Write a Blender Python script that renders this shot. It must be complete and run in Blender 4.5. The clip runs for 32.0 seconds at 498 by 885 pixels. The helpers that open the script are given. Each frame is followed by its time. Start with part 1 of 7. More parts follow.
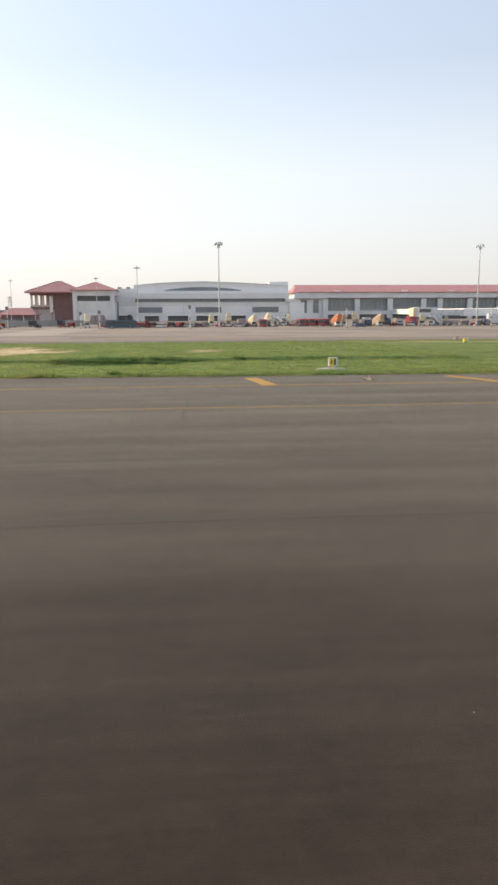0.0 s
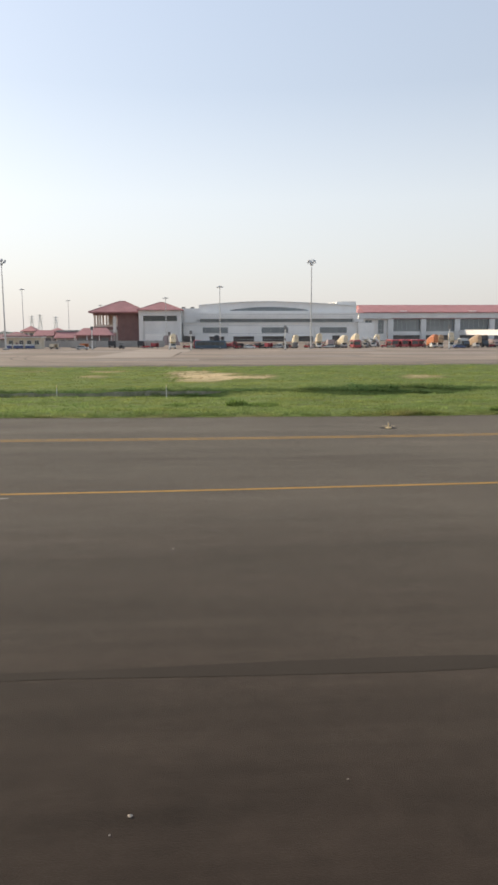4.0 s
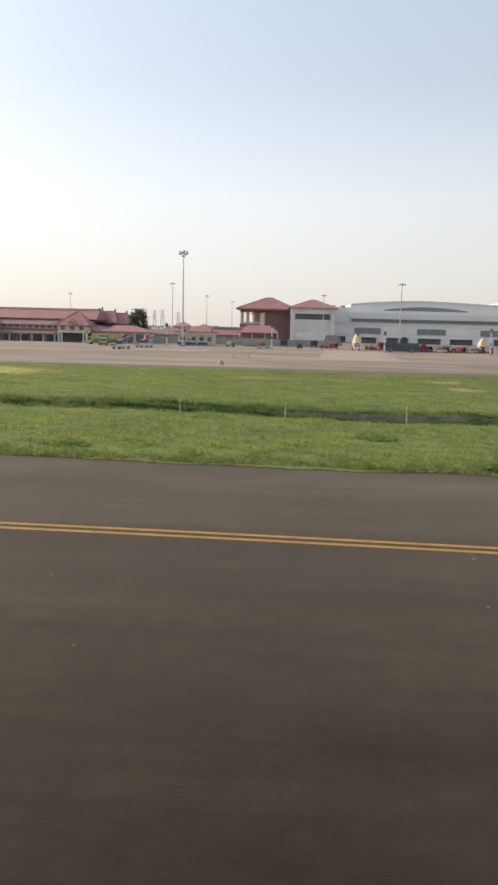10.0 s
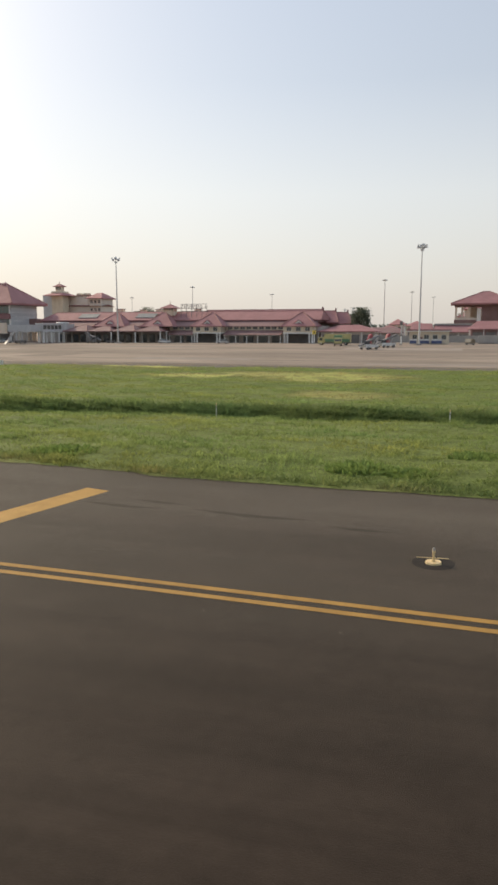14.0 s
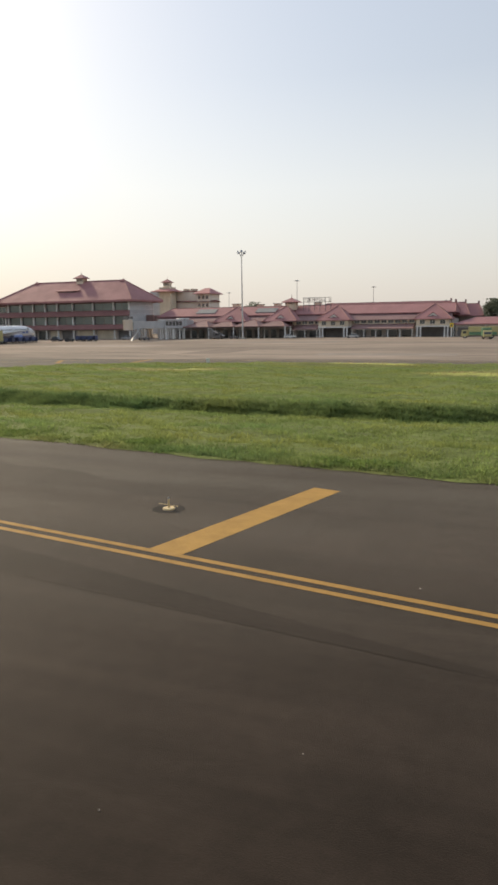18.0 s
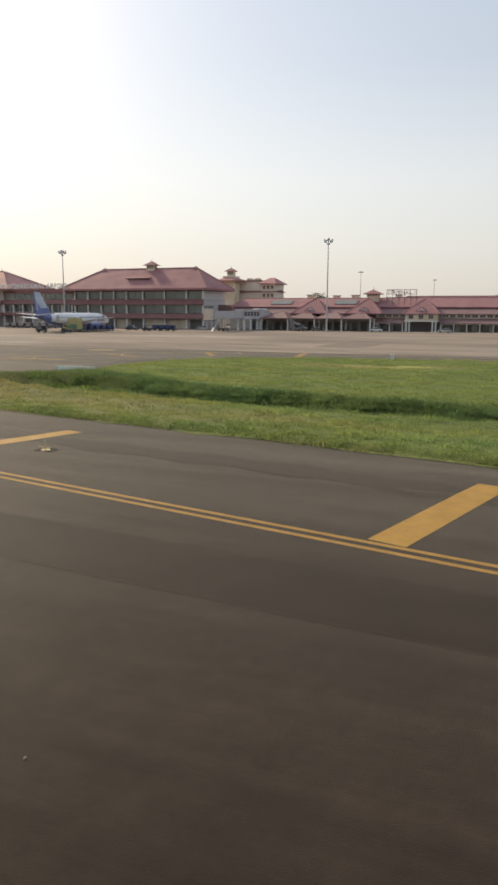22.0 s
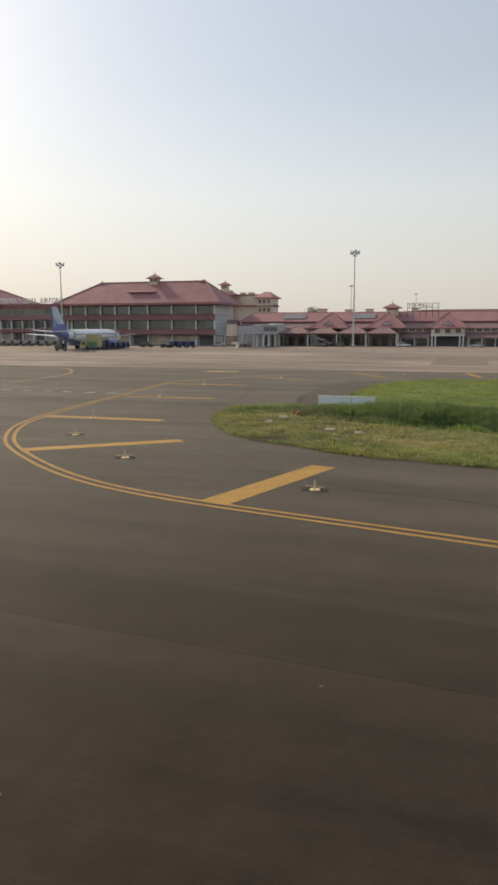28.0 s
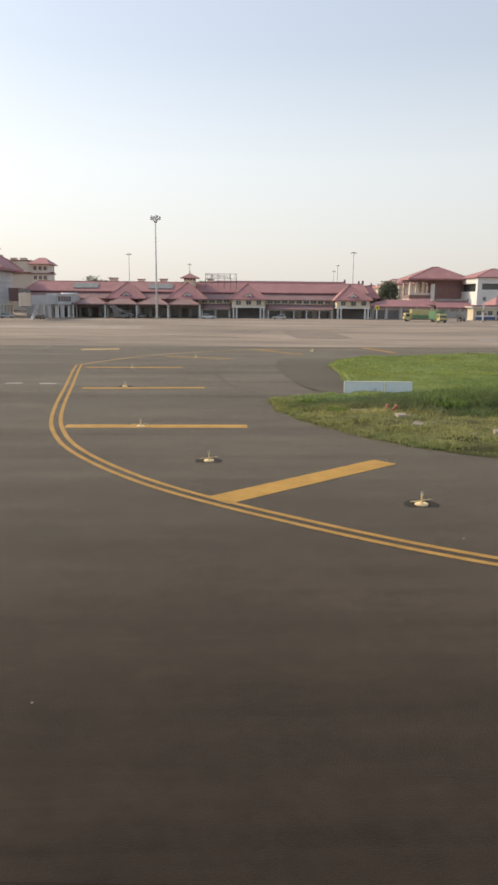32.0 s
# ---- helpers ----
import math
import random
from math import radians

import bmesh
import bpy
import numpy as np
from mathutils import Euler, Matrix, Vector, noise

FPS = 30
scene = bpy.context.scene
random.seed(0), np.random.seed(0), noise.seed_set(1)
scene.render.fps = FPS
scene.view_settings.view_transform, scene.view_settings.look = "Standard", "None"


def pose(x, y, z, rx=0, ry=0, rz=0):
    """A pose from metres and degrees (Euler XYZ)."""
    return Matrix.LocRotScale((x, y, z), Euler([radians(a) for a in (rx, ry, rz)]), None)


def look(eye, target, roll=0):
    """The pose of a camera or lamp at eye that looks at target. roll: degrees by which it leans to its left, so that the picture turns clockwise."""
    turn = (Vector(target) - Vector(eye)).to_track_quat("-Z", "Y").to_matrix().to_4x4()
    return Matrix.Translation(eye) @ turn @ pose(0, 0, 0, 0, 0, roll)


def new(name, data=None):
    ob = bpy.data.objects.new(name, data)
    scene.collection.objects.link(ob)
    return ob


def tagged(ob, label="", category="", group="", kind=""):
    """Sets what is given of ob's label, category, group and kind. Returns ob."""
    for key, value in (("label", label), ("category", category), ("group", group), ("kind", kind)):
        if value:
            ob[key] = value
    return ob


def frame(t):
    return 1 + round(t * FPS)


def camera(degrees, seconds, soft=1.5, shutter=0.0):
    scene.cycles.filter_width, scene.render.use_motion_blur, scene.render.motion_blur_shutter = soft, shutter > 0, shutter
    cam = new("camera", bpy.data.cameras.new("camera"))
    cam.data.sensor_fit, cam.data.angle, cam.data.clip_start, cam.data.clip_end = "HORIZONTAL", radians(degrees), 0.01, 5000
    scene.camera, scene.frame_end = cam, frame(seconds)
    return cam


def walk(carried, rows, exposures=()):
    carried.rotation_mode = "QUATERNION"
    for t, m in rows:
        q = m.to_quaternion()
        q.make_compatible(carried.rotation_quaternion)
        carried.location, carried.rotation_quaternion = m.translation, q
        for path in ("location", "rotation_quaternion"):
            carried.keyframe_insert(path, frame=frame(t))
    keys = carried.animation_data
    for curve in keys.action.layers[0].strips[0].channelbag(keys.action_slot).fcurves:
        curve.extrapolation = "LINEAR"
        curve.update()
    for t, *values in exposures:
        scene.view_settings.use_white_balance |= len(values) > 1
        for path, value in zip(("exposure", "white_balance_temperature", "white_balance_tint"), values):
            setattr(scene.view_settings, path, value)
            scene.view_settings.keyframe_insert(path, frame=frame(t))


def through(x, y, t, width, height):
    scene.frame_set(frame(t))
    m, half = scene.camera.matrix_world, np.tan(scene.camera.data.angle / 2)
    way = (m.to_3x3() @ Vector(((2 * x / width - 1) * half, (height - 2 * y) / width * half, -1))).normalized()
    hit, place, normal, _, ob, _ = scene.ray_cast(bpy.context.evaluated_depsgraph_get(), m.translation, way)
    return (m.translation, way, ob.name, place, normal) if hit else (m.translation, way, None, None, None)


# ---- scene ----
cam = camera(38.18, 32.0, soft=2.9)
# seconds, place of the eye, turn to the left, tilt up, lean
PATH = [
    (0, 168.84, -293.17, 5.27, -5.51, -10.35, -0.25),
    (0.5, 165.64, -291.43, 5.27, -5.16, -9.94, 0.00),
    (1, 162.49, -289.61, 5.28, -4.50, -9.30, 0.20),
    (1.5, 159.32, -287.69, 5.28, -3.92, -8.82, 0.51),
    (2, 156.12, -285.77, 5.29, -3.65, -8.67, 0.34),
    (2.5, 152.90, -283.85, 5.28, -3.61, -8.56, -0.09),
    (3, 149.83, -281.89, 5.28, -3.87, -8.77, -0.26),
    (3.5, 146.81, -279.92, 5.28, -4.00, -8.89, -0.15),
    (5.5, 135.31, -272.79, 5.28, -3.93, -7.99, -0.34),
    (6, 132.41, -270.99, 5.28, -4.02, -8.50, -0.41),
    (6.5, 129.73, -269.26, 5.28, -3.85, -9.04, -0.04),
    (7, 127.07, -267.52, 5.29, -3.44, -9.45, 0.34),
    (7.5, 124.40, -265.93, 5.28, -2.77, -9.59, 0.44),
    (8, 121.75, -264.46, 5.27, -2.02, -9.59, 0.15),
    (8.5, 118.88, -262.99, 5.29, -1.30, -9.45, 0.11),
    (9, 116.22, -261.62, 5.28, -0.28, -9.15, 0.39),
    (9.5, 113.47, -260.22, 5.26, 1.01, -9.00, 0.97),
    (10, 110.81, -258.86, 5.28, 2.62, -8.92, 1.41),
    (10.5, 108.14, -257.73, 5.28, 4.33, -8.98, 1.34),
    (11, 105.42, -256.85, 5.28, 6.25, -9.01, 0.93),
    (11.5, 102.72, -256.05, 5.28, 8.05, -9.12, 0.39),
    (12, 100.03, -255.30, 5.29, 9.82, -9.08, 0.33),
    (12.5, 97.34, -254.63, 5.28, 11.58, -9.09, 0.50),
    (13, 94.46, -254.02, 5.29, 13.31, -9.01, 0.39),
    (13.5, 91.48, -253.45, 5.28, 14.72, -9.03, 0.07),
    (14, 88.49, -253.01, 5.28, 15.96, -9.19, -0.08),
    (14.5, 85.45, -252.70, 5.28, 17.07, -9.41, -0.10),
    (16.5, 73.36, -252.10, 5.28, 19.50, -9.72, -0.47),
    (17, 70.47, -251.84, 5.28, 19.95, -9.66, -0.85),
    (17.5, 67.58, -251.57, 5.28, 20.46, -9.61, -0.97),
    (18, 64.60, -251.29, 5.28, 21.10, -9.55, -0.86),
    (18.5, 61.57, -250.99, 5.28, 21.65, -9.48, -0.55),
    (19, 58.58, -250.72, 5.28, 21.98, -9.46, -0.43),
    (19.5, 55.68, -250.49, 5.28, 22.22, -9.36, -0.56),
    (20, 52.79, -250.26, 5.28, 22.27, -9.40, -0.61),
    (20.5, 49.83, -250.05, 5.28, 22.23, -9.65, -0.46),
    (21, 46.89, -249.85, 5.28, 22.27, -9.89, -0.20),
    (21.5, 43.95, -249.69, 5.29, 22.39, -10.06, 0.24),
    (22, 41.20, -249.52, 5.28, 22.52, -10.21, 0.27),
    (22.5, 38.42, -249.38, 5.28, 22.66, -10.11, -0.05),
    (23, 35.59, -249.22, 5.29, 22.64, -10.15, -0.27),
    (23.5, 32.78, -249.00, 5.29, 22.62, -10.07, -0.48),
    (24, 29.97, -248.78, 5.28, 22.55, -9.85, -0.37),
    (24.5, 27.23, -248.54, 5.28, 22.42, -9.75, -0.18),
    (25, 24.50, -248.27, 5.27, 22.23, -9.48, -0.07),
    (25.5, 21.93, -248.05, 5.27, 21.83, -9.38, -0.16),
    (27.5, 11.44, -247.04, 5.31, 18.76, -9.01, -0.15),
    (28, 8.77, -246.45, 5.31, 17.23, -9.04, -0.09),
    (28.5, 6.13, -245.72, 5.30, 15.35, -9.24, -0.16),
    (29, 3.56, -244.82, 5.27, 13.22, -9.53, -0.19),
    (29.5, 1.02, -243.85, 5.26, 10.87, -9.88, -0.03),
    (30, -1.40, -242.91, 5.27, 8.49, -10.06, 0.31),
    (30.5, -3.73, -241.86, 5.28, 5.99, -10.23, 0.75),
    (31, -6.05, -240.63, 5.28, 3.21, -10.51, 0.78),
    (31.5, -8.35, -239.28, 5.26, 0.21, -10.76, 0.74),
    (32, -10.67, -237.81, 5.26, -2.82, -11.24, 0.54),
]
walk(cam, [(t, pose(x, y, z, 0, 0, yaw) @ pose(0, 0, 0, 90 + tilt) @ pose(0, 0, 0, 0, 0, lean))
           for t, x, y, z, yaw, tilt, lean in PATH],
     exposures=[(0.0, 0.76, 6500, 10), (1.5, 0.63, 6503, 10), (3.5, 0.57, 6506, 10), (6.0, 0.57, 6530, 10), (8.0, 0.64, 6570, 10), (10.0, 0.56, 6665, 10), (14.0, 0.34, 6810, 10), (25.0, 0.31, 6840, 10), (28.0, 0.22, 6840, 10), (30.0, 0.35, 6800, 10), (31.0, 0.47, 6740, 10), (32.0, 0.59, 6690, 10)])

# ---------------------------------------------------------------- light
SUN_AZ, SUN_EL = -58.0, 30.0
world = bpy.data.worlds.new("hazy_sky")
scene.world = world
world.use_nodes = True
wn = world.node_tree
wn.nodes.clear()
sky = wn.nodes.new("ShaderNodeTexSky")
sky.sky_type = "NISHITA"
sky.sun_disc = False
sky.sun_elevation, sky.sun_rotation = radians(SUN_EL), radians(SUN_AZ)
sky.altitude, sky.air_density, sky.dust_density, sky.ozone_density = 0, 1.0, 1.6, 1.2
bg = wn.nodes.new("ShaderNodeBackground")
bg.inputs["Strength"].default_value = 0.092
haze = wn.nodes.new("ShaderNodeMix")
haze.data_type, haze.blend_type = "RGBA", "MIX"
thick = wn.nodes.new("ShaderNodeMapRange")
thick.inputs[1].default_value, thick.inputs[2].default_value = 0.0, 0.30
thick.inputs[3].default_value, thick.inputs[4].default_value = 0.90, 0.43
wn.links.new(thick.outputs[0], haze.inputs[0])
# the haze goes from a warm white at the horizon to a pale blue overhead
way = wn.nodes.new("ShaderNodeTexCoord")
up = wn.nodes.new("ShaderNodeSeparateXYZ")
tone = wn.nodes.new("ShaderNodeValToRGB")
wn.links.new(way.outputs["Generated"], up.inputs[0])
wn.links.new(up.outputs[2], tone.inputs[0])
wn.links.new(up.outputs[2], thick.inputs[0])
tone.color_ramp.elements[0].position, tone.color_ramp.elements[1].position = 0.0, 0.52
tone.color_ramp.elements[0].color, tone.color_ramp.elements[1].color = (0.635, 0.605, 0.580, 1), (0.79, 0.895, 1.05, 1)
tone.color_ramp.elements.new(0.17).color = (0.84, 0.85, 0.845, 1)
gain = wn.nodes.new("ShaderNodeVectorMath")
gain.operation = "SCALE"
# and grows brighter towards the sun
side = wn.nodes.new("ShaderNodeVectorMath")
side.operation = "DOT_PRODUCT"
side.inputs[1].default_value = (math.sin(radians(SUN_AZ)), math.cos(radians(SUN_AZ)), 0)
glow = wn.nodes.new("ShaderNodeMapRange")
glow.inputs[1].default_value, glow.inputs[2].default_value = 0.0, 0.80
glow.inputs[3].default_value, glow.inputs[4].default_value = 8.1, 9.75
wn.links.new(way.outputs["Generated"], side.inputs[0])
wn.links.new(side.outputs["Value"], glow.inputs[0])
wn.links.new(glow.outputs[0], gain.inputs["Scale"])
wn.links.new(tone.outputs[0], gain.inputs[0])
wn.links.new(gain.outputs[0], haze.inputs[7])
wo = wn.nodes.new("ShaderNodeOutputWorld")
wn.links.new(sky.outputs[0], haze.inputs[6])
wn.links.new(haze.outputs[2], bg.inputs[0])
wn.links.new(bg.outputs[0], wo.inputs[0])
sun = new("sun", bpy.data.lights.new("sun", "SUN"))
sun.data.energy, sun.data.angle, sun.data.color = 2.7, radians(3.0), (1.0, 0.83, 0.60)
sun_way = Vector((math.sin(radians(SUN_AZ)) * math.cos(radians(SUN_EL)),
                  math.cos(radians(SUN_AZ)) * math.cos(radians(SUN_EL)), math.sin(radians(SUN_EL))))
sun.matrix_world = look((0, 0, 80), tuple(Vector((0, 0, 80)) - sun_way))


# ---------------------------------------------------------------- materials
def pbr(name, a, b=None, scale=1.0, rough=0.7, metal=0.0, bump=0.0, bump_scale=40.0, stretch=(1, 1, 1),
        fine=0.25, island=0.0, attr="", rough_var=0.1, spec=0.5, through=0.0):
    """A surface with stains at a large scale, grain at a small one, and a fine relief."""
    m = bpy.data.materials.new(name)
    m.use_nodes = True
    t = m.node_tree
    n, l = t.nodes, t.links
    bs = n["Principled BSDF"]
    b = b or tuple(v * 0.72 for v in a)
    geo = n.new("ShaderNodeNewGeometry")
    mp = n.new("ShaderNodeMapping")
    mp.inputs["Scale"].default_value = stretch
    l.new(geo.outputs["Position"], mp.inputs["Vector"])
    big = n.new("ShaderNodeTexNoise")
    big.inputs["Scale"].default_value, big.inputs["Detail"].default_value, big.inputs["Roughness"].default_value = scale, 6, 0.62
    l.new(mp.outputs[0], big.inputs["Vector"])
    ramp = n.new("ShaderNodeValToRGB")
    ramp.color_ramp.elements[0].position, ramp.color_ramp.elements[1].position = 0.34, 0.66
    l.new(big.outputs["Fac"], ramp.inputs[0])
    mix = n.new("ShaderNodeMix")
    mix.data_type = "RGBA"
    mix.inputs[6].default_value, mix.inputs[7].default_value = (*a, 1), (*b, 1)
    l.new(ramp.outputs[0], mix.inputs[0])
    grain = n.new("ShaderNodeTexNoise")
    grain.inputs["Scale"].default_value, grain.inputs["Detail"].default_value = bump_scale, 3
    l.new(geo.outputs["Position"], grain.inputs["Vector"])
    mr = n.new("ShaderNodeMapRange")
    mr.inputs[1].default_value, mr.inputs[2].default_value = 0.25, 0.75
    mr.inputs[3].default_value, mr.inputs[4].default_value = 1 - fine, 1 + fine
    l.new(grain.outputs["Fac"], mr.inputs[0])
    sc = n.new("ShaderNodeVectorMath")
    sc.operation = "SCALE"
    l.new(mr.outputs[0], sc.inputs["Scale"])
    src = mix.outputs[2]
    if attr:
        at = n.new("ShaderNodeAttribute")
        at.attribute_name = attr
        mu = n.new("ShaderNodeMix")
        mu.data_type, mu.blend_type = "RGBA", "MULTIPLY"
        mu.inputs[0].default_value = 1.0
        l.new(src, mu.inputs[6])
        l.new(at.outputs["Color"], mu.inputs[7])
        src = mu.outputs[2]
    if island:
        oi = n.new("ShaderNodeObjectInfo")
        m2 = n.new("ShaderNodeMapRange")
        m2.inputs[3].default_value, m2.inputs[4].default_value = 1 - island, 1 + island
        l.new(oi.outputs["Random"], m2.inputs[0])
        s2 = n.new("ShaderNodeVectorMath")
        s2.operation = "SCALE"
        l.new(src, s2.inputs[0])
        l.new(m2.outputs[0], s2.inputs["Scale"])
        src = s2.outputs[0]
    l.new(src, sc.inputs[0])
    l.new(sc.outputs[0], bs.inputs["Base Color"])
    rr = n.new("ShaderNodeMapRange")
    rr.inputs[3].default_value, rr.inputs[4].default_value = max(0.02, rough - rough_var), min(1.0, rough + rough_var)
    l.new(big.outputs["Fac"], rr.inputs[0])
    l.new(rr.outputs[0], bs.inputs["Roughness"])
    bs.inputs["Metallic"].default_value = metal
    bs.inputs["Specular IOR Level"].default_value = spec
    if bump:
        bp = n.new("ShaderNodeBump")
        bp.inputs["Strength"].default_value, bp.inputs["Distance"].default_value = min(1.0, bump), 0.02
        l.new(grain.outputs["Fac"], bp.inputs["Height"])
        l.new(bp.outputs[0], bs.inputs["Normal"])
    if through:
        tr = n.new("ShaderNodeBsdfTranslucent")
        l.new(sc.outputs[0], tr.inputs["Color"])
        mx = n.new("ShaderNodeMixShader")
        mx.inputs[0].default_value = through
        l.new(bs.outputs[0], mx.inputs[1])
        l.new(tr.outputs[0], mx.inputs[2])
        l.new(mx.outputs[0], n["Material Output"].inputs["Surface"])
    return m


def tile_roof(name, a, b, pitch=0.33):
    """Clay-red roofing with courses across the slope, streaks and faded parts."""
    m = pbr(name, a, b, scale=0.22, rough=0.75, fine=0.18, bump_scale=9, stretch=(1, 1, 0.5))
    t = m.node_tree
    n, l = t.nodes, t.links
    geo = n.new("ShaderNodeNewGeometry")
    w = n.new("ShaderNodeTexWave")
    w.wave_type, w.bands_direction = "BANDS", "Z"
    w.inputs["Scale"].default_value, w.inputs["Distortion"].default_value = 0.31 / pitch, 0.3
    l.new(geo.outputs["Position"], w.inputs["Vector"])
    bp = n.new("ShaderNodeBump")
    bp.inputs["Strength"].default_value, bp.inputs["Distance"].default_value = 0.6, 0.05
    l.new(w.outputs["Fac"], bp.inputs["Height"])
    l.new(bp.outputs[0], n["Principled BSDF"].inputs["Normal"])
    return m


M = {}
M["asphalt"] = pbr("taxiway_asphalt", (0.0375, 0.0275, 0.0212), (0.0232, 0.0170, 0.0132), scale=1.0, rough=0.72, spec=0.05, bump=0.35, bump_scale=55,
                   stretch=(0.018, 0.22, 1), fine=0.16, rough_var=0.08)


def mottle(m, scale, stretch, low, high):
    """Blotches and rubber streaks of a middling size over a base colour."""
    n, l = m.node_tree.nodes, m.node_tree.links
    bs = n["Principled BSDF"]
    src = bs.inputs["Base Color"].links[0].from_socket
    geo, mp, tx, mr, sc = (n.new("ShaderNode" + k) for k in ("NewGeometry", "Mapping", "TexNoise", "MapRange", "VectorMath"))
    mp.inputs["Scale"].default_value = stretch
    mp.inputs["Rotation"].default_value = (0, 0, radians(-4))
    tx.inputs["Scale"].default_value, tx.inputs["Detail"].default_value, tx.inputs["Roughness"].default_value = scale, 5, 0.7
    mr.inputs[1].default_value, mr.inputs[2].default_value = 0.3, 0.7
    mr.inputs[3].default_value, mr.inputs[4].default_value = low, high
    sc.operation = "SCALE"
    l.new(geo.outputs["Position"], mp.inputs["Vector"])
    l.new(mp.outputs[0], tx.inputs["Vector"])
    l.new(tx.outputs["Fac"], mr.inputs[0])
    l.new(src, sc.inputs[0])
    l.new(mr.outputs[0], sc.inputs["Scale"])
    l.new(sc.outputs[0], bs.inputs["Base Color"])


mottle(M["asphalt"], 0.55, (1, 1, 1), 0.80, 1.20)
mottle(M["asphalt"], 2.6, (1, 1, 1), 0.86, 1.14)
mottle(M["asphalt"], 0.09, (0.5, 1.4, 1), 0.82, 1.18)
mottle(M["asphalt"], 1.0, (0.02, 1.1, 1), 0.80, 1.20)
M["patch"] = pbr("asphalt_patch", (0.026, 0.022, 0.020), (0.020, 0.018, 0.016), scale=2.0, rough=0.9, spec=0.15, bump=0.4, bump_scale=50)
M["seam"] = pbr("paving_seam", (0.0285, 0.0212, 0.0162), (0.0215, 0.0160, 0.0124), scale=0.3, rough=0.74, spec=0.07)
M["lane"] = pbr("tyre_darkened_asphalt", (0.0300, 0.0220, 0.0170), (0.0190, 0.0140, 0.0109), scale=1.0, rough=0.72, spec=0.05, bump=0.35, bump_scale=55, stretch=(0.03, 0.3, 1), fine=0.16)
mottle(M["lane"], 0.55, (1, 1, 1), 0.80, 1.20)
M["joint"] = pbr("pale_paving_joint", (0.048, 0.037, 0.029), (0.034, 0.026, 0.020), scale=0.5, rough=0.8, spec=0.1)
M["crack"] = pbr("crack_sealant", (0.0228, 0.0166, 0.0115), (0.0174, 0.0127, 0.0090), scale=0.6, rough=0.74, spec=0.07)
for k in ("asphalt", "patch", "crack", "seam", "lane", "joint"):
    q = M[k].node_tree.nodes["Principled BSDF"].inputs
    q["Sheen Weight"].default_value, q["Sheen Roughness"].default_value, q["Sheen Tint"].default_value = {"asphalt": 0.255, "patch": 0.06, "crack": 0.20, "seam": 0.25, "lane": 0.222, "joint": 0.255}[k], 0.36, (1.0, 0.90, 0.735, 1)
n, l = M["asphalt"].node_tree.nodes, M["asphalt"].node_tree.links
wear = None
for size, stretch, low, high in ((1.0, (0.025, 0.34, 1), 0.84, 1.22), (0.30, (0.35, 1.0, 1), 0.84, 1.18)):
    # the dusty bloom of the asphalt is polished off in lanes and blotches
    geo, mp, tx, mr = (n.new("ShaderNode" + k) for k in ("NewGeometry", "Mapping", "TexNoise", "MapRange"))
    mp.inputs["Scale"].default_value, mp.inputs["Rotation"].default_value = stretch, (0, 0, radians(7))
    tx.inputs["Scale"].default_value, tx.inputs["Detail"].default_value, tx.inputs["Roughness"].default_value = size, 5, 0.6
    mr.inputs[1].default_value, mr.inputs[2].default_value, mr.inputs[3].default_value, mr.inputs[4].default_value = 0.3, 0.7, low, high
    l.new(geo.outputs["Position"], mp.inputs["Vector"])
    l.new(mp.outputs[0], tx.inputs["Vector"])
    l.new(tx.outputs["Fac"], mr.inputs[0])
    ml = n.new("ShaderNodeMath")
    ml.operation = "MULTIPLY"
    ml.inputs[1].default_value = 0.255
    l.new(mr.outputs[0], ml.inputs[0])
    if wear is not None:
        l.new(wear.outputs[0], ml.inputs[1])
    wear = ml
l.new(wear.outputs[0], n["Principled BSDF"].inputs["Sheen Weight"])
M["concrete"] = pbr("apron_concrete", (0.330, 0.266, 0.210), (0.205, 0.168, 0.136), scale=1.0, rough=0.9, spec=0.2, bump=0.15, bump_scale=12,
                    stretch=(0.016, 0.05, 1), fine=0.1)
mottle(M["concrete"], 0.16, (0.30, 1, 1), 0.74, 1.18)
mottle(M["concrete"], 0.045, (0.30, 1.1, 1), 0.80, 1.18)
M["pale_bay"] = pbr("pale_apron_concrete", (0.370, 0.312, 0.258), (0.300, 0.252, 0.208), scale=0.15, rough=0.9, spec=0.2, fine=0.12, bump_scale=5, stretch=(0.4, 1, 1))
M["slab"] = pbr("apron_concrete_repair", (0.275, 0.228, 0.188), (0.20, 0.168, 0.140), scale=0.2, rough=0.9, fine=0.12, bump_scale=6, island=0.2)
M["rubbered"] = pbr("rubber_stained_concrete", (0.176, 0.142, 0.116), (0.140, 0.114, 0.094), scale=0.3, rough=0.9, spec=0.2, fine=0.2, bump_scale=4)
M["stained"] = pbr("stained_concrete", (0.240, 0.192, 0.155), (0.185, 0.150, 0.122), scale=0.2, rough=0.9, spec=0.2, fine=0.2, bump_scale=4)
M["soil"] = pbr("distant_ground", (0.10, 0.115, 0.05), (0.16, 0.14, 0.09), scale=0.02, rough=0.95, fine=0.2, bump_scale=0.6)
# turf coloured darker than the blades, so gaps between them read as shadow
M["grass"] = pbr("grass_turf", (0.158, 0.190, 0.056), (0.114, 0.148, 0.042), scale=0.16, rough=0.9, bump=1.0, bump_scale=7,
                 stretch=(0.5, 1, 1), fine=0.35, attr="dry", spec=0.1)
M["blade"] = pbr("grass_blades", (0.312, 0.364, 0.118), (0.208, 0.270, 0.090), scale=0.20, rough=0.7, fine=0.25, bump_scale=3, attr="dry", through=0.55, spec=0.2)
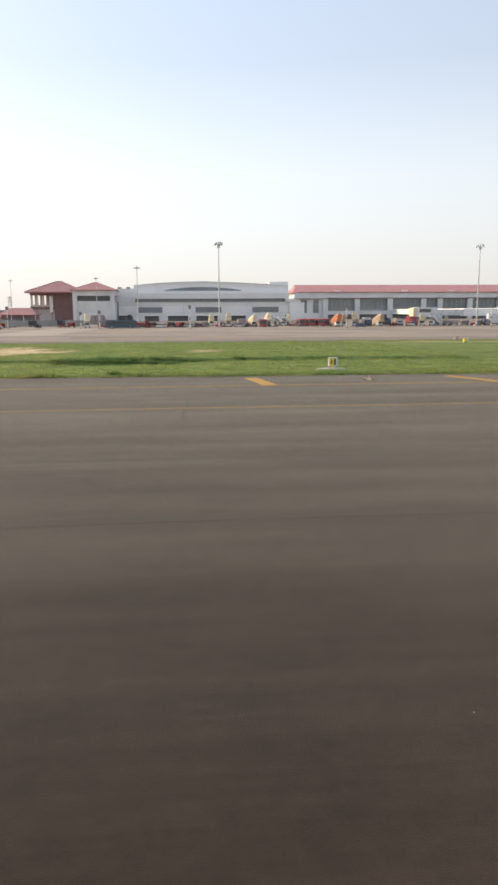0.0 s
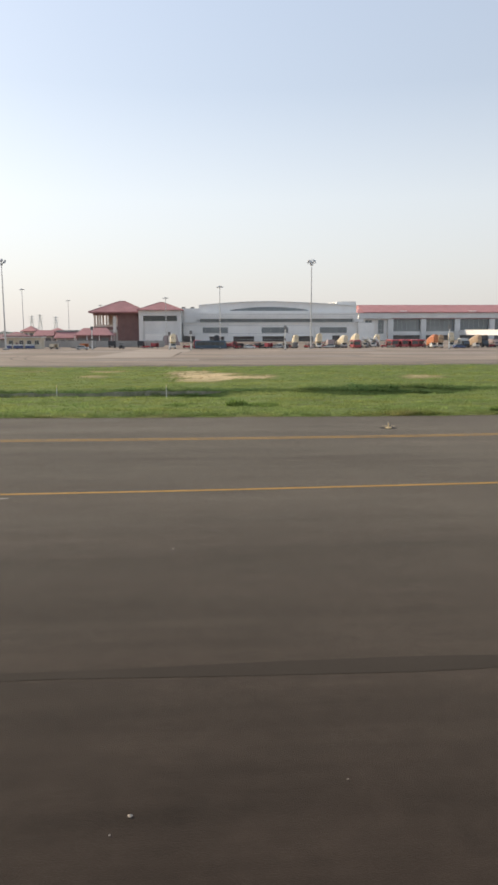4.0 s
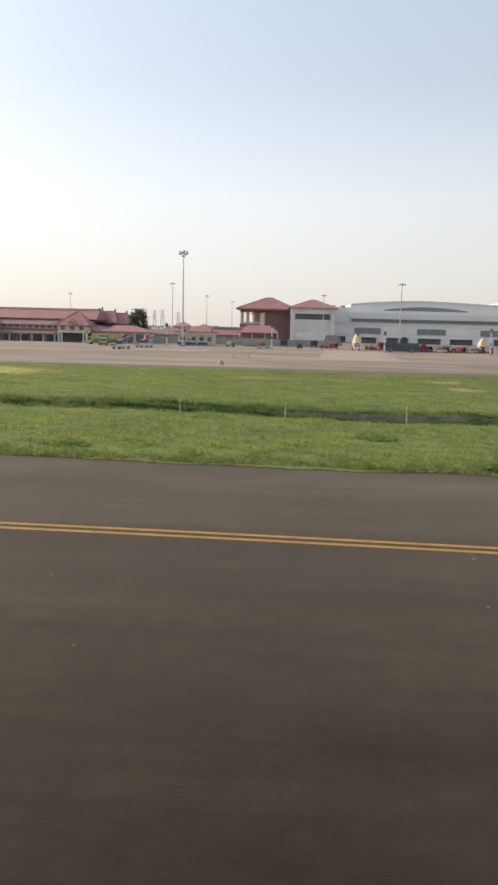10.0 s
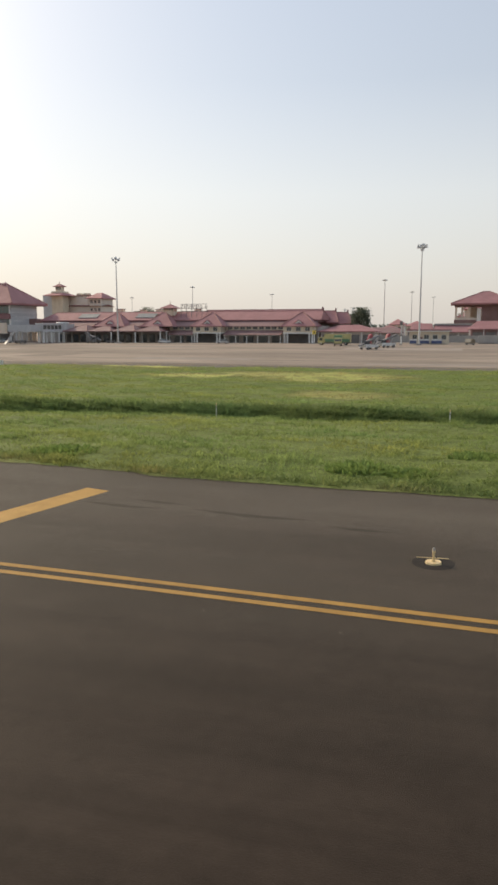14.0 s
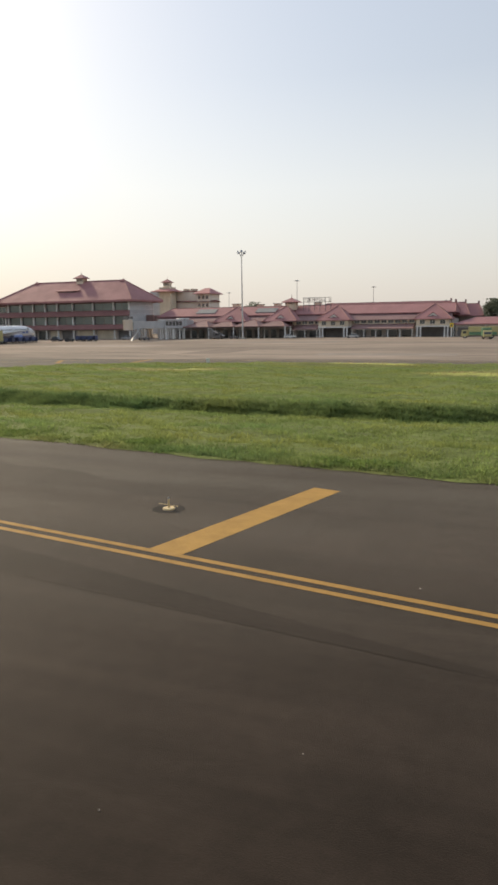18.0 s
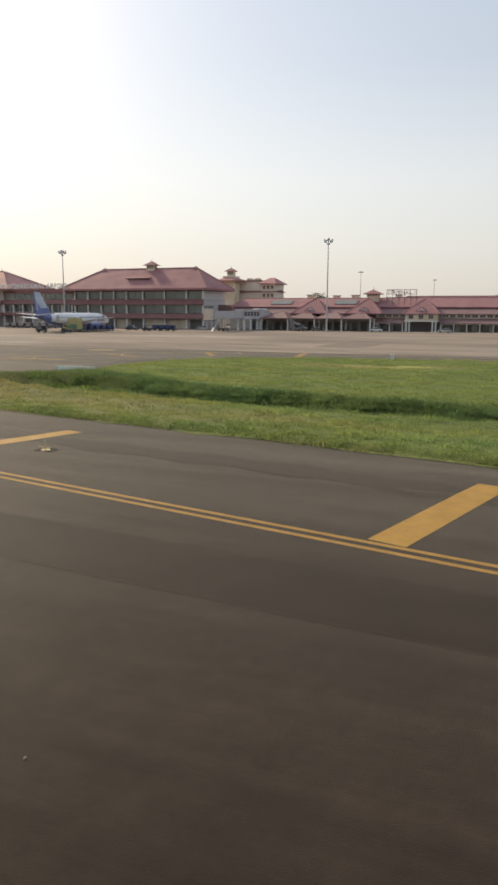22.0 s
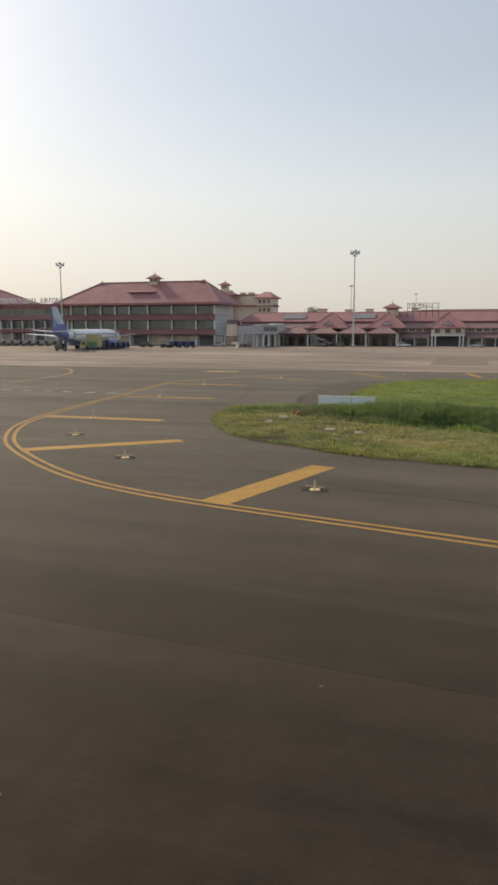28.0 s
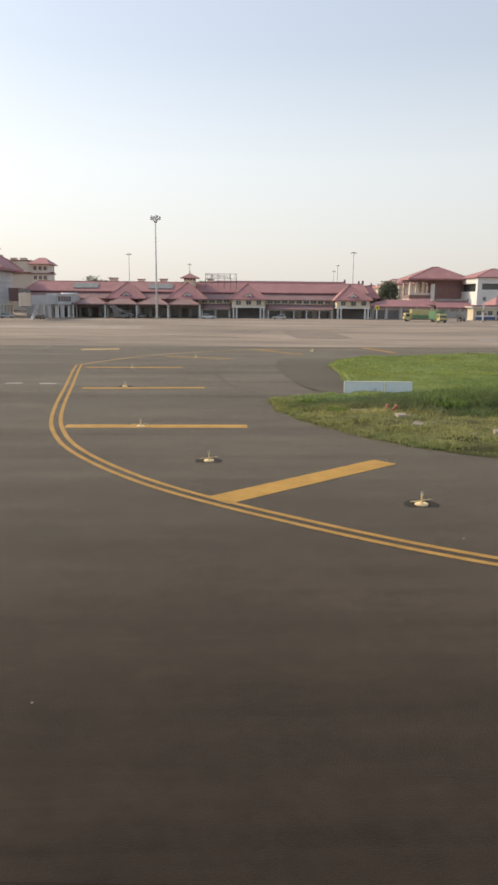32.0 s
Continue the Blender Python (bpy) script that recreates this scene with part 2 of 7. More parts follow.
M["weed"] = pbr("coarse_weeds", (0.245, 0.325, 0.092), (0.175, 0.250, 0.070), scale=1.5, rough=0.7, fine=0.3, bump_scale=5, through=0.35, spec=0.2)
mottle(M["grass"], 0.9, (0.30, 1.0, 1), 0.72, 1.26)
mottle(M["grass"], 5.0, (0.6, 1, 1), 0.70, 1.28)
mottle(M["blade"], 0.7, (0.25, 1.0, 1), 0.72, 1.26)
M["yellow"] = pbr("marking_paint_yellow", (0.43, 0.245, 0.050), (0.34, 0.192, 0.042), scale=1.4, rough=0.75, spec=0.3, fine=0.16, bump_scale=25, island=0.06)
M["yellow_edge"] = pbr("faded_marking_paint", (0.40, 0.230, 0.056), (0.31, 0.178, 0.046), scale=1.4, rough=0.8, spec=0.3, fine=0.18, bump_scale=25)
M["yellow_thin"] = pbr("worn_marking_paint", (0.50, 0.30, 0.10), (0.33, 0.22, 0.10), scale=0.8, rough=0.8, fine=0.2, bump_scale=20)
M["white_mark"] = pbr("marking_paint_white", (0.60, 0.57, 0.52), (0.42, 0.40, 0.36), scale=1, rough=0.8, fine=0.15)
M["core"] = pbr("core_hole_mortar", (0.36, 0.335, 0.30), (0.17, 0.155, 0.138), scale=3.5, rough=0.9, fine=0.3)
M["worn_white"] = pbr("worn_marking_paint_white", (0.26, 0.235, 0.20), (0.15, 0.135, 0.12), scale=0.8, rough=0.85, fine=0.2)
M["black"] = pbr("black_rubber", (0.022, 0.022, 0.024), scale=3, rough=0.75)
# this red is greyed in the base colour to imitate haze
M["roof"] = tile_roof("red_roof_sheeting", (0.395, 0.188, 0.186), (0.318, 0.152, 0.151))
M["roof_dark"] = tile_roof("maroon_lower_roof", (0.28, 0.168, 0.160), (0.23, 0.138, 0.131))
# paler red for further roofs: distance haze put into the colour
M["roof_far"] = tile_roof("haze_paled_red_roof", (0.46, 0.215, 0.208), (0.38, 0.178, 0.172), 0.5)
M["hipcap"] = pbr("pale_ridge_capping", (0.45, 0.24, 0.21), scale=0.6, rough=0.8)
M["white"] = pbr("white_render", (0.78, 0.77, 0.74), (0.66, 0.655, 0.64), scale=0.12, rough=0.7, fine=0.05, bump_scale=1.5, stretch=(1, 1, 0.35))
M["panel"] = pbr("white_wall_panel", (0.88, 0.86, 0.82), (0.81, 0.79, 0.755), scale=0.1, rough=0.5, fine=0.04, bump_scale=1.2, stretch=(1, 1, 0.3), island=0.05)
M["cream"] = pbr("cream_render", (0.76, 0.68, 0.54), (0.56, 0.48, 0.36), scale=0.25, rough=0.8, fine=0.08, bump_scale=2, stretch=(1, 1, 0.4))
M["pink"] = pbr("pinkish_render", (0.74, 0.645, 0.555), (0.64, 0.55, 0.47), scale=0.2, rough=0.85, fine=0.07, bump_scale=2, stretch=(1, 1, 0.4))
M["pinkish"] = pbr("dull_cream_render", (0.74, 0.67, 0.59), (0.64, 0.57, 0.50), scale=0.2, rough=0.85, fine=0.07, bump_scale=2, stretch=(1, 1, 0.4))
M["grey"] = pbr("grey_cladding", (0.50, 0.51, 0.52), (0.42, 0.43, 0.44), scale=0.3, rough=0.5, fine=0.06, bump_scale=2, island=0.08)
M["maroon"] = pbr("maroon_cladding", (0.255, 0.153, 0.143), (0.205, 0.122, 0.114), scale=0.3, rough=0.6, fine=0.1, bump_scale=3)
M["redband"] = pbr("red_spandrel", (0.293, 0.147, 0.140), (0.224, 0.112, 0.107), scale=0.4, rough=0.7, fine=0.1, bump_scale=4)
M["glass"] = pbr("tinted_glazing", (0.095, 0.110, 0.116), (0.075, 0.088, 0.094), scale=0.2, rough=0.12, fine=0.1, island=0.25, rough_var=0.05, metal=0.3, spec=0.9)
M["glass_pale"] = pbr("pale_grey_glazing", (0.205, 0.232, 0.248), (0.175, 0.20, 0.214), scale=0.2, rough=0.2, fine=0.06, island=0.07, rough_var=0.05, metal=0.25, spec=0.9)
M["glass_green"] = pbr("greenish_glazing", (0.15, 0.18, 0.17), (0.12, 0.145, 0.14), scale=0.2, rough=0.15, fine=0.1, island=0.2, rough_var=0.05, metal=0.3, spec=0.9)
# shade of recesses, lifted for haze, painted as a flat dark colour
M["dark"] = pbr("painted_recess_shade", (0.20, 0.188, 0.180), (0.15, 0.14, 0.134), scale=0.3, rough=0.85)
M["inner"] = pbr("interior_wall", (0.58, 0.53, 0.48), (0.48, 0.43, 0.39), scale=0.3, rough=0.85)
M["frame"] = pbr("pale_window_frame", (0.62, 0.60, 0.56), scale=1, rough=0.6)
M["steel"] = pbr("galvanised_steel", (0.598, 0.598, 0.585), (0.494, 0.494, 0.488), scale=0.7, rough=0.5, metal=0.6, fine=0.08)
M["lampglass"] = pbr("floodlight_glass", (0.55, 0.56, 0.57), scale=2, rough=0.2)
M["wall"] = pbr("compound_wall", (0.42, 0.40, 0.37), (0.31, 0.295, 0.275), scale=0.25, rough=0.9, fine=0.1, bump_scale=3, stretch=(1, 1, 0.5))
M["skylight"] = pbr("grey_skylight", (0.24, 0.245, 0.24), (0.19, 0.195, 0.19), scale=0.5, rough=0.6)
M["sheet"] = pbr("weathered_light_board", (0.82, 0.86, 0.89), (0.74, 0.79, 0.83), scale=0.6, rough=0.5, fine=0.06, stretch=(1, 1, 0.3))
M["paint_white"] = pbr("vehicle_white", (0.76, 0.76, 0.74), scale=0.8, rough=0.35)
M["paint_red"] = pbr("vehicle_red", (0.40, 0.070, 0.080), (0.33, 0.060, 0.068), scale=0.8, rough=0.35, island=0.15)
M["paint_cream"] = pbr("vehicle_cream", (0.80, 0.69, 0.49), (0.70, 0.60, 0.42), scale=0.6, rough=0.5, island=0.12)
M["paint_tan"] = pbr("vehicle_tan", (0.56, 0.40, 0.25), (0.47, 0.33, 0.21), scale=0.6, rough=0.55)
M["paint_orange"] = pbr("vehicle_orange", (0.62, 0.23, 0.10), scale=0.7, rough=0.45)
M["paint_blue"] = pbr("vehicle_blue", (0.085, 0.115, 0.235), scale=0.7, rough=0.4)
M["paint_teal"] = pbr("vehicle_dull_blue", (0.075, 0.115, 0.160), scale=0.7, rough=0.5)
M["paint_green"] = pbr("vehicle_green", (0.135, 0.265, 0.155), (0.11, 0.215, 0.125), scale=0.7, rough=0.45)
M["paint_yellow"] = pbr("vehicle_yellow", (0.52, 0.46, 0.21), (0.44, 0.385, 0.175), scale=0.7, rough=0.45)
M["paint_silver"] = pbr("vehicle_silver", (0.52, 0.53, 0.54), scale=0.8, rough=0.3, metal=0.5)
M["paint_dark"] = pbr("vehicle_dark", (0.05, 0.055, 0.065), scale=0.8, rough=0.4)
M["grimy"] = pbr("machinery_grey", (0.20, 0.19, 0.185), (0.14, 0.135, 0.13), scale=1.0, rough=0.6)
M["pinkbox"] = pbr("dusty_rose_panel", (0.45, 0.36, 0.345), scale=0.4, rough=0.7)
M["plane_white"] = pbr("aircraft_white", (0.78, 0.80, 0.82), (0.72, 0.74, 0.77), scale=0.3, rough=0.3, fine=0.03)
M["plane_blue"] = pbr("aircraft_indigo", (0.15, 0.205, 0.43), (0.125, 0.175, 0.37), scale=0.5, rough=0.3, fine=0.04)
M["plane_sky"] = pbr("aircraft_light_blue", (0.58, 0.66, 0.76), scale=0.5, rough=0.3, fine=0.04)
M["light_yellow"] = pbr("edge_light_cream_paint", (0.80, 0.62, 0.33), (0.68, 0.50, 0.25), scale=4, rough=0.55)
M["lens_blue"] = pbr("edge_light_lens", (0.55, 0.50, 0.44), scale=8, rough=0.15)
M["bark"] = pbr("tree_bark", (0.12, 0.09, 0.065), scale=3, rough=0.9)
M["leaf"] = pbr("tree_leaves", (0.150, 0.172, 0.115), (0.110, 0.132, 0.088), scale=0.5, rough=0.7, fine=0.3, bump_scale=2, through=0.4)
M["sign_yellow"] = pbr("sign_yellow_face", (0.92, 0.68, 0.08), scale=3, rough=0.4)
M["stone"] = pbr("rubble_stone", (0.35, 0.295, 0.235), (0.25, 0.21, 0.17), scale=2, rough=0.9, bump=0.5, bump_scale=20, island=0.2)
M["bank"] = pbr("stony_ditch_bank", (0.30, 0.275, 0.22), (0.17, 0.175, 0.11), scale=1.2, rough=0.95, bump=0.8, bump_scale=9, stretch=(1, 1, 0.35), fine=0.3)
M["brickred"] = pbr("terracotta_rubble", (0.45, 0.19, 0.13), scale=3, rough=0.9)
M["letter"] = pbr("sign_letter_grey", (0.42, 0.38, 0.36), scale=1, rough=0.6)
M["letter_pale"] = pbr("sign_letter_pale", (0.88, 0.86, 0.80), scale=1, rough=0.6)
M["hill"] = pbr("hazy_tree_belt", (0.16, 0.185, 0.15), (0.12, 0.145, 0.12), scale=0.05, rough=0.95, fine=0.25, bump_scale=0.4)


# ---------------------------------------------------------------- building blocks
def part(name, bm, material, parent=None, label="", loc=None):
    """Links a bmesh as one mesh object under a thing or a part."""
    me = bpy.data.meshes.new(name)
    bmesh.ops.recalc_face_normals(bm, faces=bm.faces)
    bm.to_mesh(me)
    bm.free()
    me.materials.append(M[material])
    ob = new(name, me)
    if parent is not None:
        ob.parent = parent
    if loc:
        ob.location = loc
    if label:
        ob["label"] = label
    return ob


def piece(name, mesh, parent, loc=(0, 0, 0), rz=0.0):
    """One more object on a mesh that exists already."""
    ob = new(name, mesh)
    ob.parent = parent
    ob.location = loc
    ob.rotation_euler[2] = radians(rz)
    return ob


def lay(y):
    """The pavement falls gently from the taxiway towards the terminals and rises again behind the first row."""
    return float(np.interp(y, (-228, -206, -191, -160, -146, -16, 64, 68), (0, -0.28, -0.40, -0.50, -0.58, -0.72, -0.72, 0)))


def thing(name, x, y, z, label, category, group="", kind="", rz=0.0):
    ob = new(name)
    z = lay(y) if z == 0 and y < 65 else z
    ob.location = (x, y, z)
    ob.rotation_euler[2] = radians(rz)
    return tagged(ob, label, category, group, kind)


def B():
    return bmesh.new()


def box(bm, x0, x1, y0, y1, z0, z1):
    v = [bm.verts.new(p) for p in ((x0, y0, z0), (x1, y0, z0), (x1, y1, z0), (x0, y1, z0), (x0, y0, z1), (x1, y0, z1), (x1, y1, z1), (x0, y1, z1))]
    for f in ((3, 2, 1, 0), (4, 5, 6, 7), (0, 1, 5, 4), (1, 2, 6, 5), (2, 3, 7, 6), (3, 0, 4, 7)):
        bm.faces.new([v[i] for i in f])
    return bm


def boxed(*a):
    return box(B(), *a)


def loft(bm, rings, caps=True):
    """Joins rings of points, one after another, into a closed skin."""
    vs = [[bm.verts.new(p) for p in r] for r in rings]
    n = len(vs[0])
    for a, b in zip(vs, vs[1:]):
        for i in range(n):
            bm.faces.new((a[i], a[(i + 1) % n], b[(i + 1) % n], b[i]))
    if caps:
        bm.faces.new(vs[0][::-1])
        bm.faces.new(vs[-1])
    return bm


def rod(bm, p0, p1, r0, r1=None, n=10):
    p0, p1 = Vector(p0), Vector(p1)
    r1 = r0 if r1 is None else r1
    q = (p1 - p0).to_track_quat("Z", "Y").to_matrix()
    ring = lambda p, r: [tuple(p + q @ Vector((r * math.cos(2 * math.pi * i / n), r * math.sin(2 * math.pi * i / n), 0))) for i in range(n)]
    return loft(bm, [ring(p0, r0), ring(p1, r1)])


def extrude(bm, outline, axis, a, b):
    """A flat outline (two coordinates a point) drawn out along an axis from a to b."""
    put = {"x": lambda p, d: (d, p[0], p[1]), "y": lambda p, d: (p[0], d, p[1]), "z": lambda p, d: (p[0], p[1], d)}[axis]
    return loft(bm, [[put(p, a) for p in outline], [put(p, b) for p in outline]])


def hip(bm, x0, x1, y0, y1, z0, z1, rx0, rx1, ry, lip=0.3):
    """A hipped roof over a rectangle, with a fascia under its eaves."""
    low = [bm.verts.new(p) for p in ((x0, y0, z0 - lip), (x1, y0, z0 - lip), (x1, y1, z0 - lip), (x0, y1, z0 - lip))]
    e = [bm.verts.new(p) for p in ((x0, y0, z0), (x1, y0, z0), (x1, y1, z0), (x0, y1, z0))]
    bm.faces.new(low[::-1])
    for i in range(4):
        bm.faces.new((low[i], low[(i + 1) % 4], e[(i + 1) % 4], e[i]))
    if rx1 - rx0 < 0.01:
        t = bm.verts.new((rx0, ry, z1))
        for i in range(4):
            bm.faces.new((e[i], e[(i + 1) % 4], t))
    else:
        a, b = bm.verts.new((rx0, ry, z1)), bm.verts.new((rx1, ry, z1))
        bm.faces.new((e[0], e[1], b, a))
        bm.faces.new((e[2], e[3], a, b))
        bm.faces.new((e[1], e[2], b))
        bm.faces.new((e[3], e[0], a))
    return bm


def hipcaps(parent, x0, x1, y0, y1, z0, z1, rx0, rx1, ry, r=0.16):
    """Pale capping on the ridge and the four hips."""
    bm = B()
    for c, d in (((x0, y0), rx0), ((x1, y0), rx1), ((x1, y1), rx1), ((x0, y1), rx0)):
        rod(bm, (*c, z0 + 0.03), (d, ry, z1 + 0.03), r, n=6)
    if rx1 - rx0 > 0.1:
        rod(bm, (rx0, ry, z1 + 0.03), (rx1, ry, z1 + 0.03), r, n=6)
    return part("ridge_capping", bm, "hipcap", parent)


def window(parent, x0, x1, y, z0, z1, panes=2, glass="glass", frame="frame", rows=1, w=0.09, deep=0.14):
    """A window in a front wall: a frame with its own panes, proud of the wall at y."""
    bm, mullions, transoms = B(), [], []
    box(bm, x0 - w, x1 + w, y - deep, y + 0.05, z1, z1 + w)
    box(bm, x0 - w, x1 + w, y - deep - 0.06, y + 0.05, z0 - w, z0)
    box(bm, x0 - w, x0, y - deep, y + 0.05, z0, z1)
    box(bm, x1, x1 + w, y - deep, y + 0.05, z0, z1)
    for i in range(1, panes):
        c = x0 + (x1 - x0) * i / panes
        mullions.append((c - w / 2, c + w / 2, y - deep + 0.02, y + 0.05, z0, z1))
    for i in range(1, rows):
        c = z0 + (z1 - z0) * i / rows
        transoms.append((x0, x1, y - deep + 0.03, y + 0.05, c - w / 2, c + w / 2))
    bmesh.ops.remove_doubles(bm, verts=bm.verts, dist=0.0005)
    win = part("window", bm, frame, parent)
    for b in mullions:
        part("mullion", boxed(*b), frame, win)
    for b in transoms:
        part("transom", boxed(*b), frame, win)
    me = None
    for i in range(panes):
        a = x0 + (x1 - x0) * i / panes
        for j in range(rows):
            c = z0 + (z1 - z0) * j / rows
            if me is None:
                me = part("pane", boxed(0, (x1 - x0) / panes, 0, 0.03, 0, (z1 - z0) / rows), glass, win, loc=(a, y - 0.06, c)).data
            else:
                piece("pane", me, win, (a, y - 0.06, c))
    return win


def letters(text, parent, x, y, z, height, width, material="letter", depth=0.12, bold=0.0):
    """Standing letters of a sign, one mesh each, spread over a given width."""
    marks, at = [], 0.0
    for ch in text:
        if ch == " ":
            at += 0.55
            continue
        cu = bpy.data.curves.new("letter", "FONT")
        cu.body, cu.size, cu.extrude, cu.offset = ch, 1.0, depth / 2, bold
        tmp = bpy.data.objects.new("letter", cu)
        scene.collection.objects.link(tmp)
        bpy.context.view_layer.update()
        me = bpy.data.meshes.new_from_object(tmp.evaluated_get(bpy.context.evaluated_depsgraph_get()))
        bpy.data.objects.remove(tmp)
        xs = [v.co.x for v in me.vertices]
        marks.append((me, at - min(xs), ch))
        at += max(xs) - min(xs) + 0.14
    k = width / at
    for me, dx, ch in marks:
        me.materials.clear()
        me.materials.append(M[material])
        ob = new("letter", me)
        ob.parent = parent
        ob.rotation_euler = (radians(90), 0, 0)
        ob.scale = (k, height / 0.73, 1)
        ob.location = (x + dx * k, y, z)


# ---------------------------------------------------------------- ground
def sheet(name, outline, z, material, label, category, kind="structure", parent=None):
    bm = B()
    vs = [bm.verts.new((x, y, z)) for x, y in outline]
    f = bm.faces.new(vs)
    f.normal_update()
    if f.normal.z < 0:
        f.normal_flip()
    me = bpy.data.meshes.new(name)
    bm.to_mesh(me)
    bm.free()
    me.materials.append(M[material])
    ob = new(name, me)
    if parent is not None:
        ob.parent = parent
        return ob
    return tagged(ob, label, category, "", kind)


ground = sheet("ground", [(-3500, -3500), (3500, -3500), (3500, 3500), (-3500, 3500)], -1.6, "soil",
               "dry grassy flat land reaching the horizon", "ground")


def dip(x, y):
    """Height of the pavement, with a hollow at the notch of the grass, where the low sign stands."""
    return lay(y) - 0.22 * math.exp(-((x + 0.2) / 3.6) ** 2 - ((y + 191.6) / 4.2) ** 2)


def draped(name, x0, x1, y0, y1, material, parent=None, up=0.0):
    """A sheet that follows the fall of the apron."""
    ys = sorted({y0, y1} | {y for y in (-228, -206, -191, -160, -146, -16, 64, 68) if y0 < y < y1})
    bm = B()
    vs = [[bm.verts.new((x, y, lay(y) + up)) for x in (x0, x1)] for y in ys]
    for a, b in zip(vs, vs[1:]):
        bm.faces.new((a[0], a[1], b[1], b[0]))
    return part(name, bm, material, parent)


apron = tagged(draped("apron_pavement", -520, 620, -146, 240, "concrete"), "pale brownish concrete apron with darker stains", "apron", "", "structure")


def lerp(table, x):
    return float(np.interp(x, [p[0] for p in table], [p[1] for p in table]))


SOUTH = [(-7.7, -197.7), (-7.3, -201.4), (-6.5, -204.5), (-5, -208.2), (-2.9, -211.4), (-0.1, -213.5), (2.8, -215.6), (7.6, -216.9),
         (23.7, -220.2), (34, -222.2), (48, -225), (57.5, -226.6), (79, -229.8), (97, -230.5), (105, -231.1), (120, -231.8),
         (135, -233), (155, -233.8), (196, -234.8), (330, -237)]
NORTH = [(-7.7, -197.4), (-4.9, -195.2), (-1.9, -192.5), (-0.8, -181.7), (-0.5, -172.7), (1.6, -167.6), (4.5, -163.6), (12.6, -160.9), (18, -158.8),
         (30, -155.7), (54, -155.8), (100, -156.1), (140, -157.3), (180, -156.8), (230, -151.7), (330, -151.7)]


def ditch(x):
    return lerp([(-8, -201.5), (-3, -201.5), (9, -202.4), (18, -205.0), (33, -207.6), (57, -208.6), (84, -207.6), (112, -207.8), (122, -208.6), (140, -208.8), (150, -208.4), (185, -207), (330, -207)], x)


def dryness(x, y):
    """How dry the grass is: 0 lush, 1 straw or bare earth."""
    d = 0.0
    for cx, cy, rx, ry, s in ((142.4, -175.0, 3.2, 5.4, 0.92), (145.6, -183.0, 4.6, 7.8, 0.94), (150.6, -184.6, 2.9, 3.8, 0.90), (143.9, -190.6, 3.1, 5.4, 0.90), (129.8, -182.5, 2.2, 2.8, 0.75), (172.6, -187.0, 2.8, 2.4, 0.75), (180.6, -225.8, 1.8, 0.9, 0.5), (75, -173.8, 8, 8.2, 0.80), (67, -170.4, 6, 4.0, 0.70), (80, -196.5, 4, 3.2, 0.70), (21.5, -174.3, 7, 2.7, 0.55), (26.5, -173.2, 6, 1.8, 0.8), (45.5, -158.6, 7, 1.8, 0.92), (59.5, -175.5, 5, 3.8, 0.88),
                              (130, -169.7, 2.6, 2.4, 0.8), (107, -173.2, 3, 2.2, 0.7), (118, -168, 4, 2.2, 0.5), (45, -162.6, 14, 3.3, 0.3), (2.4, -207, 9, 6.3, 0.46), (6.5, -210.9, 3, 1.5, 0.6),
                              (-2.8, -204.2, 4, 5.3, 0.46), (12.7, -212, 8, 3.1, 0.46), (24, -215, 8, 3.1, 0.35), (225, -160.6, 25, 3.3, 0.7)):
        q = ((x - cx) / rx) ** 2 + ((y - cy) / ry) ** 2
        q += 0.8 * noise.noise(Vector((x * 0.35, y * 0.45, cx))) + 0.9 * noise.noise(Vector((x * 0.8, y * 1.2, cx)))
        d = max(d, s * min(1.0, max(0.0, 1.5 - q)))
    far = lerp(NORTH, x) - y
    if far < 2.0 and 10 < x:
        d = max(d, 0.75 * (1 - far / 2.0) * min(1.0, max(0.0, 0.55 + 1.3 * noise.noise(Vector((x * 0.12, y * 0.3, 31))))))
    near = y - lerp(SOUTH, x)
    if near < 0.9:
        d = max(d, 0.42 * (1 - near / 0.9) * min(1.0, max(0.0, 0.35 + 1.6 * noise.noise(Vector((x * 0.33, 5, 17))))))
    if x < 22:
        d = max(d, 0.42 * min(1.0, (22 - x) / 14) * min(1.0, max(0.0, 0.5 + 1.2 * noise.noise(Vector((x * 0.5, y * 0.7, 19)))))) if y < ditch(x) else d
    return d


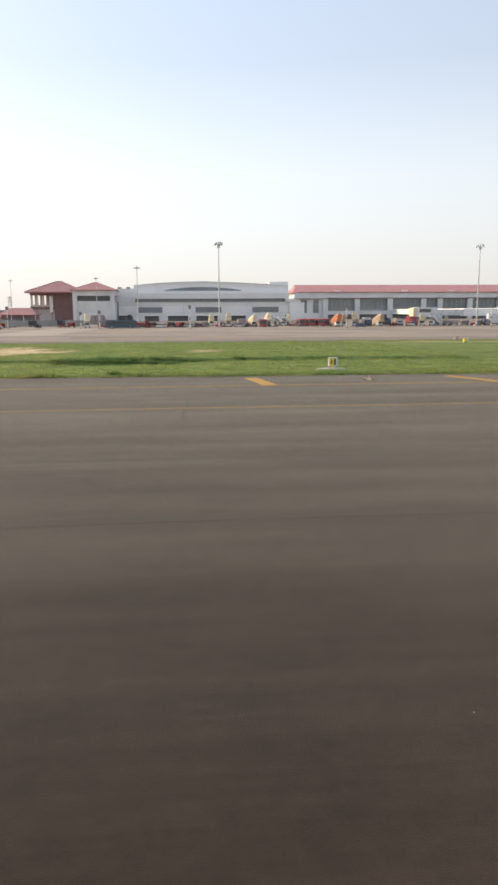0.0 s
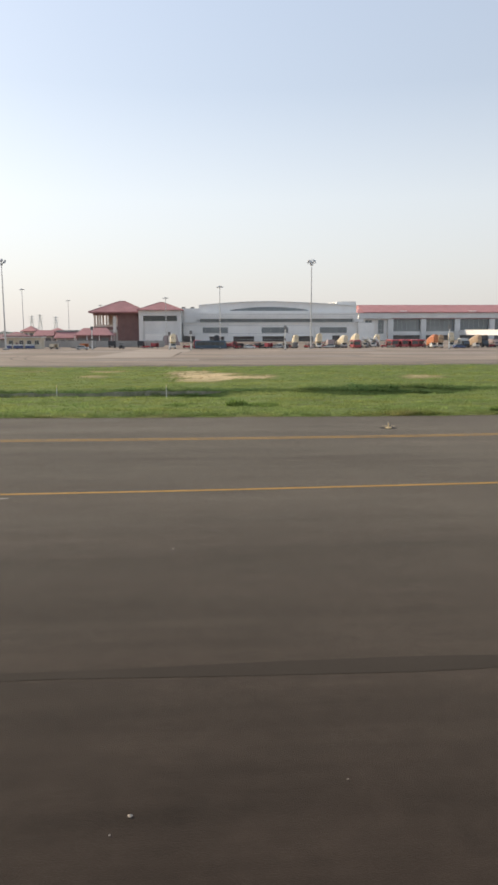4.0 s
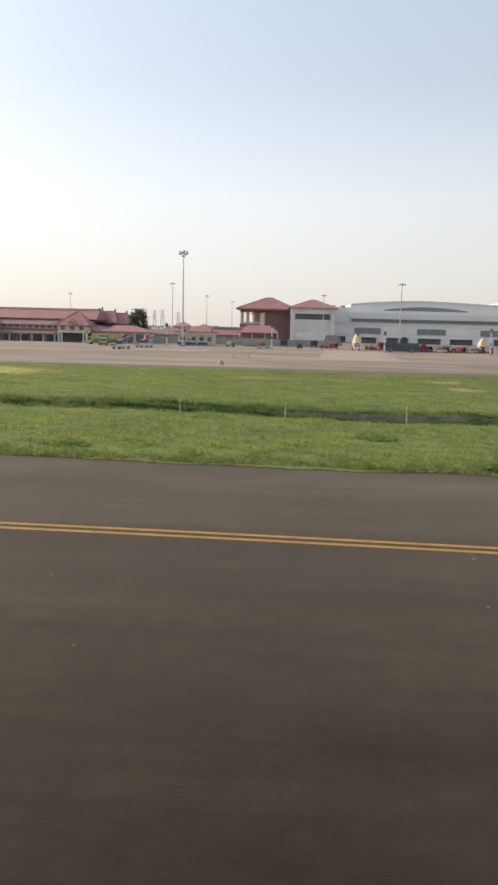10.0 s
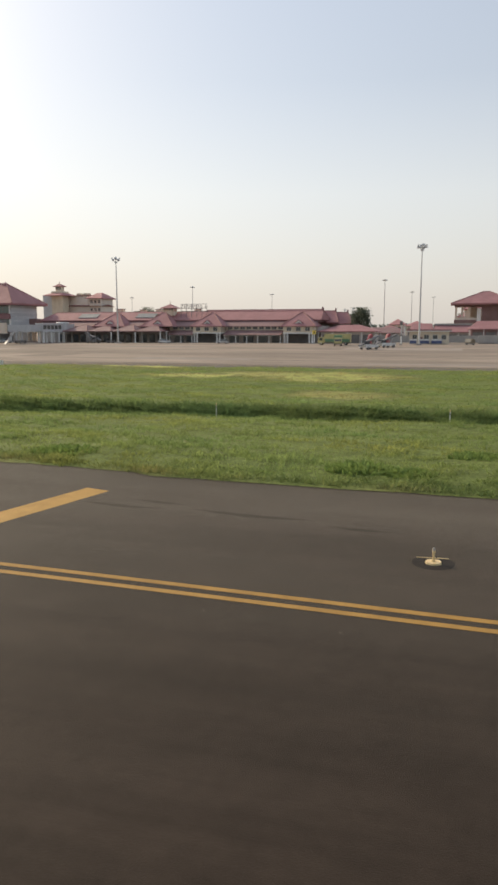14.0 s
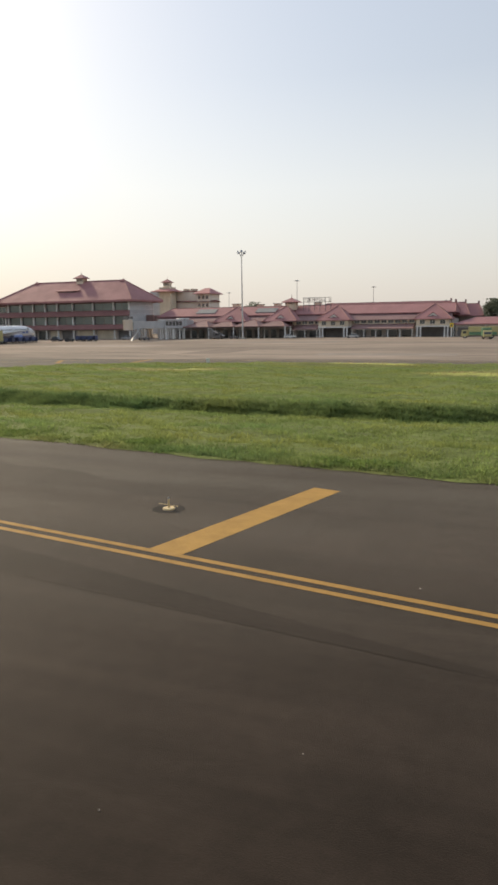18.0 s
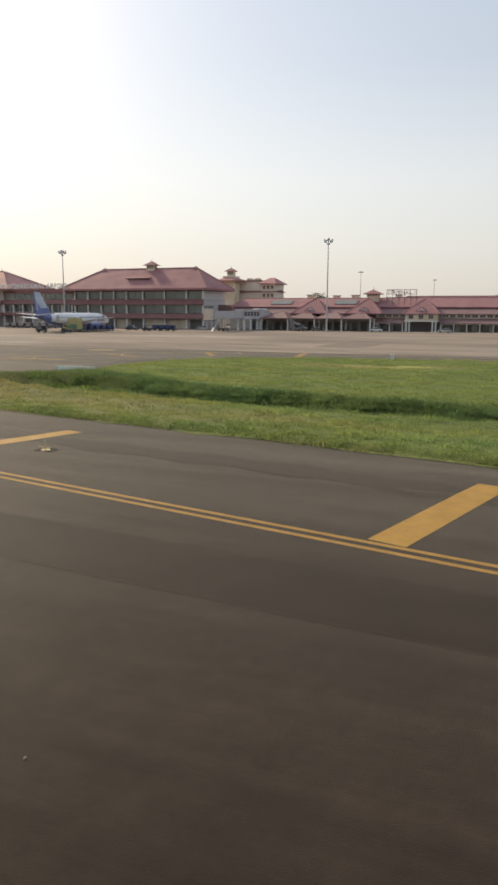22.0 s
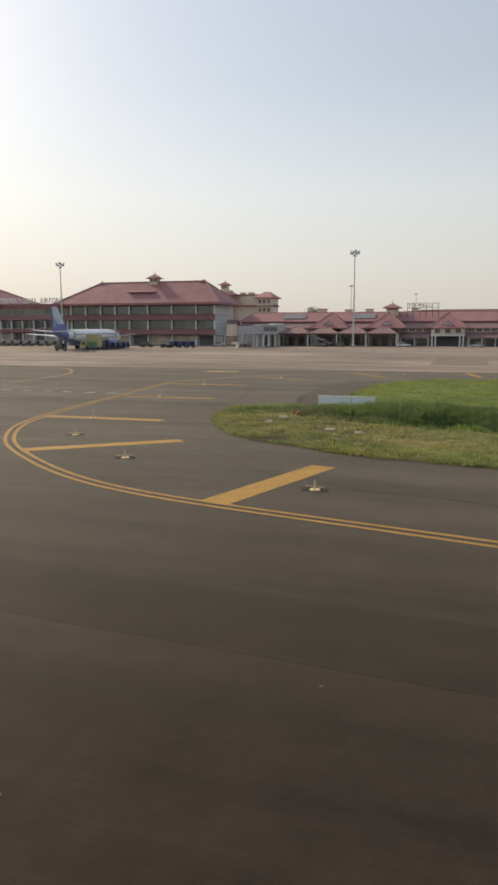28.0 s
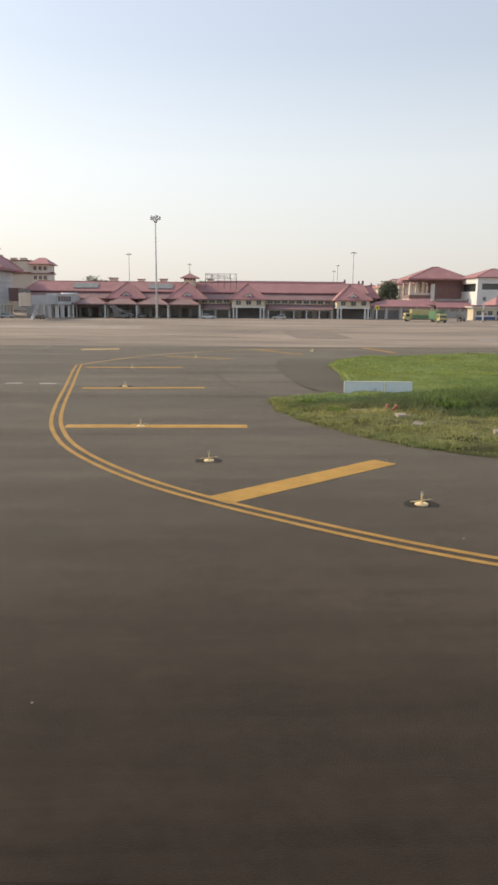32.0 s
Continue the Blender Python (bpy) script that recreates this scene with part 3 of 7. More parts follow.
def bare(x, y):
    """Where dark earth shows at the tip of the grass: 0 to 1, for many points at once."""
    out = np.zeros(np.shape(x))
    for cx, cy, rx, ry in ((-3.3, -202.0, 1.2, 1.1), (183.5, -225.2, 2.0, 1.5), (180.6, -225.8, 1.6, 0.8), (-4.9, -202.6, 1.0, 0.8), (-6.7, -200.6, 0.7, 1.0), (-5.9, -204.4, 0.6, 0.9), (-0.7, -212.0, 1.3, 0.6), (-4.3, -207.2, 0.5, 0.8), (1.6, -209.6, 1.6, 0.6)):
        out = np.maximum(out, np.exp(-(((x - cx) / rx) ** 2 + ((y - cy) / ry) ** 2) ** 2))
    x, y = np.asarray(x), np.asarray(y)
    blot = np.sin(1.3 * x + 2.0 * np.sin(0.7 * y)) * np.sin(1.5 * y + 1.7 * np.sin(0.9 * x + 0.5)) + 0.5 * np.sin(3.7 * x + 1.1 * y) * np.sin(2.9 * y - 1.3 * x)
    out = np.maximum(out, np.clip(1.6 * blot - 0.35, 0, 0.85) * np.clip((7 - x) / 5, 0, 1) * (y < -199.5))
    rim = y - np.interp(x, [p[0] for p in SOUTH], [p[1] for p in SOUTH])
    return np.maximum(out, np.clip(1 - rim / 0.55, 0, 1) * (x < 5) * (0.5 + 0.5 * np.sin(x * 3.1 + 1.3 * np.sin(x * 1.7)))) * 0.92


def pavement_cells(bm, xs, ys):
    """Pavement in cells, left open under the grass, where the ditch lies lower."""
    for x0, x1 in zip(xs, xs[1:]):
        for y0, y1 in zip(ys, ys[1:]):
            cx, cy = (x0 + x1) / 2, (y0 + y1) / 2
            if cx > -6 and all(lerp(SOUTH, x) + 1.0 < cy - (y1 - y0) / 2 and cy + (y1 - y0) / 2 < lerp(NORTH, x) - 1.0 for x in (x0, x1)):
                continue
            bm.faces.new([bm.verts.new((x, y, dip(x, y))) for x, y in ((x0, y0), (x1, y0), (x1, y1), (x0, y1))])


bm = B()
rows = (-430, -242, -228, -206, -191, -160, -146)
for x0, x1 in ((-520, -16), (-16, 330), (330, 620)):
    for y0, y1 in zip(rows, rows[1:]):
        if x0 != -16 or y1 == -242:
            bm.faces.new([bm.verts.new((x, y, lay(y))) for x, y in ((x0, y0), (x1, y0), (x1, y1), (x0, y1))])
pavement_cells(bm, list(range(-16, 17)), list(range(-242, -145)))
pavement_cells(bm, list(range(16, 331, 2)), list(range(-242, -145, 2)))
bmesh.ops.remove_doubles(bm, verts=bm.verts, dist=0.001)
taxiway = tagged(part("taxiway_pavement", bm, "asphalt"), "dark grey worn asphalt taxiway with faint lane streaks", "taxiway", "", "structure")


def silt(x):
    """How open the ditch is: it is silted up and overgrown in places."""
    return float(np.interp(x, (146, 149, 153.5, 156, 168, 173), (1, 0.25, 0.25, 0.95, 0.95, 0.3)))


def turf_height(x, y):
    e = min(y - lerp(SOUTH, x), lerp(NORTH, x) - y)
    k = min(1.0, max(0.0, e / 3.0))
    h = 0.02 + 0.16 * k + k * 0.20 * noise.noise(Vector((x * 0.10, y * 0.24, 3))) + k * 0.12 * noise.noise(Vector((x * 0.45, y * 0.9, 7)))
    dd = y - ditch(x)
    full = min(1.0, max(0.0, (x + 2) / 8)) * silt(x)
    fall = min(1.0, max(0.0, (y - lerp(SOUTH, x)) / max(3.0, ditch(x) - lerp(SOUTH, x) - 2.0)))
    low = float(np.interp(x, (100, 116), (0, 1)))
    wide = 1.3 if dd < 0 else 1.3 - 0.55 * low
    h -= full * (0.34 * fall * fall * (3 - 2 * fall) * (1 if dd < 0 else math.exp(-(dd / 1.5) ** 2)) + (0.55 + 0.12 * low) * math.exp(-(dd / wide) ** 2)) * k
    h -= low * min(1.0, max(0.0, (e - 2.2) / 4.0)) * (0.27 + 0.08 * (dd < 0))
    h += full * 0.10 * k * math.exp(-((dd - 3.0) / 1.6) ** 2)
    return h + dip(x, y) - 0.06 * math.exp(-((x - 183.6) / 7.0) ** 2 - ((y + 225.0) / 4.0) ** 2)


cols = list(np.arange(-7.6, 16, 0.4)) + list(np.arange(16, 205, 0.9)) + list(np.arange(206, 331, 4.0))
STEPS = 120
verts, faces, tint, dry = [], [], [], []
for x in cols:
    a, b = lerp(SOUTH, x), lerp(NORTH, x)
    for j in range(STEPS + 1):
        y = a + (b - a) * j / STEPS
        wob = (0.45 * noise.noise(Vector((x * 0.5, y * 0.3, 1))) + 0.22 * noise.noise(Vector((x * 1.7, y * 0.3, 4)))) * (j in (0, STEPS))
        verts.append((x, y + wob, turf_height(x, y)))
        d = dryness(x, y)
        dry.append(d)
        soil = 1 - 0.22 * min(1.0, max(0.0, (9 - x) / 8)) * (y < ditch(x) + 1)
        if x < 1.5 and y < -196:
            d = max(d, 0.38 * min(1.0, (1.5 - x) / 4) * min(1.0, max(0.0, 0.75 + noise.noise(Vector((x * 0.7, y * 0.9, 61))))))
            dry[-1] = d
        if x < 13 and y < ditch(x) + 4:
            blot = max(0.0, noise.noise(Vector((x * 0.8, y * 1.3, 44))) + 0.5 * noise.noise(Vector((x * 2.1, y * 3.0, 47))))
            edge = max(0.0, 1 - (y - a) / 1.1) * min(1.0, max(0.0, 0.6 + 1.4 * noise.noise(Vector((x * 0.9, 2, 51)))))
            soil *= (1 - 0.40 * min(1.0, blot * 1.6)) * (1 - 0.5 * edge) * (1 - 0.6 * float(bare(x, y)))
        tint.append((soil * (1 + 0.42 * d + 2.7 * d ** 4), soil * (1 - 0.06 * d + (2.6 if 20 < x < 100 else 1.65) * d ** 4), soil * (1 + 0.40 * d + (1.9 if 20 < x < 100 else 3.9) * d ** 4), 1))
for i in range(len(cols) - 1):
    for j in range(STEPS):
        p = i * (STEPS + 1) + j
        faces.append((p, p + STEPS + 1, p + STEPS + 2, p + 1))
VERGE_Z = np.array([v[2] for v in verts]).reshape(len(cols), STEPS + 1)
VERGE_D = np.array(dry).reshape(len(cols), STEPS + 1)
me = bpy.data.meshes.new("grass_verge")
me.from_pydata(verts, [], faces)
ca = me.color_attributes.new("dry", "FLOAT_COLOR", "POINT")
ca.data.foreach_set("color", np.array(tint, dtype=np.float32).ravel())
me.materials.append(M["grass"])
me.polygons.foreach_set("use_smooth", [True] * len(me.polygons))
tagged(new("grass_verge", me), "rough green grass strip with a shallow ditch and straw patches", "grass", "", "structure")

# stony far bank of the ditch, bare where the grass is short
vs, fs = [], []
for i, x in enumerate(np.arange(112.0, 147.01, 0.35)):
    y0, fade = ditch(x) + 0.75, min(1.0, (x - 111.8) / 3, (147.3 - x) / 3)
    top, foot = turf_height(x, y0 + 0.95), turf_height(x, y0 - 0.75) - 0.15
    for j in range(5):
        u = j / 4
        vs.append((x, y0 + 0.10 * u + 0.10 * noise.noise(Vector((x * 2.3, 3.1 * u, 70))) + 0.5 * (1 - fade), foot + (top - 0.05 - foot) * u + 0.06 * noise.noise(Vector((x * 1.1, u, 75))) * (j == 4)))
    if i:
        fs += [(5 * i - 5 + j, 5 * i + j, 5 * i + j + 1, 5 * i - 4 + j) for j in range(4)]
me = bpy.data.meshes.new("ditch_bank")
me.from_pydata(vs, [], fs)
me.materials.append(M["bank"])
tagged(new("ditch_bank", me), "bare grey stony bank of the ditch under overhanging grass", "ditch bank", "", "structure")


def wave(x, y, seed, size):
    """Smooth uneven values between about -1 and 1, for many points at once."""
    r = np.random.default_rng(seed)
    out = 0
    for _ in range(7):
        a, k, ph = r.random() * 6.283, (0.6 + 1.2 * r.random()) * 6.283 / size, r.random() * 6.283
        out = out + np.sin((x * np.cos(a) + 1.6 * y * np.sin(a)) * k + ph)
    return out / 3.2


def grass_blades(name, count, seed, x_most, rows, tall, label, tone=1.0, least=0.15):
    """Blades in clumps on the verge; rows gives the places across it for random numbers."""
    rng = np.random.default_rng(seed)
    x = -7.3 + (x_most + 7.3) * rng.random(count) ** 1.25
    a = np.interp(x, [p[0] for p in SOUTH], [p[1] for p in SOUTH])
    b = np.interp(x, [p[0] for p in NORTH], [p[1] for p in NORTH])
    y = rows(rng, x, a, b)
    u = (y - a) / (b - a)
    clump = wave(x, y, 3, 2.2) + 0.7 * wave(x, y, 8, 7.0)
    ci = np.clip(np.searchsorted(cols, x) - 1, 0, len(cols) - 2)
    cj = np.clip((u * STEPS).astype(int), 0, STEPS - 1)
    z, d = VERGE_Z[ci, cj], VERGE_D[ci, cj]
    keep = (u > 0.004) & (u < 0.997) & (rng.random(count) < np.clip(0.75 + 0.6 * clump, least, 1)) & (rng.random(count) > 0.93 * d) & (rng.random(count) > bare(x, y))
    x, y, z, d, clump = x[keep], y[keep], z[keep], d[keep], clump[keep]
    n = len(x)
    h = tall(rng, x, y, clump) * np.where((np.abs(x) < 3.4) & (y > -196) & (y < -188), np.where(y > -194.6, 0.08, 0.3), 1.0)
    V = np.empty((n, 3, 3, 3), dtype=np.float32)
    for i in range(3):
        ang, w = rng.random(n) * 6.283, 0.018 + 0.03 * rng.random(n)
        px, py = x + rng.normal(0, 0.12, n), y + rng.normal(0, 0.12, n)
        V[:, i, 0] = np.stack([px - w * np.cos(ang), py - w * np.sin(ang), z - 0.04], -1)
        V[:, i, 1] = np.stack([px + w * np.cos(ang), py + w * np.sin(ang), z - 0.04], -1)
        V[:, i, 2] = np.stack([px + rng.normal(0, 0.8, n) * h, py + rng.normal(0, 0.7, n) * h, z + h * (0.6 + 0.6 * rng.random(n))], -1)
    sh = 0.87 + 0.13 * rng.random(n) + 0.10 * clump
    warm = 0.09 * wave(x, y * 2.0, 52, 17.0)
    tr, tg, tb = tone if isinstance(tone, tuple) else (tone, tone, tone)
    C = np.stack([tr * sh * (1 + 0.5 * d + warm), tg * sh * (1 - 0.05 * d), tb * sh * (1 + 0.6 * d - 0.6 * warm), np.ones(n)], -1).astype(np.float32)
    me = bpy.data.meshes.new(name)
    me.vertices.add(n * 9)
    me.vertices.foreach_set("co", V.ravel())
    me.loops.add(n * 9)
    me.loops.foreach_set("vertex_index", np.arange(n * 9, dtype=np.int32))
    me.polygons.add(n * 3)
    me.polygons.foreach_set("loop_start", np.arange(0, n * 9, 3, dtype=np.int32))
    me.update(calc_edges=True)
    ca = me.color_attributes.new("dry", "FLOAT_COLOR", "POINT")
    ca.data.foreach_set("color", np.repeat(C, 9, axis=0).ravel())
    me.materials.append(M["blade"])
    return tagged(new(name, me), label, "grass", "", "stuff")


DITCH_Y = np.array([ditch(x) for x in np.arange(-8, 330)])
ditch_at = lambda x: np.interp(x, np.arange(-8, 330), DITCH_Y)
grass_blades("grass_blades", 300000, 5, 205, lambda r, x, a, b: a + (b - a) * r.random(len(x)) ** 1.55,
             lambda r, x, y, c: (0.06 + 0.07 * r.random(len(x)) + 0.10 * np.clip(c, 0, 1.5)), "short uneven green and yellowed grass")
grass_blades("tall_grass", 76000, 6, 205, lambda r, x, a, b: ditch_at(x) + r.normal(1.2, 0.55, len(x)),
             lambda r, x, y, c: (0.22 + 0.22 * r.random(len(x)) + 0.10 * np.clip(c, -0.6, 1.2)) * np.clip(x / 4 + 0.4, 0.3, 1) * np.interp(x, (108, 114, 146, 149, 153.5, 156, 168, 173), (1, 0.55, 0.55, 0.4, 0.4, 0.9, 0.9, 0.42)), "taller dark green grass along the ditch", (0.66, 0.76, 0.84), 0.7)
grass_blades("rank_weeds", 38000, 9, 34, lambda r, x, a, b: ditch_at(x) + r.uniform(-1.0, 1.0, len(x)) + np.interp(x, (-8, 0, 6, 16, 34), (0.8, 2.6, 3.4, 1.6, 1.0)) * r.random(len(x)) * 1.6,
             lambda r, x, y, c: (0.26 + 0.26 * r.random(len(x)) + 0.10 * np.clip(c, -0.6, 1.2)) * np.interp(x, (-8, -4, 1, 4, 9, 16, 34), (0.2, 0.35, 1.0, 1.25, 1.0, 0.8, 0.6)), "rank dark green weeds round the culvert and along the ditch", (0.58, 0.70, 0.80), 0.75)
grass_blades("edge_weeds", 46000, 7, 205, lambda r, x, a, b: a + 0.06 + 0.25 * wave(x, x * 0, 33, 5.0) + np.abs(r.normal(0, 0.7, len(x))),
             lambda r, x, y, c: np.where(x < 14, 0.5, 1.0) * (0.08 + 0.10 * r.random(len(x))) * (1 + 1.6 * np.clip(wave(x, y, 21, 9.0) - 0.5, 0, 1)), "weeds along the pavement edge", (0.74, 0.80, 0.80))


# ---------------------------------------------------------------- painted lines
def smooth(pts, n=8):
    out = []
    P = [np.array(p, float) for p in pts]
    P = [2 * P[0] - P[1]] + P + [2 * P[-1] - P[-2]]
    for a, b, c, d in zip(P, P[1:], P[2:], P[3:]):
        for i in range(n):
            t = i / n
            out.append(0.5 * (2 * b + (c - a) * t + (2 * a - 5 * b + 4 * c - d) * t * t + (3 * b - a - 3 * c + d) * t ** 3))
    return out + [P[-2]]


def line(name, pts, off, width, material, parent, z=0.006, taper=False, on_apron=False):
    """A painted line of a given width that runs beside a curve."""
    pts = [np.array(p, float) for p in pts]
    left, right = [], []
    for i, p in enumerate(pts):
        d = pts[min(i + 1, len(pts) - 1)] - pts[max(i - 1, 0)]
        d = d / (np.linalg.norm(d) + 1e-9)
        nrm = np.array((-d[1], d[0]))
        w = width * (min(1.0, (i + 0.2) / 7, (len(pts) - i - 0.8) / 7) * (0.9 + 0.25 * math.sin(i * 1.9)) if taper else 1.0)
        left.append(p + nrm * (off + w / 2))
        right.append(p + nrm * (off - w / 2))
    bm = B()
    up = lambda p: lay(p[1]) + (0.01 if on_apron else z + (0.004 if p[1] > -228 else 0))
    a = [bm.verts.new((*p, up(p))) for p in left]
    b = [bm.verts.new((*p, up(p))) for p in right]
    for i in range(len(pts) - 1):
        bm.faces.new((a[i], b[i], b[i + 1], a[i + 1]))
    return part(name, bm, material, parent)


def stripe(a, b, width, material="yellow", parent=None, name="transverse_stripe", z=0.005):
    return line(name, [np.array(a) + (np.array(b) - np.array(a)) * k / 8 for k in range(9)], 0.0, width, material, parent, z)


EDGE = smooth([(330, -241.5), (230, -241.5), (190, -241.6), (166, -241.9), (152, -242.4), (134, -242.25), (124, -241.75), (110, -240.98), (103.4, -240.7), (97, -240.42), (90, -240.22), (84.5, -240.0), (79, -239.8), (74.5, -239.72), (70.5, -239.58), (65.2, -238.72), (58, -237.42), (44.6, -235), (28.4, -232),
               (18.2, -230), (9.6, -228.2), (1.3, -226.3), (-2.6, -225), (-5.6, -223.3), (-8.6, -220.9), (-11.7, -217.9), (-13.9, -215),
               (-15.8, -211.6), (-17, -208.4), (-18, -204.5), (-19, -198.6), (-20.3, -189.5), (-21.6, -180.6), (-22.4, -174.6)])
for o in (-0.21, 0.21):
    line("edge_line", EDGE, o, 0.185, "yellow_edge", taxiway)
EDGE2 = smooth([(-22.4, -174.6), (-19.7, -167.7), (-16.3, -161.7), (-12, -156.9), (-7.1, -153.3), (0.6, -150.9), (13.9, -149.6), (60, -148.6), (330, -148.6)])
for o in (-0.15, 0.2):
    line("edge_line", EDGE2, o, 0.18, "yellow_thin", taxiway)
CENTRE = smooth([(330, -253.5), (230, -253.5), (180, -253.5), (165, -253.55), (152, -254.0), (143, -254.3), (134, -254.35), (127.6, -254.12), (113, -253.9), (100, -253.9), (70, -253.6), (20, -253), (-200, -250)])
line("centre_line", CENTRE, 0, 0.20, "yellow", taxiway)
for a, b, w in (((56.9, -237), (58.9, -229.7), 0.95), ((38, -233.4), (39.9, -226.3), 1.0), ((19.7, -229.9), (21.5, -222.7), 1.0), ((1.3, -226.1), (3.3, -218.8), 1.05),
                ((-10.6, -218.9), (-4.8, -213.9), 0.95), ((-17.2, -206.3), (-9.2, -206.3), 0.85), ((-19.1, -191.6), (-11.3, -191.1), 0.75),
                ((-21.5, -176.8), (-13.4, -176.5), 0.75), ((-15.6, -164), (-8.8, -167), 0.7), ((-6.3, -151.8), (-1.1, -160.5), 0.7),
                ((8, -147.9), (9.8, -157.3), 0.7), ((75.6, -239.3), (77.4, -232.2), 0.95), ((174.5, -235.7), (175.4, -241.7), 1.1), ((190.6, -236), (193, -241.6), 1.0),
                ((207, -236), (209.5, -241.4), 1.0)):
    stripe(a, b, w, "yellow", taxiway)
for i in range(9):
    y = -229.75 - 1.90 * i
    stripe((16.68 - 0.22 * i, y), (16.52 - 0.22 * i, y - 0.97), 0.43, "yellow", taxiway, "dash")
for i in range(10):
    stripe((-21.3 - 2.28 * i, -189.0 + 0.13 * i), (-22.4 - 2.28 * i, -188.95 + 0.13 * i), 0.32, "white_mark", taxiway, "dash")
line("guide_line", smooth([(-38.4, -181.7), (-39.1, -173.8), (-40.5, -166.5), (-43.8, -159), (-50.2, -151.2), (-59.2, -146.7), (-77.1, -143.5)]), 0, 0.3, "yellow_thin", taxiway)
line("guide_line", smooth([(-33.3, -186.1), (-33.7, -179.4), (-35.1, -163.6), (-38, -151.8), (-41.7, -144.1), (-49.4, -136.7)]), 0, 0.22, "worn_white", taxiway)
line("guide_line", smooth([(-36.6, -165.9), (-32.9, -162.8), (-30.9, -154.2), (-30.7, -147.6)]), 0, 0.2, "worn_white", taxiway)
sheet("painted_box", [(-25.8, -154.9), (-21.6, -153.7), (-21.9, -151.8), (-26.1, -153)], -0.53, "yellow_thin", "", "", parent=taxiway)

# dark sealed joints and repairs in the asphalt
for pts, w in (([(77.2, -233.7), (79.1, -234.0), (80.6, -234.0)], 0.28), ([(79.0, -233.1), (80.0, -233.3), (81.0, -233.4)], 0.24), ([(81.2, -233.8), (83.2, -234.1), (85.0, -234.1)], 0.34), ([(85.4, -234.5), (86.2, -234.7), (87.3, -234.7)], 0.22)):
    line("tyre_smear", smooth(pts), 0, w, "crack", taxiway, 0.004, True)
line("tyre_smear", smooth([(-4.2, -168), (-5.0, -173), (-5.2, -180), (-5.0, -186.5), (-4.5, -190.6), (-3.7, -193.6)]), 0, 0.26, "crack", taxiway, 0.012, True)
bm = B()
rows = [[bm.verts.new((a + (b - a) * k / 6, y, dip(a + (b - a) * k / 6, y) + 0.016)) for k in range(7)]
        for y in np.arange(-192.4, -165.9, 0.5) for a, b in ((lerp([(-193.6, -3.7), (-190.6, -4.5), (-186.5, -5.0), (-180, -5.2), (-173, -5.0), (-166, -4.0)], y), lerp([(-193, -2.2), (-181.7, -0.9), (-172.7, -0.6), (-167.6, 1.5), (-166, 2.4)], y)),)]
for a, b in zip(rows, rows[1:]):
    for k in range(6):
        bm.faces.new((a[k], a[k + 1], b[k + 1], b[k]))
part("dark_lane", bm, "lane", taxiway)
rng = random.Random(4)
for pts, w in (([(60, -232.6), (48, -230.3), (35, -227.0), (25, -225.5), (8, -222.6), (0, -220)], 1.9),
               ([(-7.9, -195.7), (-9.7, -188.4), (-10.5, -179.4), (-8.7, -172.7), (-6.4, -168.2)], 0.22), ([(300, -275.6), (230, -275.5), (170, -275.2), (150, -275.4), (120, -276)], 0.55), ([(300, -267.6), (172, -267.5), (150, -267.4), (128, -267.3)], 0.5), ([(169.1, -247.5), (169.3, -251), (169.0, -256), (169.2, -260)], 0.10)):
    line("sealed_joint", smooth(pts), 0, w, "seam" if w in (0.55, 0.5) else "lane" if w in (1.9, 0.22) else "crack", taxiway, 0.004, True)
bm = B()
bm.faces.new([bm.verts.new((x, y, lay(y) + 0.003)) for x, y in ((119.0, -237.6), (128.9, -237.0), (128.9, -241.3), (119.2, -240.9))])
part("asphalt_patch", bm, "lane", taxiway)
for pts, w in (([(119.2, -237.55), (123, -237.35), (128.9, -237.0)], 0.05), ([(128.9, -237.0), (129.05, -239), (128.9, -241.3)], 0.06)):
    line("patch_joint", smooth(pts), 0, w, "crack", taxiway, 0.005, True)
JOINT = smooth([(66, -241.0), (52, -239.0), (46.9, -238.6), (42.2, -238.4), (36.3, -238.1), (20, -236.9), (4.6, -235.7), (0.6, -235.4), (-8, -234.4), (-20, -232.6), (-32, -230.4)])
line("paving_joint", JOINT, 0, 0.035, "joint", taxiway, 0.005, True)
bm = B()
low = [bm.verts.new((p[0], p[1], lay(p[1]) + 0.003)) for p in JOINT]
top = [bm.verts.new((p[0], p[1] + 2.6 * min(1.0, (66.5 - p[0]) / 25, (p[0] + 32.5) / 30), lay(p[1]) + 0.003)) for p in JOINT]
for i in range(len(JOINT) - 1):
    bm.faces.new((low[i], low[i + 1], top[i + 1], top[i]))
part("dark_lane", bm, "lane", taxiway)
for pts, w in (([(40, -258.5), (20, -257.6), (-4, -255)], 0.6), ([(30, -243.8), (8, -242.6), (-14, -239.6)], 0.5)):
    line("tyre_smear", smooth(pts), 0, w, "lane", taxiway, 0.004, True)
for x, y, rx, ry in ((172.7, -253.95, 0.2, 0.12), (154.5, -254.25, 0.2, 0.12), (137.6, -255.0, 0.2, 0.13), (120.3, -254.5, 0.2, 0.14), (190, -253.9, 0.2, 0.12)):
    bm = B()
    bmesh.ops.create_circle(bm, cap_ends=True, radius=1.0, segments=18, matrix=Matrix.Translation((x, y, 0.008)) @ Matrix.Diagonal((rx * 0.75, ry * 0.7, 1, 1)))
    part("core_hole_fill", bm, "core", taxiway)
bm = B()
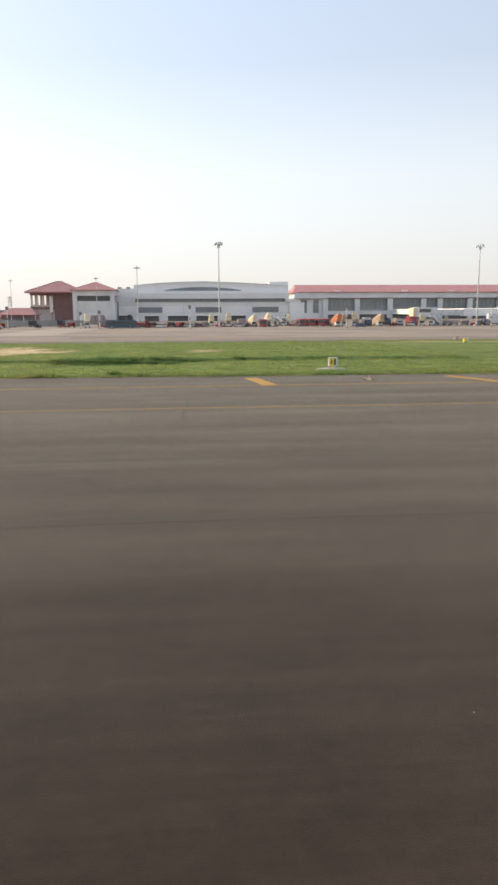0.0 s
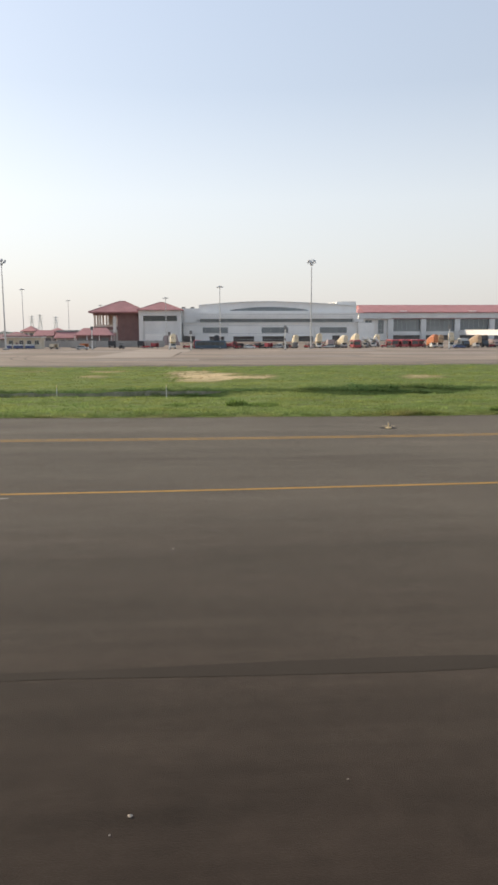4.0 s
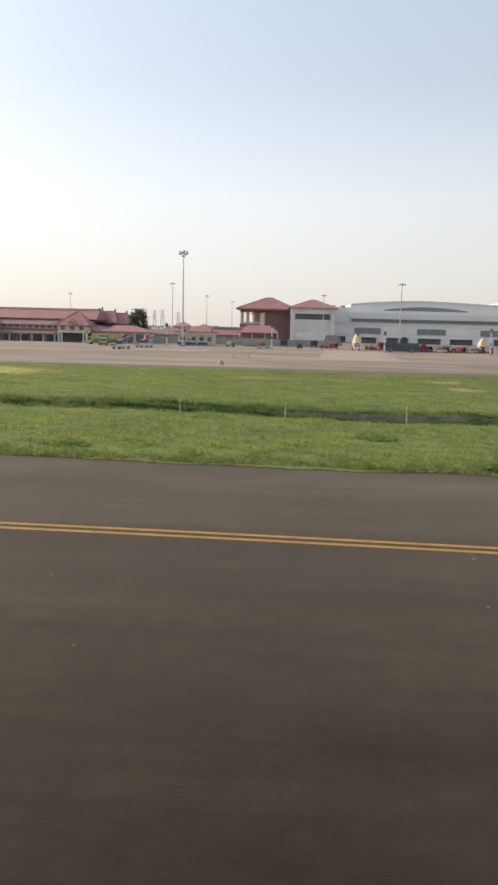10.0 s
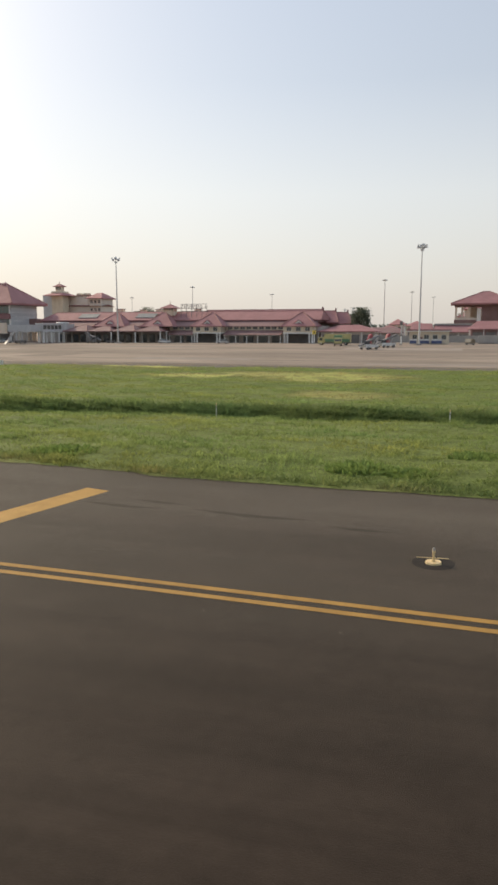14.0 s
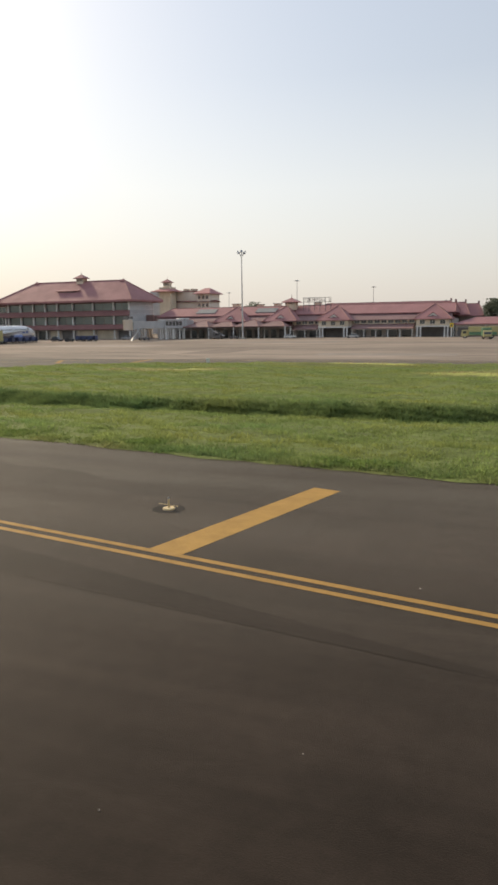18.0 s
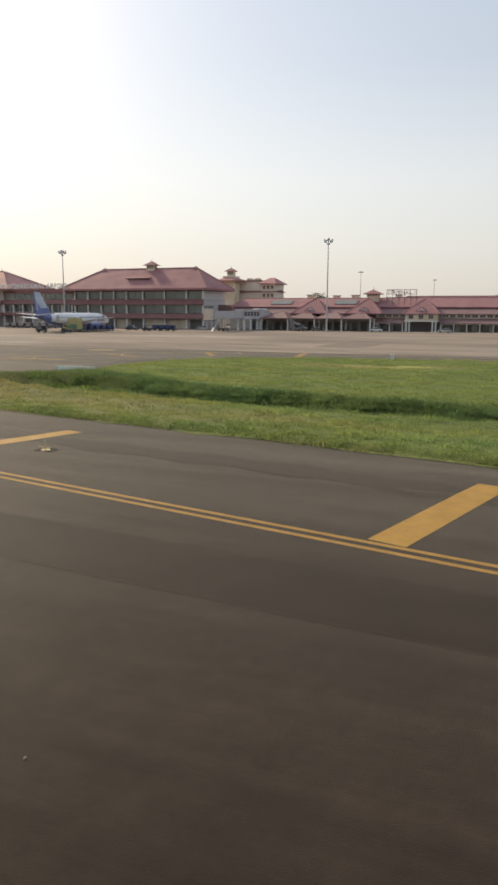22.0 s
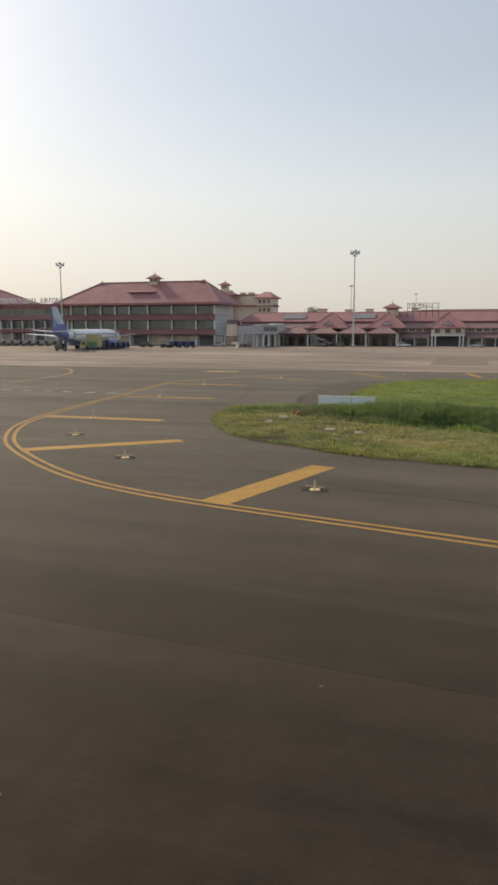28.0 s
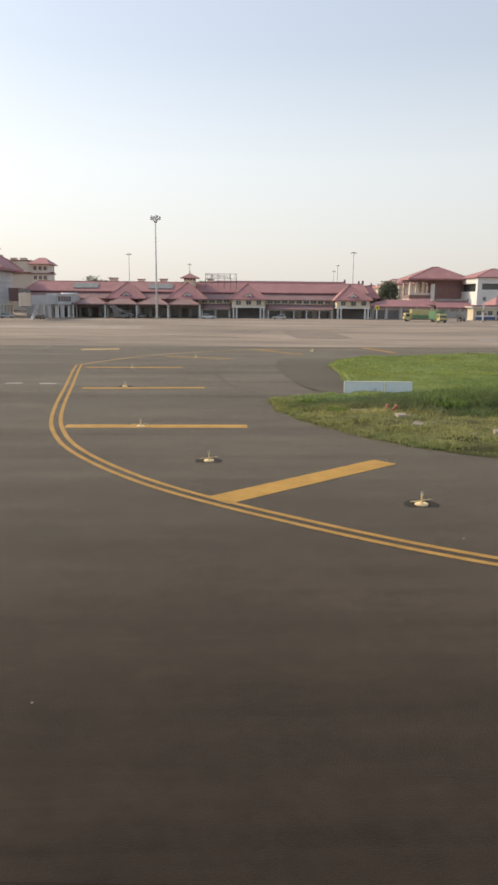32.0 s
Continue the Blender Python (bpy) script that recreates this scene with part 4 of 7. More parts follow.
for _ in range(420):
    x, y, s = rng.uniform(-40, 230), rng.uniform(-285, -216), rng.uniform(0.01, 0.035)
    v = [bm.verts.new((x + s * math.cos(a) * rng.uniform(0.6, 1.3), y + s * math.sin(a) * rng.uniform(0.6, 1.3), lay(y) + 0.012)) for a in (0.2, 1.4, 2.6, 3.9, 5.2)]
    t = bm.verts.new((x, y, lay(y) + 0.012 + s * 0.7))
    for i in range(5):
        bm.faces.new((v[i], v[(i + 1) % 5], t))
tagged(part("gravel_specks", bm, "stone"), "scattered pale stone chips on the asphalt", "gravel", "", "stuff")
# rubber arcs on the apron, left by turning wheels
for pts, w in (([(150, -145), (128, -139), (112, -128), (104, -108), (102, -80)], 0.9), ([(40, -145), (62, -138), (84, -124), (95, -100)], 0.8), ([(176, -145), (150, -134), (124, -126), (90, -124)], 1.0),
               ([(-60, -145), (-30, -136), (-8, -118), (2, -90)], 0.8), ([(20, -145), (-2, -127), (-40, -110), (-84, -98)], 1.0), ([(210, -145), (190, -120), (182, -90)], 0.8), ([(60, -112), (20, -104), (-30, -84)], 0.9),
               ([(136, -118), (160, -100), (196, -92)], 0.9)):
    c = smooth(pts, 10)
    for o in (0.0, 7.4):
        line("rubber_arc", [np.array(p) + np.array((0, o * 0.4)) for p in c], o * 0.5, w * 0.5, "rubbered", apron, 0.0, True, True)
bm = B()
bm.faces.new([bm.verts.new((x, y, lay(y) + 0.010)) for x, y in ((124, -22), (117.5, -109), (137.2, -106), (142.8, -22))])
part("pale_bay", bm, "pale_bay", apron)
for pts, w in (([(139.4, -48), (138.4, -80), (137.5, -107)], 0.8), ([(100.3, -122), (102, -70), (103.6, -14)], 0.5), ([(107.4, -88), (110.6, -63), (113, -40)], 0.35)):
    line("rubber_arc", smooth(pts), 0, w, "rubbered", apron, 0.012, True, True)
# a dark stained bay, and repaired bays of the concrete apron
draped("stained_bay", 2.0, 11.2, -127.0, -95.0, "stained", apron, 0.008)
for x, y, w, d in ((150, -110, 34, 16), (118, -128, 26, 10), (190, -90, 40, 12), (60, -70, 30, 18), (-60, -90, 34, 14), (100, -60, 22, 20), (30, -132, 24, 8),
                   (230, -120, 40, 10), (-20, -60, 36, 10), (-110, -120, 40, 12), (170, -60, 30, 16), (75, -142, 30, 5), (-75, -138, 26, 7)):
    draped("repaired_bay", x, x + w, y, y + d, "slab", apron, 0.006)


# ---------------------------------------------------------------- buildings
def column_mesh(h, r, material, square=False):
    bm = B()
    if square:
        box(bm, -r, r, -r, r, 0, h)
        box(bm, -r * 1.3, r * 1.3, -r * 1.3, r * 1.3, 0, 0.5)
        box(bm, -r * 1.25, r * 1.25, -r * 1.25, r * 1.25, h - 0.3, h)
    else:
        rod(bm, (0, 0, 0), (0, 0, h), r, n=12)
        rod(bm, (0, 0, 0), (0, 0, 0.45), r * 1.45, n=12)
        rod(bm, (0, 0, h - 0.25), (0, 0, h), r * 1.3, n=12)
    me = bpy.data.meshes.new("column")
    bm.to_mesh(me)
    bm.free()
    me.materials.append(M[material])
    return me


def dormer(parent, x, y, z, w=2.6, h=1.2, deep=3.0):
    """A small white gabled vent on a roof slope."""
    d = part("dormer", extrude(B(), [(x - w / 2, z), (x + w / 2, z), (x, z + h)], "y", y, y + deep), "white", parent, "white gabled dormer")
    # vent gap is a sheet in the painted shade colour
    part("vent", extrude(B(), [(x - w / 5, z + 0.12), (x + w / 5, z + 0.12), (x, z + h * 0.42)], "y", y - 0.05, y + 0.01), "dark", d)
    bm = B()
    for s in (-1, 1):
        loft(bm, [[(x + s * (w / 2 + 0.35), y - 0.3, z - 0.12), (x, y - 0.3, z + h + 0.05), (x, y - 0.3, z + h + 0.2), (x + s * (w / 2 + 0.35), y - 0.3, z + 0.04)],
                  [(x + s * (w / 2 + 0.35), y + deep, z - 0.12), (x, y + deep, z + h + 0.05), (x, y + deep, z + h + 0.2), (x + s * (w / 2 + 0.35), y + deep, z + 0.04)]])
    part("dormer_roof", bm, "roof", d)


def cupola(parent, x, y, z, w, h, roof_h, spire=0.9):
    """A louvred lantern with a flared roof and a finial."""
    c = part("lantern", boxed(x - w / 2, x + w / 2, y - w / 2, y + w / 2, z - 2.0, z + h), "cream", parent, "louvred roof lantern")
    for i in range(4):
        a = x - w / 2 + w * (i + 0.5) / 4
        # louvre gaps are strips painted with recess shade
        part("louvre", boxed(a - w * 0.08, a + w * 0.08, y - w / 2 - 0.04, y - w / 2 + 0.03, z + h * 0.2, z + h * 0.9), "dark", c)
    o = w * 0.32
    part("lantern_roof", hip(B(), x - w / 2 - o, x + w / 2 + o, y - w / 2 - o, y + w / 2 + o, z + h, z + h + roof_h, x, x, y, 0.15), "roof", c)
    part("finial", rod(B(), (x, y, z + h + roof_h - 0.2), (x, y, z + h + roof_h + spire), 0.14, 0.03, 8), "roof_dark", c)


def pavilion(parent, cx, half, front, back, apex_y, apex_z, wall=True):
    """A projecting bay: paired columns, a rendered upper storey with three windows, a hipped roof."""
    if wall:
        part("bay_wall", boxed(cx - half, cx + half, front, back, 3.75, 5.95), "cream", parent, "cream rendered bay")
        part("bay_beam", boxed(cx - half - 0.15, cx + half + 0.15, front - 0.15, back, 3.35, 3.75), "white", parent)
        me = column_mesh(3.35, 0.22, "white", True)
        for dx in (-half + 0.4, -half + 1.45, half - 1.45, half - 0.4):
            piece("column", me, parent, (cx + dx, front + 0.3, 0))
        for dx in (-half * 0.62, 0.0, half * 0.62):
            window(parent, cx + dx - 0.75, cx + dx + 0.75, front, 4.35, 5.6, 2)
        # wall under the bay, with the shade painted into its colour
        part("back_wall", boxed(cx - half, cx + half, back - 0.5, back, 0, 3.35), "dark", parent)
    part("bay_roof", hip(B(), cx - half - 0.9, cx + half + 0.9, front - 0.9, back + 6, 6.05, apex_z, cx - 0.4, cx + 0.4, apex_y, 0.25), "roof", parent, "red hipped bay roof")
    hipcaps(parent, cx - half - 0.9, cx + half + 0.9, front - 0.9, back + 6, 6.05, apex_z, cx - 0.4, cx + 0.4, apex_y)
    dormer(parent, cx, front + 0.6, 6.75, 3.4, 1.35, 4.2)


t1 = thing("terminal_building", -16, 14, 0, "long low terminal with red tiled roofs and cream gabled bays", "terminal")


def shift(ob, dx, dy):
    for c in ob.children:
        c.location.x -= dx
        c.location.y -= dy


part("wall", boxed(-72, 40.5, 4.3, 30, 0, 6.1), "inner", t1, "shaded rendered wall")
# long range between and beside the bays: arcade, clerestory windows, stepped roofs
ARC = ((6.6, 28.2), (-15.0, -5.4))
for a, b in ARC:
    bm = B()
    extrude(bm, [(-0.9, 2.75), (-0.9, 3.0), (4.25, 4.55), (4.25, 4.2)], "x", a, b)
    part("arcade_roof", bm, "roof_dark", t1, "maroon lean-to roof over the arcade")
    part("beam", boxed(a, b, -0.25, 0.15, 2.55, 2.8), "white", t1)
    n = max(2, round((b - a) / 4.8))
    me = column_mesh(2.6, 0.19, "white")
    for i in range(n + 1):
        piece("column", me, t1, (a + 0.4 + (b - a - 0.8) * i / n, -0.05, 0))
    part("clerestory", boxed(a, b, 4.0, 4.29, 4.5, 6.0), "cream", t1, "cream clerestory strip")
    k = max(2, round((b - a) / 2.4))
    for i in range(k):
        c = a + (b - a) * (i + 0.5) / k
        window(t1, c - 0.85, c + 0.85, 4.0, 4.85, 5.7, 2)
    m = max(2, round((b - a) / 5.0))
    for i in range(m):
        c = a + (b - a) * (i + 0.5) / m
        part("shopfront", boxed(c - 1.9, c + 1.9, 4.18, 4.28, 0.1, 2.5), "glass", t1)
# skirt roof and main roof
bm = B()
extrude(bm, [(2.9, 5.75), (2.9, 6.0), (8.4, 8.15), (8.4, 7.6)], "x", -72.5, 40.2)
part("skirt_roof", bm, "roof_dark", t1, "maroon lower roof slope")
part("roof_step", boxed(-71, 39.6, 7.9, 25, 7.4, 8.3), "roof_dark", t1)
part("main_roof", hip(B(), -73.5, 41.2, 7.2, 29, 8.35, 11.55, -70.0, 40.6, 14.6, 0.3), "roof", t1, "long red main roof")
hipcaps(t1, -73.5, 41.2, 7.2, 29, 8.35, 11.55, -70.0, 40.6, 14.6, 0.12)
bm = B()
for y in (14.6,):
    extrude(bm, [(y - 0.3, 11.2), (y + 0.3, 11.2), (y, 12.7)], "x", 40.2, 40.9)
part("gable_horn", bm, "roof_dark", t1)
pavilion(t1, 34.6, 5.4, -1.2, 4.3, 6.0, 10.9)
pavilion(t1, 0.45, 5.3, -1.2, 4.3, 6.0, 10.9)
for cx in (-19.4, -39.0):
    pavilion(t1, cx, 5.6, -0.6, 4.3, 7.0, 11.2, wall=False)
    part("bay_wall", boxed(cx - 4.6, cx + 4.6, 3.6, 4.29, 3.9, 6.0), "cream", t1)
    for dx in (-2.6, 2.6):
        window(t1, cx + dx - 0.8, cx + dx + 0.8, 3.6, 4.5, 5.6, 2)
# four hipped canopies in front of the west half, one column under every corner
X = (-63.5, -54.6, -44.7, -34.9, -25.2, -15.3)
me = column_mesh(4.15, 0.24, "white")
for a, b in zip(X, X[1:]):
    c = part("canopy", hip(B(), a, b, -7.9, 4.4, 4.3, 6.5, (a + b) / 2 - 0.6, (a + b) / 2 + 0.6, 0.5, 0.3), "roof_dark", t1, "maroon hipped canopy")
    hipcaps(t1, a, b, -7.9, 4.4, 4.3, 6.5, (a + b) / 2 - 0.6, (a + b) / 2 + 0.6, 0.5, 0.1)
    for i in range(3):
        q = a + (b - a) * (i + 0.5) / 3
        # middle doorway is a panel coloured as a shaded recess
        part("doorway", boxed(q - 1.1, q + 1.1, 4.2, 4.32, 0.05, 2.9), "glass" if i != 1 else "dark", t1)
for x in X:
    piece("column", me, t1, (x, -7.4, 0))
    piece("column", me, t1, (x, -1.5, 0))
for a, b in ((-57.4, -49.4), (-32.6, -24.4)):
    bm = B()
    loft(bm, [[(a, 9.0, 9.2), (b, 9.0, 9.2), (b, 9.0, 9.42), (a, 9.0, 9.42)], [(a, 12.6, 10.75), (b, 12.6, 10.75), (b, 12.6, 10.95), (a, 12.6, 10.95)]])
    part("skylight", bm, "skylight", t1, "grey skylight panel")
cupola(t1, -18.8, 11.5, 12.0, 3.9, 0.9, 1.6, 1.2)
for x, y, w, h in ((-46, 24, 3.0, 1.5), (-36.5, 26, 2.4, 1.2), (-28.5, 24, 2.6, 1.3), (-12, 24, 2.2, 1.3)):
    v = part("roof_plant", boxed(x - w / 2, x + w / 2, y - 1, y + 1, 9.5, 11.4 + h), "cream", t1)
    part("cap", boxed(x - w / 2 - 0.3, x + w / 2 + 0.3, y - 1.3, y + 1.3, 11.4 + h, 11.6 + h), "grimy", v)
part("rear_wall", boxed(-18, 49, 31, 43, 0, 7.9), "inner", t1)
for RR in ((-22, 39.6, 23, 45, 7.8, 12.5, -10, 37.3, 31.5), (35.5, 44.6, 25, 45, 7.4, 11.9, 36.5, 42.5, 31.5), (40.5, 49.4, 26, 45, 7.0, 11.3, 41.5, 47.2, 31.5)):
    part("rear_roof", hip(B(), *RR, 0.3), "roof", t1, "red rear roof paled for haze, with a hipped end")
    hipcaps(t1, *RR, 0.14)
    part("finial", extrude(B(), [(31.1, RR[5] - 0.2), (31.9, RR[5] - 0.2), (31.7, RR[5] + 0.5), (31.5, RR[5] + 1.0)], "x", RR[7] - 0.3, RR[7] + 0.3), "roof_dark", t1)
shift(t1, -16, 14)

sign = thing("roof_sign", -8.4, 9.6, 9.0, "open steel frame with terminal lettering above the roof", "sign")
bm = B()
for x in (-5.2, -3.1, -1.0, 1.1, 3.2, 5.2):
    rod(bm, (x, 0, -0.6), (x, 0, 4.65), 0.09, n=6)
    rod(bm, (x, 0, 2.2), (x, 2.4, 1.0), 0.06, n=6)
part("post", bm, "grimy", sign)
bm = B()
for z in (1.9, 3.0, 4.6):
    rod(bm, (-5.3, 0, z), (5.3, 0, z), 0.08, n=6)
part("rail", bm, "grimy", sign)
letters("TERMINAL 1", sign, -5.0, -0.15, 3.15, 1.3, 10.0, "letter")

# three-storey block
blk = thing("main_terminal_block", -108, 4, 0, "three-storey terminal block under a large red hipped roof", "terminal")
part("wall", boxed(-136, -78.4, -4.4, 12, 0, 14.0), "inner", blk)
part("side_wall", boxed(-78.4, -77.9, -6.6, 12, 3.4, 14.2), "panel", blk, "pale grey clad end wall")
for i in range(7):
    part("cladding_panel", boxed(-77.9, -77.82, -6.5, 11.9, 3.5 + 1.52 * i, 4.95 + 1.52 * i), "grey", blk)
part("side_bay", boxed(-77.8, -74.5, 6, 11.5, 4.6, 8.8), "maroon", blk)
COLS = (-134.8, -128.6, -122.5, -116.6, -110.9, -103.6, -94.3, -85.0, -78.2)
for z0, z1 in ((3.75, 5.5), (8.75, 10.7)):
    bm = extrude(B(), [(-7.9, z0), (-7.7, z0 - 0.15), (-4.4, z0 - 0.15), (-4.4, z1), (-6.7, z1)], "x", -136.5, -77.9)
    part("spandrel", bm, "redband", blk, "sloping red spandrel roof")
for a, b in zip(COLS, COLS[1:]):
    for z0, z1 in ((5.55, 8.6), (10.75, 13.4)):
        k = max(1, round((b - a) / 4.4))
        window(blk, a + 0.35, b - 0.35, -5.9, z0 + 0.1, z1, k, "glass_green", "maroon", 1, 0.06)
    part("floor_slab", boxed(a + 0.1, b - 0.1, -6.4, -4.4, 13.45, 13.7), "maroon", blk)
me = column_mesh(14.1, 0.27, "white", True)
for x in COLS:
    piece("column", me, blk, (x, -6.5, 0))
me = column_mesh(4.3, 0.33, "white", True)
for y in (-3.0, 0.6, 4.2, 7.8, 11.0):
    piece("column", me, blk, (-78.3, y, 0))
for i, (a, b) in enumerate(zip(COLS, COLS[1:])):
    # the dark fronts paint the shade of open bays on flat panels
    part("ground_front", boxed(a + 0.5, b - 0.5, -4.5, -4.39, 0.05, 3.3), ("cream", "dark", "glass", "cream", "dark", "cream", "cream", "dark")[i], blk)
R = (-140.5, -75.2, -9.4, 16.0, 14.6, 22.3, -126.4, -84.8, 2.0)
part("roof", hip(B(), *R, 0.7), "roof", blk, "large red hipped roof with deep eaves")
hipcaps(blk, *R, 0.2)
for x in (-126.0, -85.2):
    part("ridge_horn", hip(B(), x - 1.0, x + 1.0, 0.9, 3.1, 21.9, 22.95, x, x, 2.0, 0.05), "roof", blk)
part("soffit", boxed(-139.8, -75.8, -8.8, 15.5, 13.75, 13.88), "maroon", blk)
cupola(blk, -104.4, 2.0, 22.0, 3.0, 1.5, 1.6, 0.9)
d = part("roof_dormer", boxed(-111.5, -102.5, -4.4, 3, 15.6, 18.4), "maroon", blk, "wide glazed roof dormer")
window(d, -111, -103, -4.4, 16.2, 18.0, 4, "glass", "maroon", 1, 0.08)
part("dormer_roof", extrude(B(), [(-5.1, 18.35), (-5.1, 18.55), (3, 20.1), (3, 19.7)], "x", -112.3, -101.7), "roof", d)
shift(blk, -108, 4)
blk.scale.z = 1.024

# wing with the airport's name, and the next pyramid-roofed block
wing = thing("terminal_wing", -151, 2, 0, "terminal wing with ribbon windows under a flat parapet", "terminal")
part("wall", boxed(-171, -136.6, -4.6, 14, 0, 14.4), "inner", wing)
part("parapet", boxed(-171.5, -136.6, -5.4, -4.6, 12.8, 14.5), "redband", wing)
for z0, z1, kind in ((4.4, 5.6, "spandrel"), (8.8, 10.4, "spandrel")):
    part(kind, extrude(B(), [(-7.0, z0), (-4.6, z0 - 0.15), (-4.6, z1), (-5.9, z1)], "x", -171.5, -136.6), "redband", wing)
W = [-171 + 4.9 * i for i in range(8)]
for a, b in zip(W, W[1:]):
    window(wing, a + 0.3, b - 0.3, -5.0, 10.6, 12.6, 2, "glass_green", "pink", 1, 0.08)
    window(wing, a + 0.3, b - 0.3, -5.0, 5.8, 8.5, 2, "glass", "white", 1, 0.1)
    # every dark front here is a panel with shade in its colour
    part("ground_front", boxed(a + 0.4, b - 0.4, -4.72, -4.59, 0.05, 4.0), "dark" if int(a) % 2 else "inner", wing)
me = column_mesh(8.6, 0.25, "white", True)
for x in W:
    piece("column", me, wing, (x, -5.9, 0))
shift(wing, -151, 2)
wing.scale.z = 1.046

name_sign = thing("airport_name_sign", -155, -10.2, 14.5, "large pale standing letters along the terminal parapet", "sign")
bm = B()
for i in range(9):
    rod(bm, (-19.3 + 4.84 * i, 0.2, 0.1), (-19.3 + 4.84 * i, 5.2, -0.15), 0.06, n=6)
for z in (0.1,):
    rod(bm, (-19.6, 0.2, z), (19.7, 0.2, z), 0.06, n=6)
part("support_frame", bm, "grimy", name_sign)
letters("COCHIN INTERNATIONAL AIRPORT", name_sign, -19.5, 0.0, 0.15, 1.8, 38.9, "letter_pale", 0.12, 0.045)

pyr = thing("corner_terminal_block", -184, 6, 0, "terminal block with a pyramid-shaped red roof", "terminal")
part("wall", boxed(-200, -171.2, -6.0, 20, 0, 14.5), "inner", pyr)
part("roof", hip(B(), -204, -165.5, -9.5, 26, 14.8, 22.6, -182.5, -180.5, 6, 0.6), "roof", pyr, "red pyramid roof")
hipcaps(pyr, -204, -165.5, -9.5, 26, 14.8, 22.6, -182.5, -180.5, 6, 0.2)
part("finial", rod(B(), (-181.5, 6, 22.5), (-181.5, 6, 24), 0.2, 0.05, 8), "roof_dark", pyr)
part("bay_wall", boxed(-199, -172.4, -6.6, -6, 10.4, 12.7), "white", pyr)
for x in (-196, -191, -186, -181, -176.5):
    window(pyr, x - 0.9, x + 0.9, -6.6, 10.9, 12.3, 2)
for z0, z1 in ((4.2, 5.6), (8.6, 10.3)):
    part("spandrel", extrude(B(), [(-8.0, z0), (-6, z0 - 0.15), (-6, z1), (-7.0, z1)], "x", -200.5, -171.2), "redband", pyr)
for x in (-197, -191.5, -186, -180.5, -175):
    window(pyr, x - 2.4, x + 2.4, -6.2, 5.8, 8.3, 3, "glass", "white")
# whole ground floor front painted dark as if in shade
part("ground_front", boxed(-199.5, -171.6, -6.15, -6.02, 0, 3.8), "dark", pyr)
shift(pyr, -184, 6)
pyr.scale.z = 1.03

# cream block behind, with its own lantern and a stair tower
back = thing("rear_block", -92, 80, 0, "cream rendered block with red cornices and hipped roofs", "building")
part("wall", boxed(-106, -84, 74, 92, 0, 20.0), "pinkish", back)
part("tower_wall", boxed(-85.8, -79.4, 71.5, 84, 0, 18.8), "pinkish", back)
for z in (15.0,):
    part("cornice", extrude(B(), [(73.0, z), (73.0, z + 0.15), (74.0, z + 0.7), (74.0, z)], "x", -106.5, -87), "redband", back)
    part("cornice", hip(B(), -86.6, -78.8, 70.3, 85, z + 0.1, z + 0.9, -86, -78, 77, 0.15), "redband", back)
part("tower_roof", hip(B(), -87.2, -78.2, 69.5, 86, 18.9, 21.7, -84, -81.5, 77.5, 0.25), "roof_far", back)
part("coping", boxed(-106.4, -86.5, 73.6, 92.4, 20.0, 20.5), "redband", back)
part("annex_wall", boxed(-110.5, -103.6, 70, 88, 0, 20.6), "grey", back, "grey curved-edge annex wall")
part("stair_tower", boxed(-103.3, -97.3, 66, 72, 0, 22.2), "cream", back)
part("stair_roof", hip(B(), -106.3, -94.3, 63, 75, 20.2, 22.6, -100.3, -100.3, 69, 0.2), "roof_far", back)
cupola(back, -100.3, 69, 22.6, 3.0, 2.0, 1.5, 1.0)
for x in (-84.6, -82.5, -80.5):
    for z in (12.6, 16.4):
        window(back, x - 0.6, x + 0.6, 71.5, z, z + 1.5, 2, "glass", "pink")
for x in (-95, -91):
    part("roof_plant", boxed(x - 1.2, x + 1.2, 78, 81, 20.5, 21.6), "cream", back)
shift(back, -92, 80)

# white main building of the newer terminal, east of the old one
wb = thing("white_terminal", 172, 128, 0, "white panelled terminal hall with a shallow arched roofline", "terminal")
prof = [(144.5, 19.5), (158, 20.7), (171, 21.4), (184, 21.6), (197, 21.2), (209, 20.7), (221, 20.0), (232, 19.2)]
bm = extrude(B(), [(144.5, 0.0)] + prof + [(232, 0.0)], "y", 124, 160)
part("hall_wall", bm, "panel", wb, "white panelled upper wall")
bm = B()
for (a, za), (b, zb) in zip(prof, prof[1:]):
    loft(bm, [[(a, 123.4, za), (a, 161, za), (a, 161, za + 0.35), (a, 123.4, za + 0.35)], [(b, 123.4, zb), (b, 161, zb), (b, 161, zb + 0.35), (b, 123.4, zb + 0.35)]])
part("roof_edge", bm, "white", wb, "thin white arched roof edge")
# the arched strip of windows near the top
AR = (161.6, 205.0)
n = 14
for i in range(n):
    a, b = AR[0] + (AR[1] - AR[0]) * i / n, AR[0] + (AR[1] - AR[0]) * (i + 1) / n
    top = lambda x: 17.1 + 1.7 * (1 - ((x - 183.3) / 21.7) ** 2)
    part("arch_pane", extrude(B(), [(a + 0.02, 16.7), (b - 0.02, 16.7), (b - 0.02, top(b)), (a + 0.02, top(a))], "y", 123.9, 124.02), "glass_pale", wb)
# projecting lower tier: ribbon window, panels, dock openings painted as shade
part("tier_wall", boxed(136, 236, 120, 124, 3.1, 10.4), "panel", wb)
part("tier_top", boxed(144, 232, 119.9, 124, 12.3, 15.6), "panel", wb)
for i in range(30):
    a = 145.2 + 2.82 * i
    part("ribbon_pane", boxed(a + 0.015, a + 2.805, 122.6, 122.7, 10.4, 12.3), "glass_pale", wb)
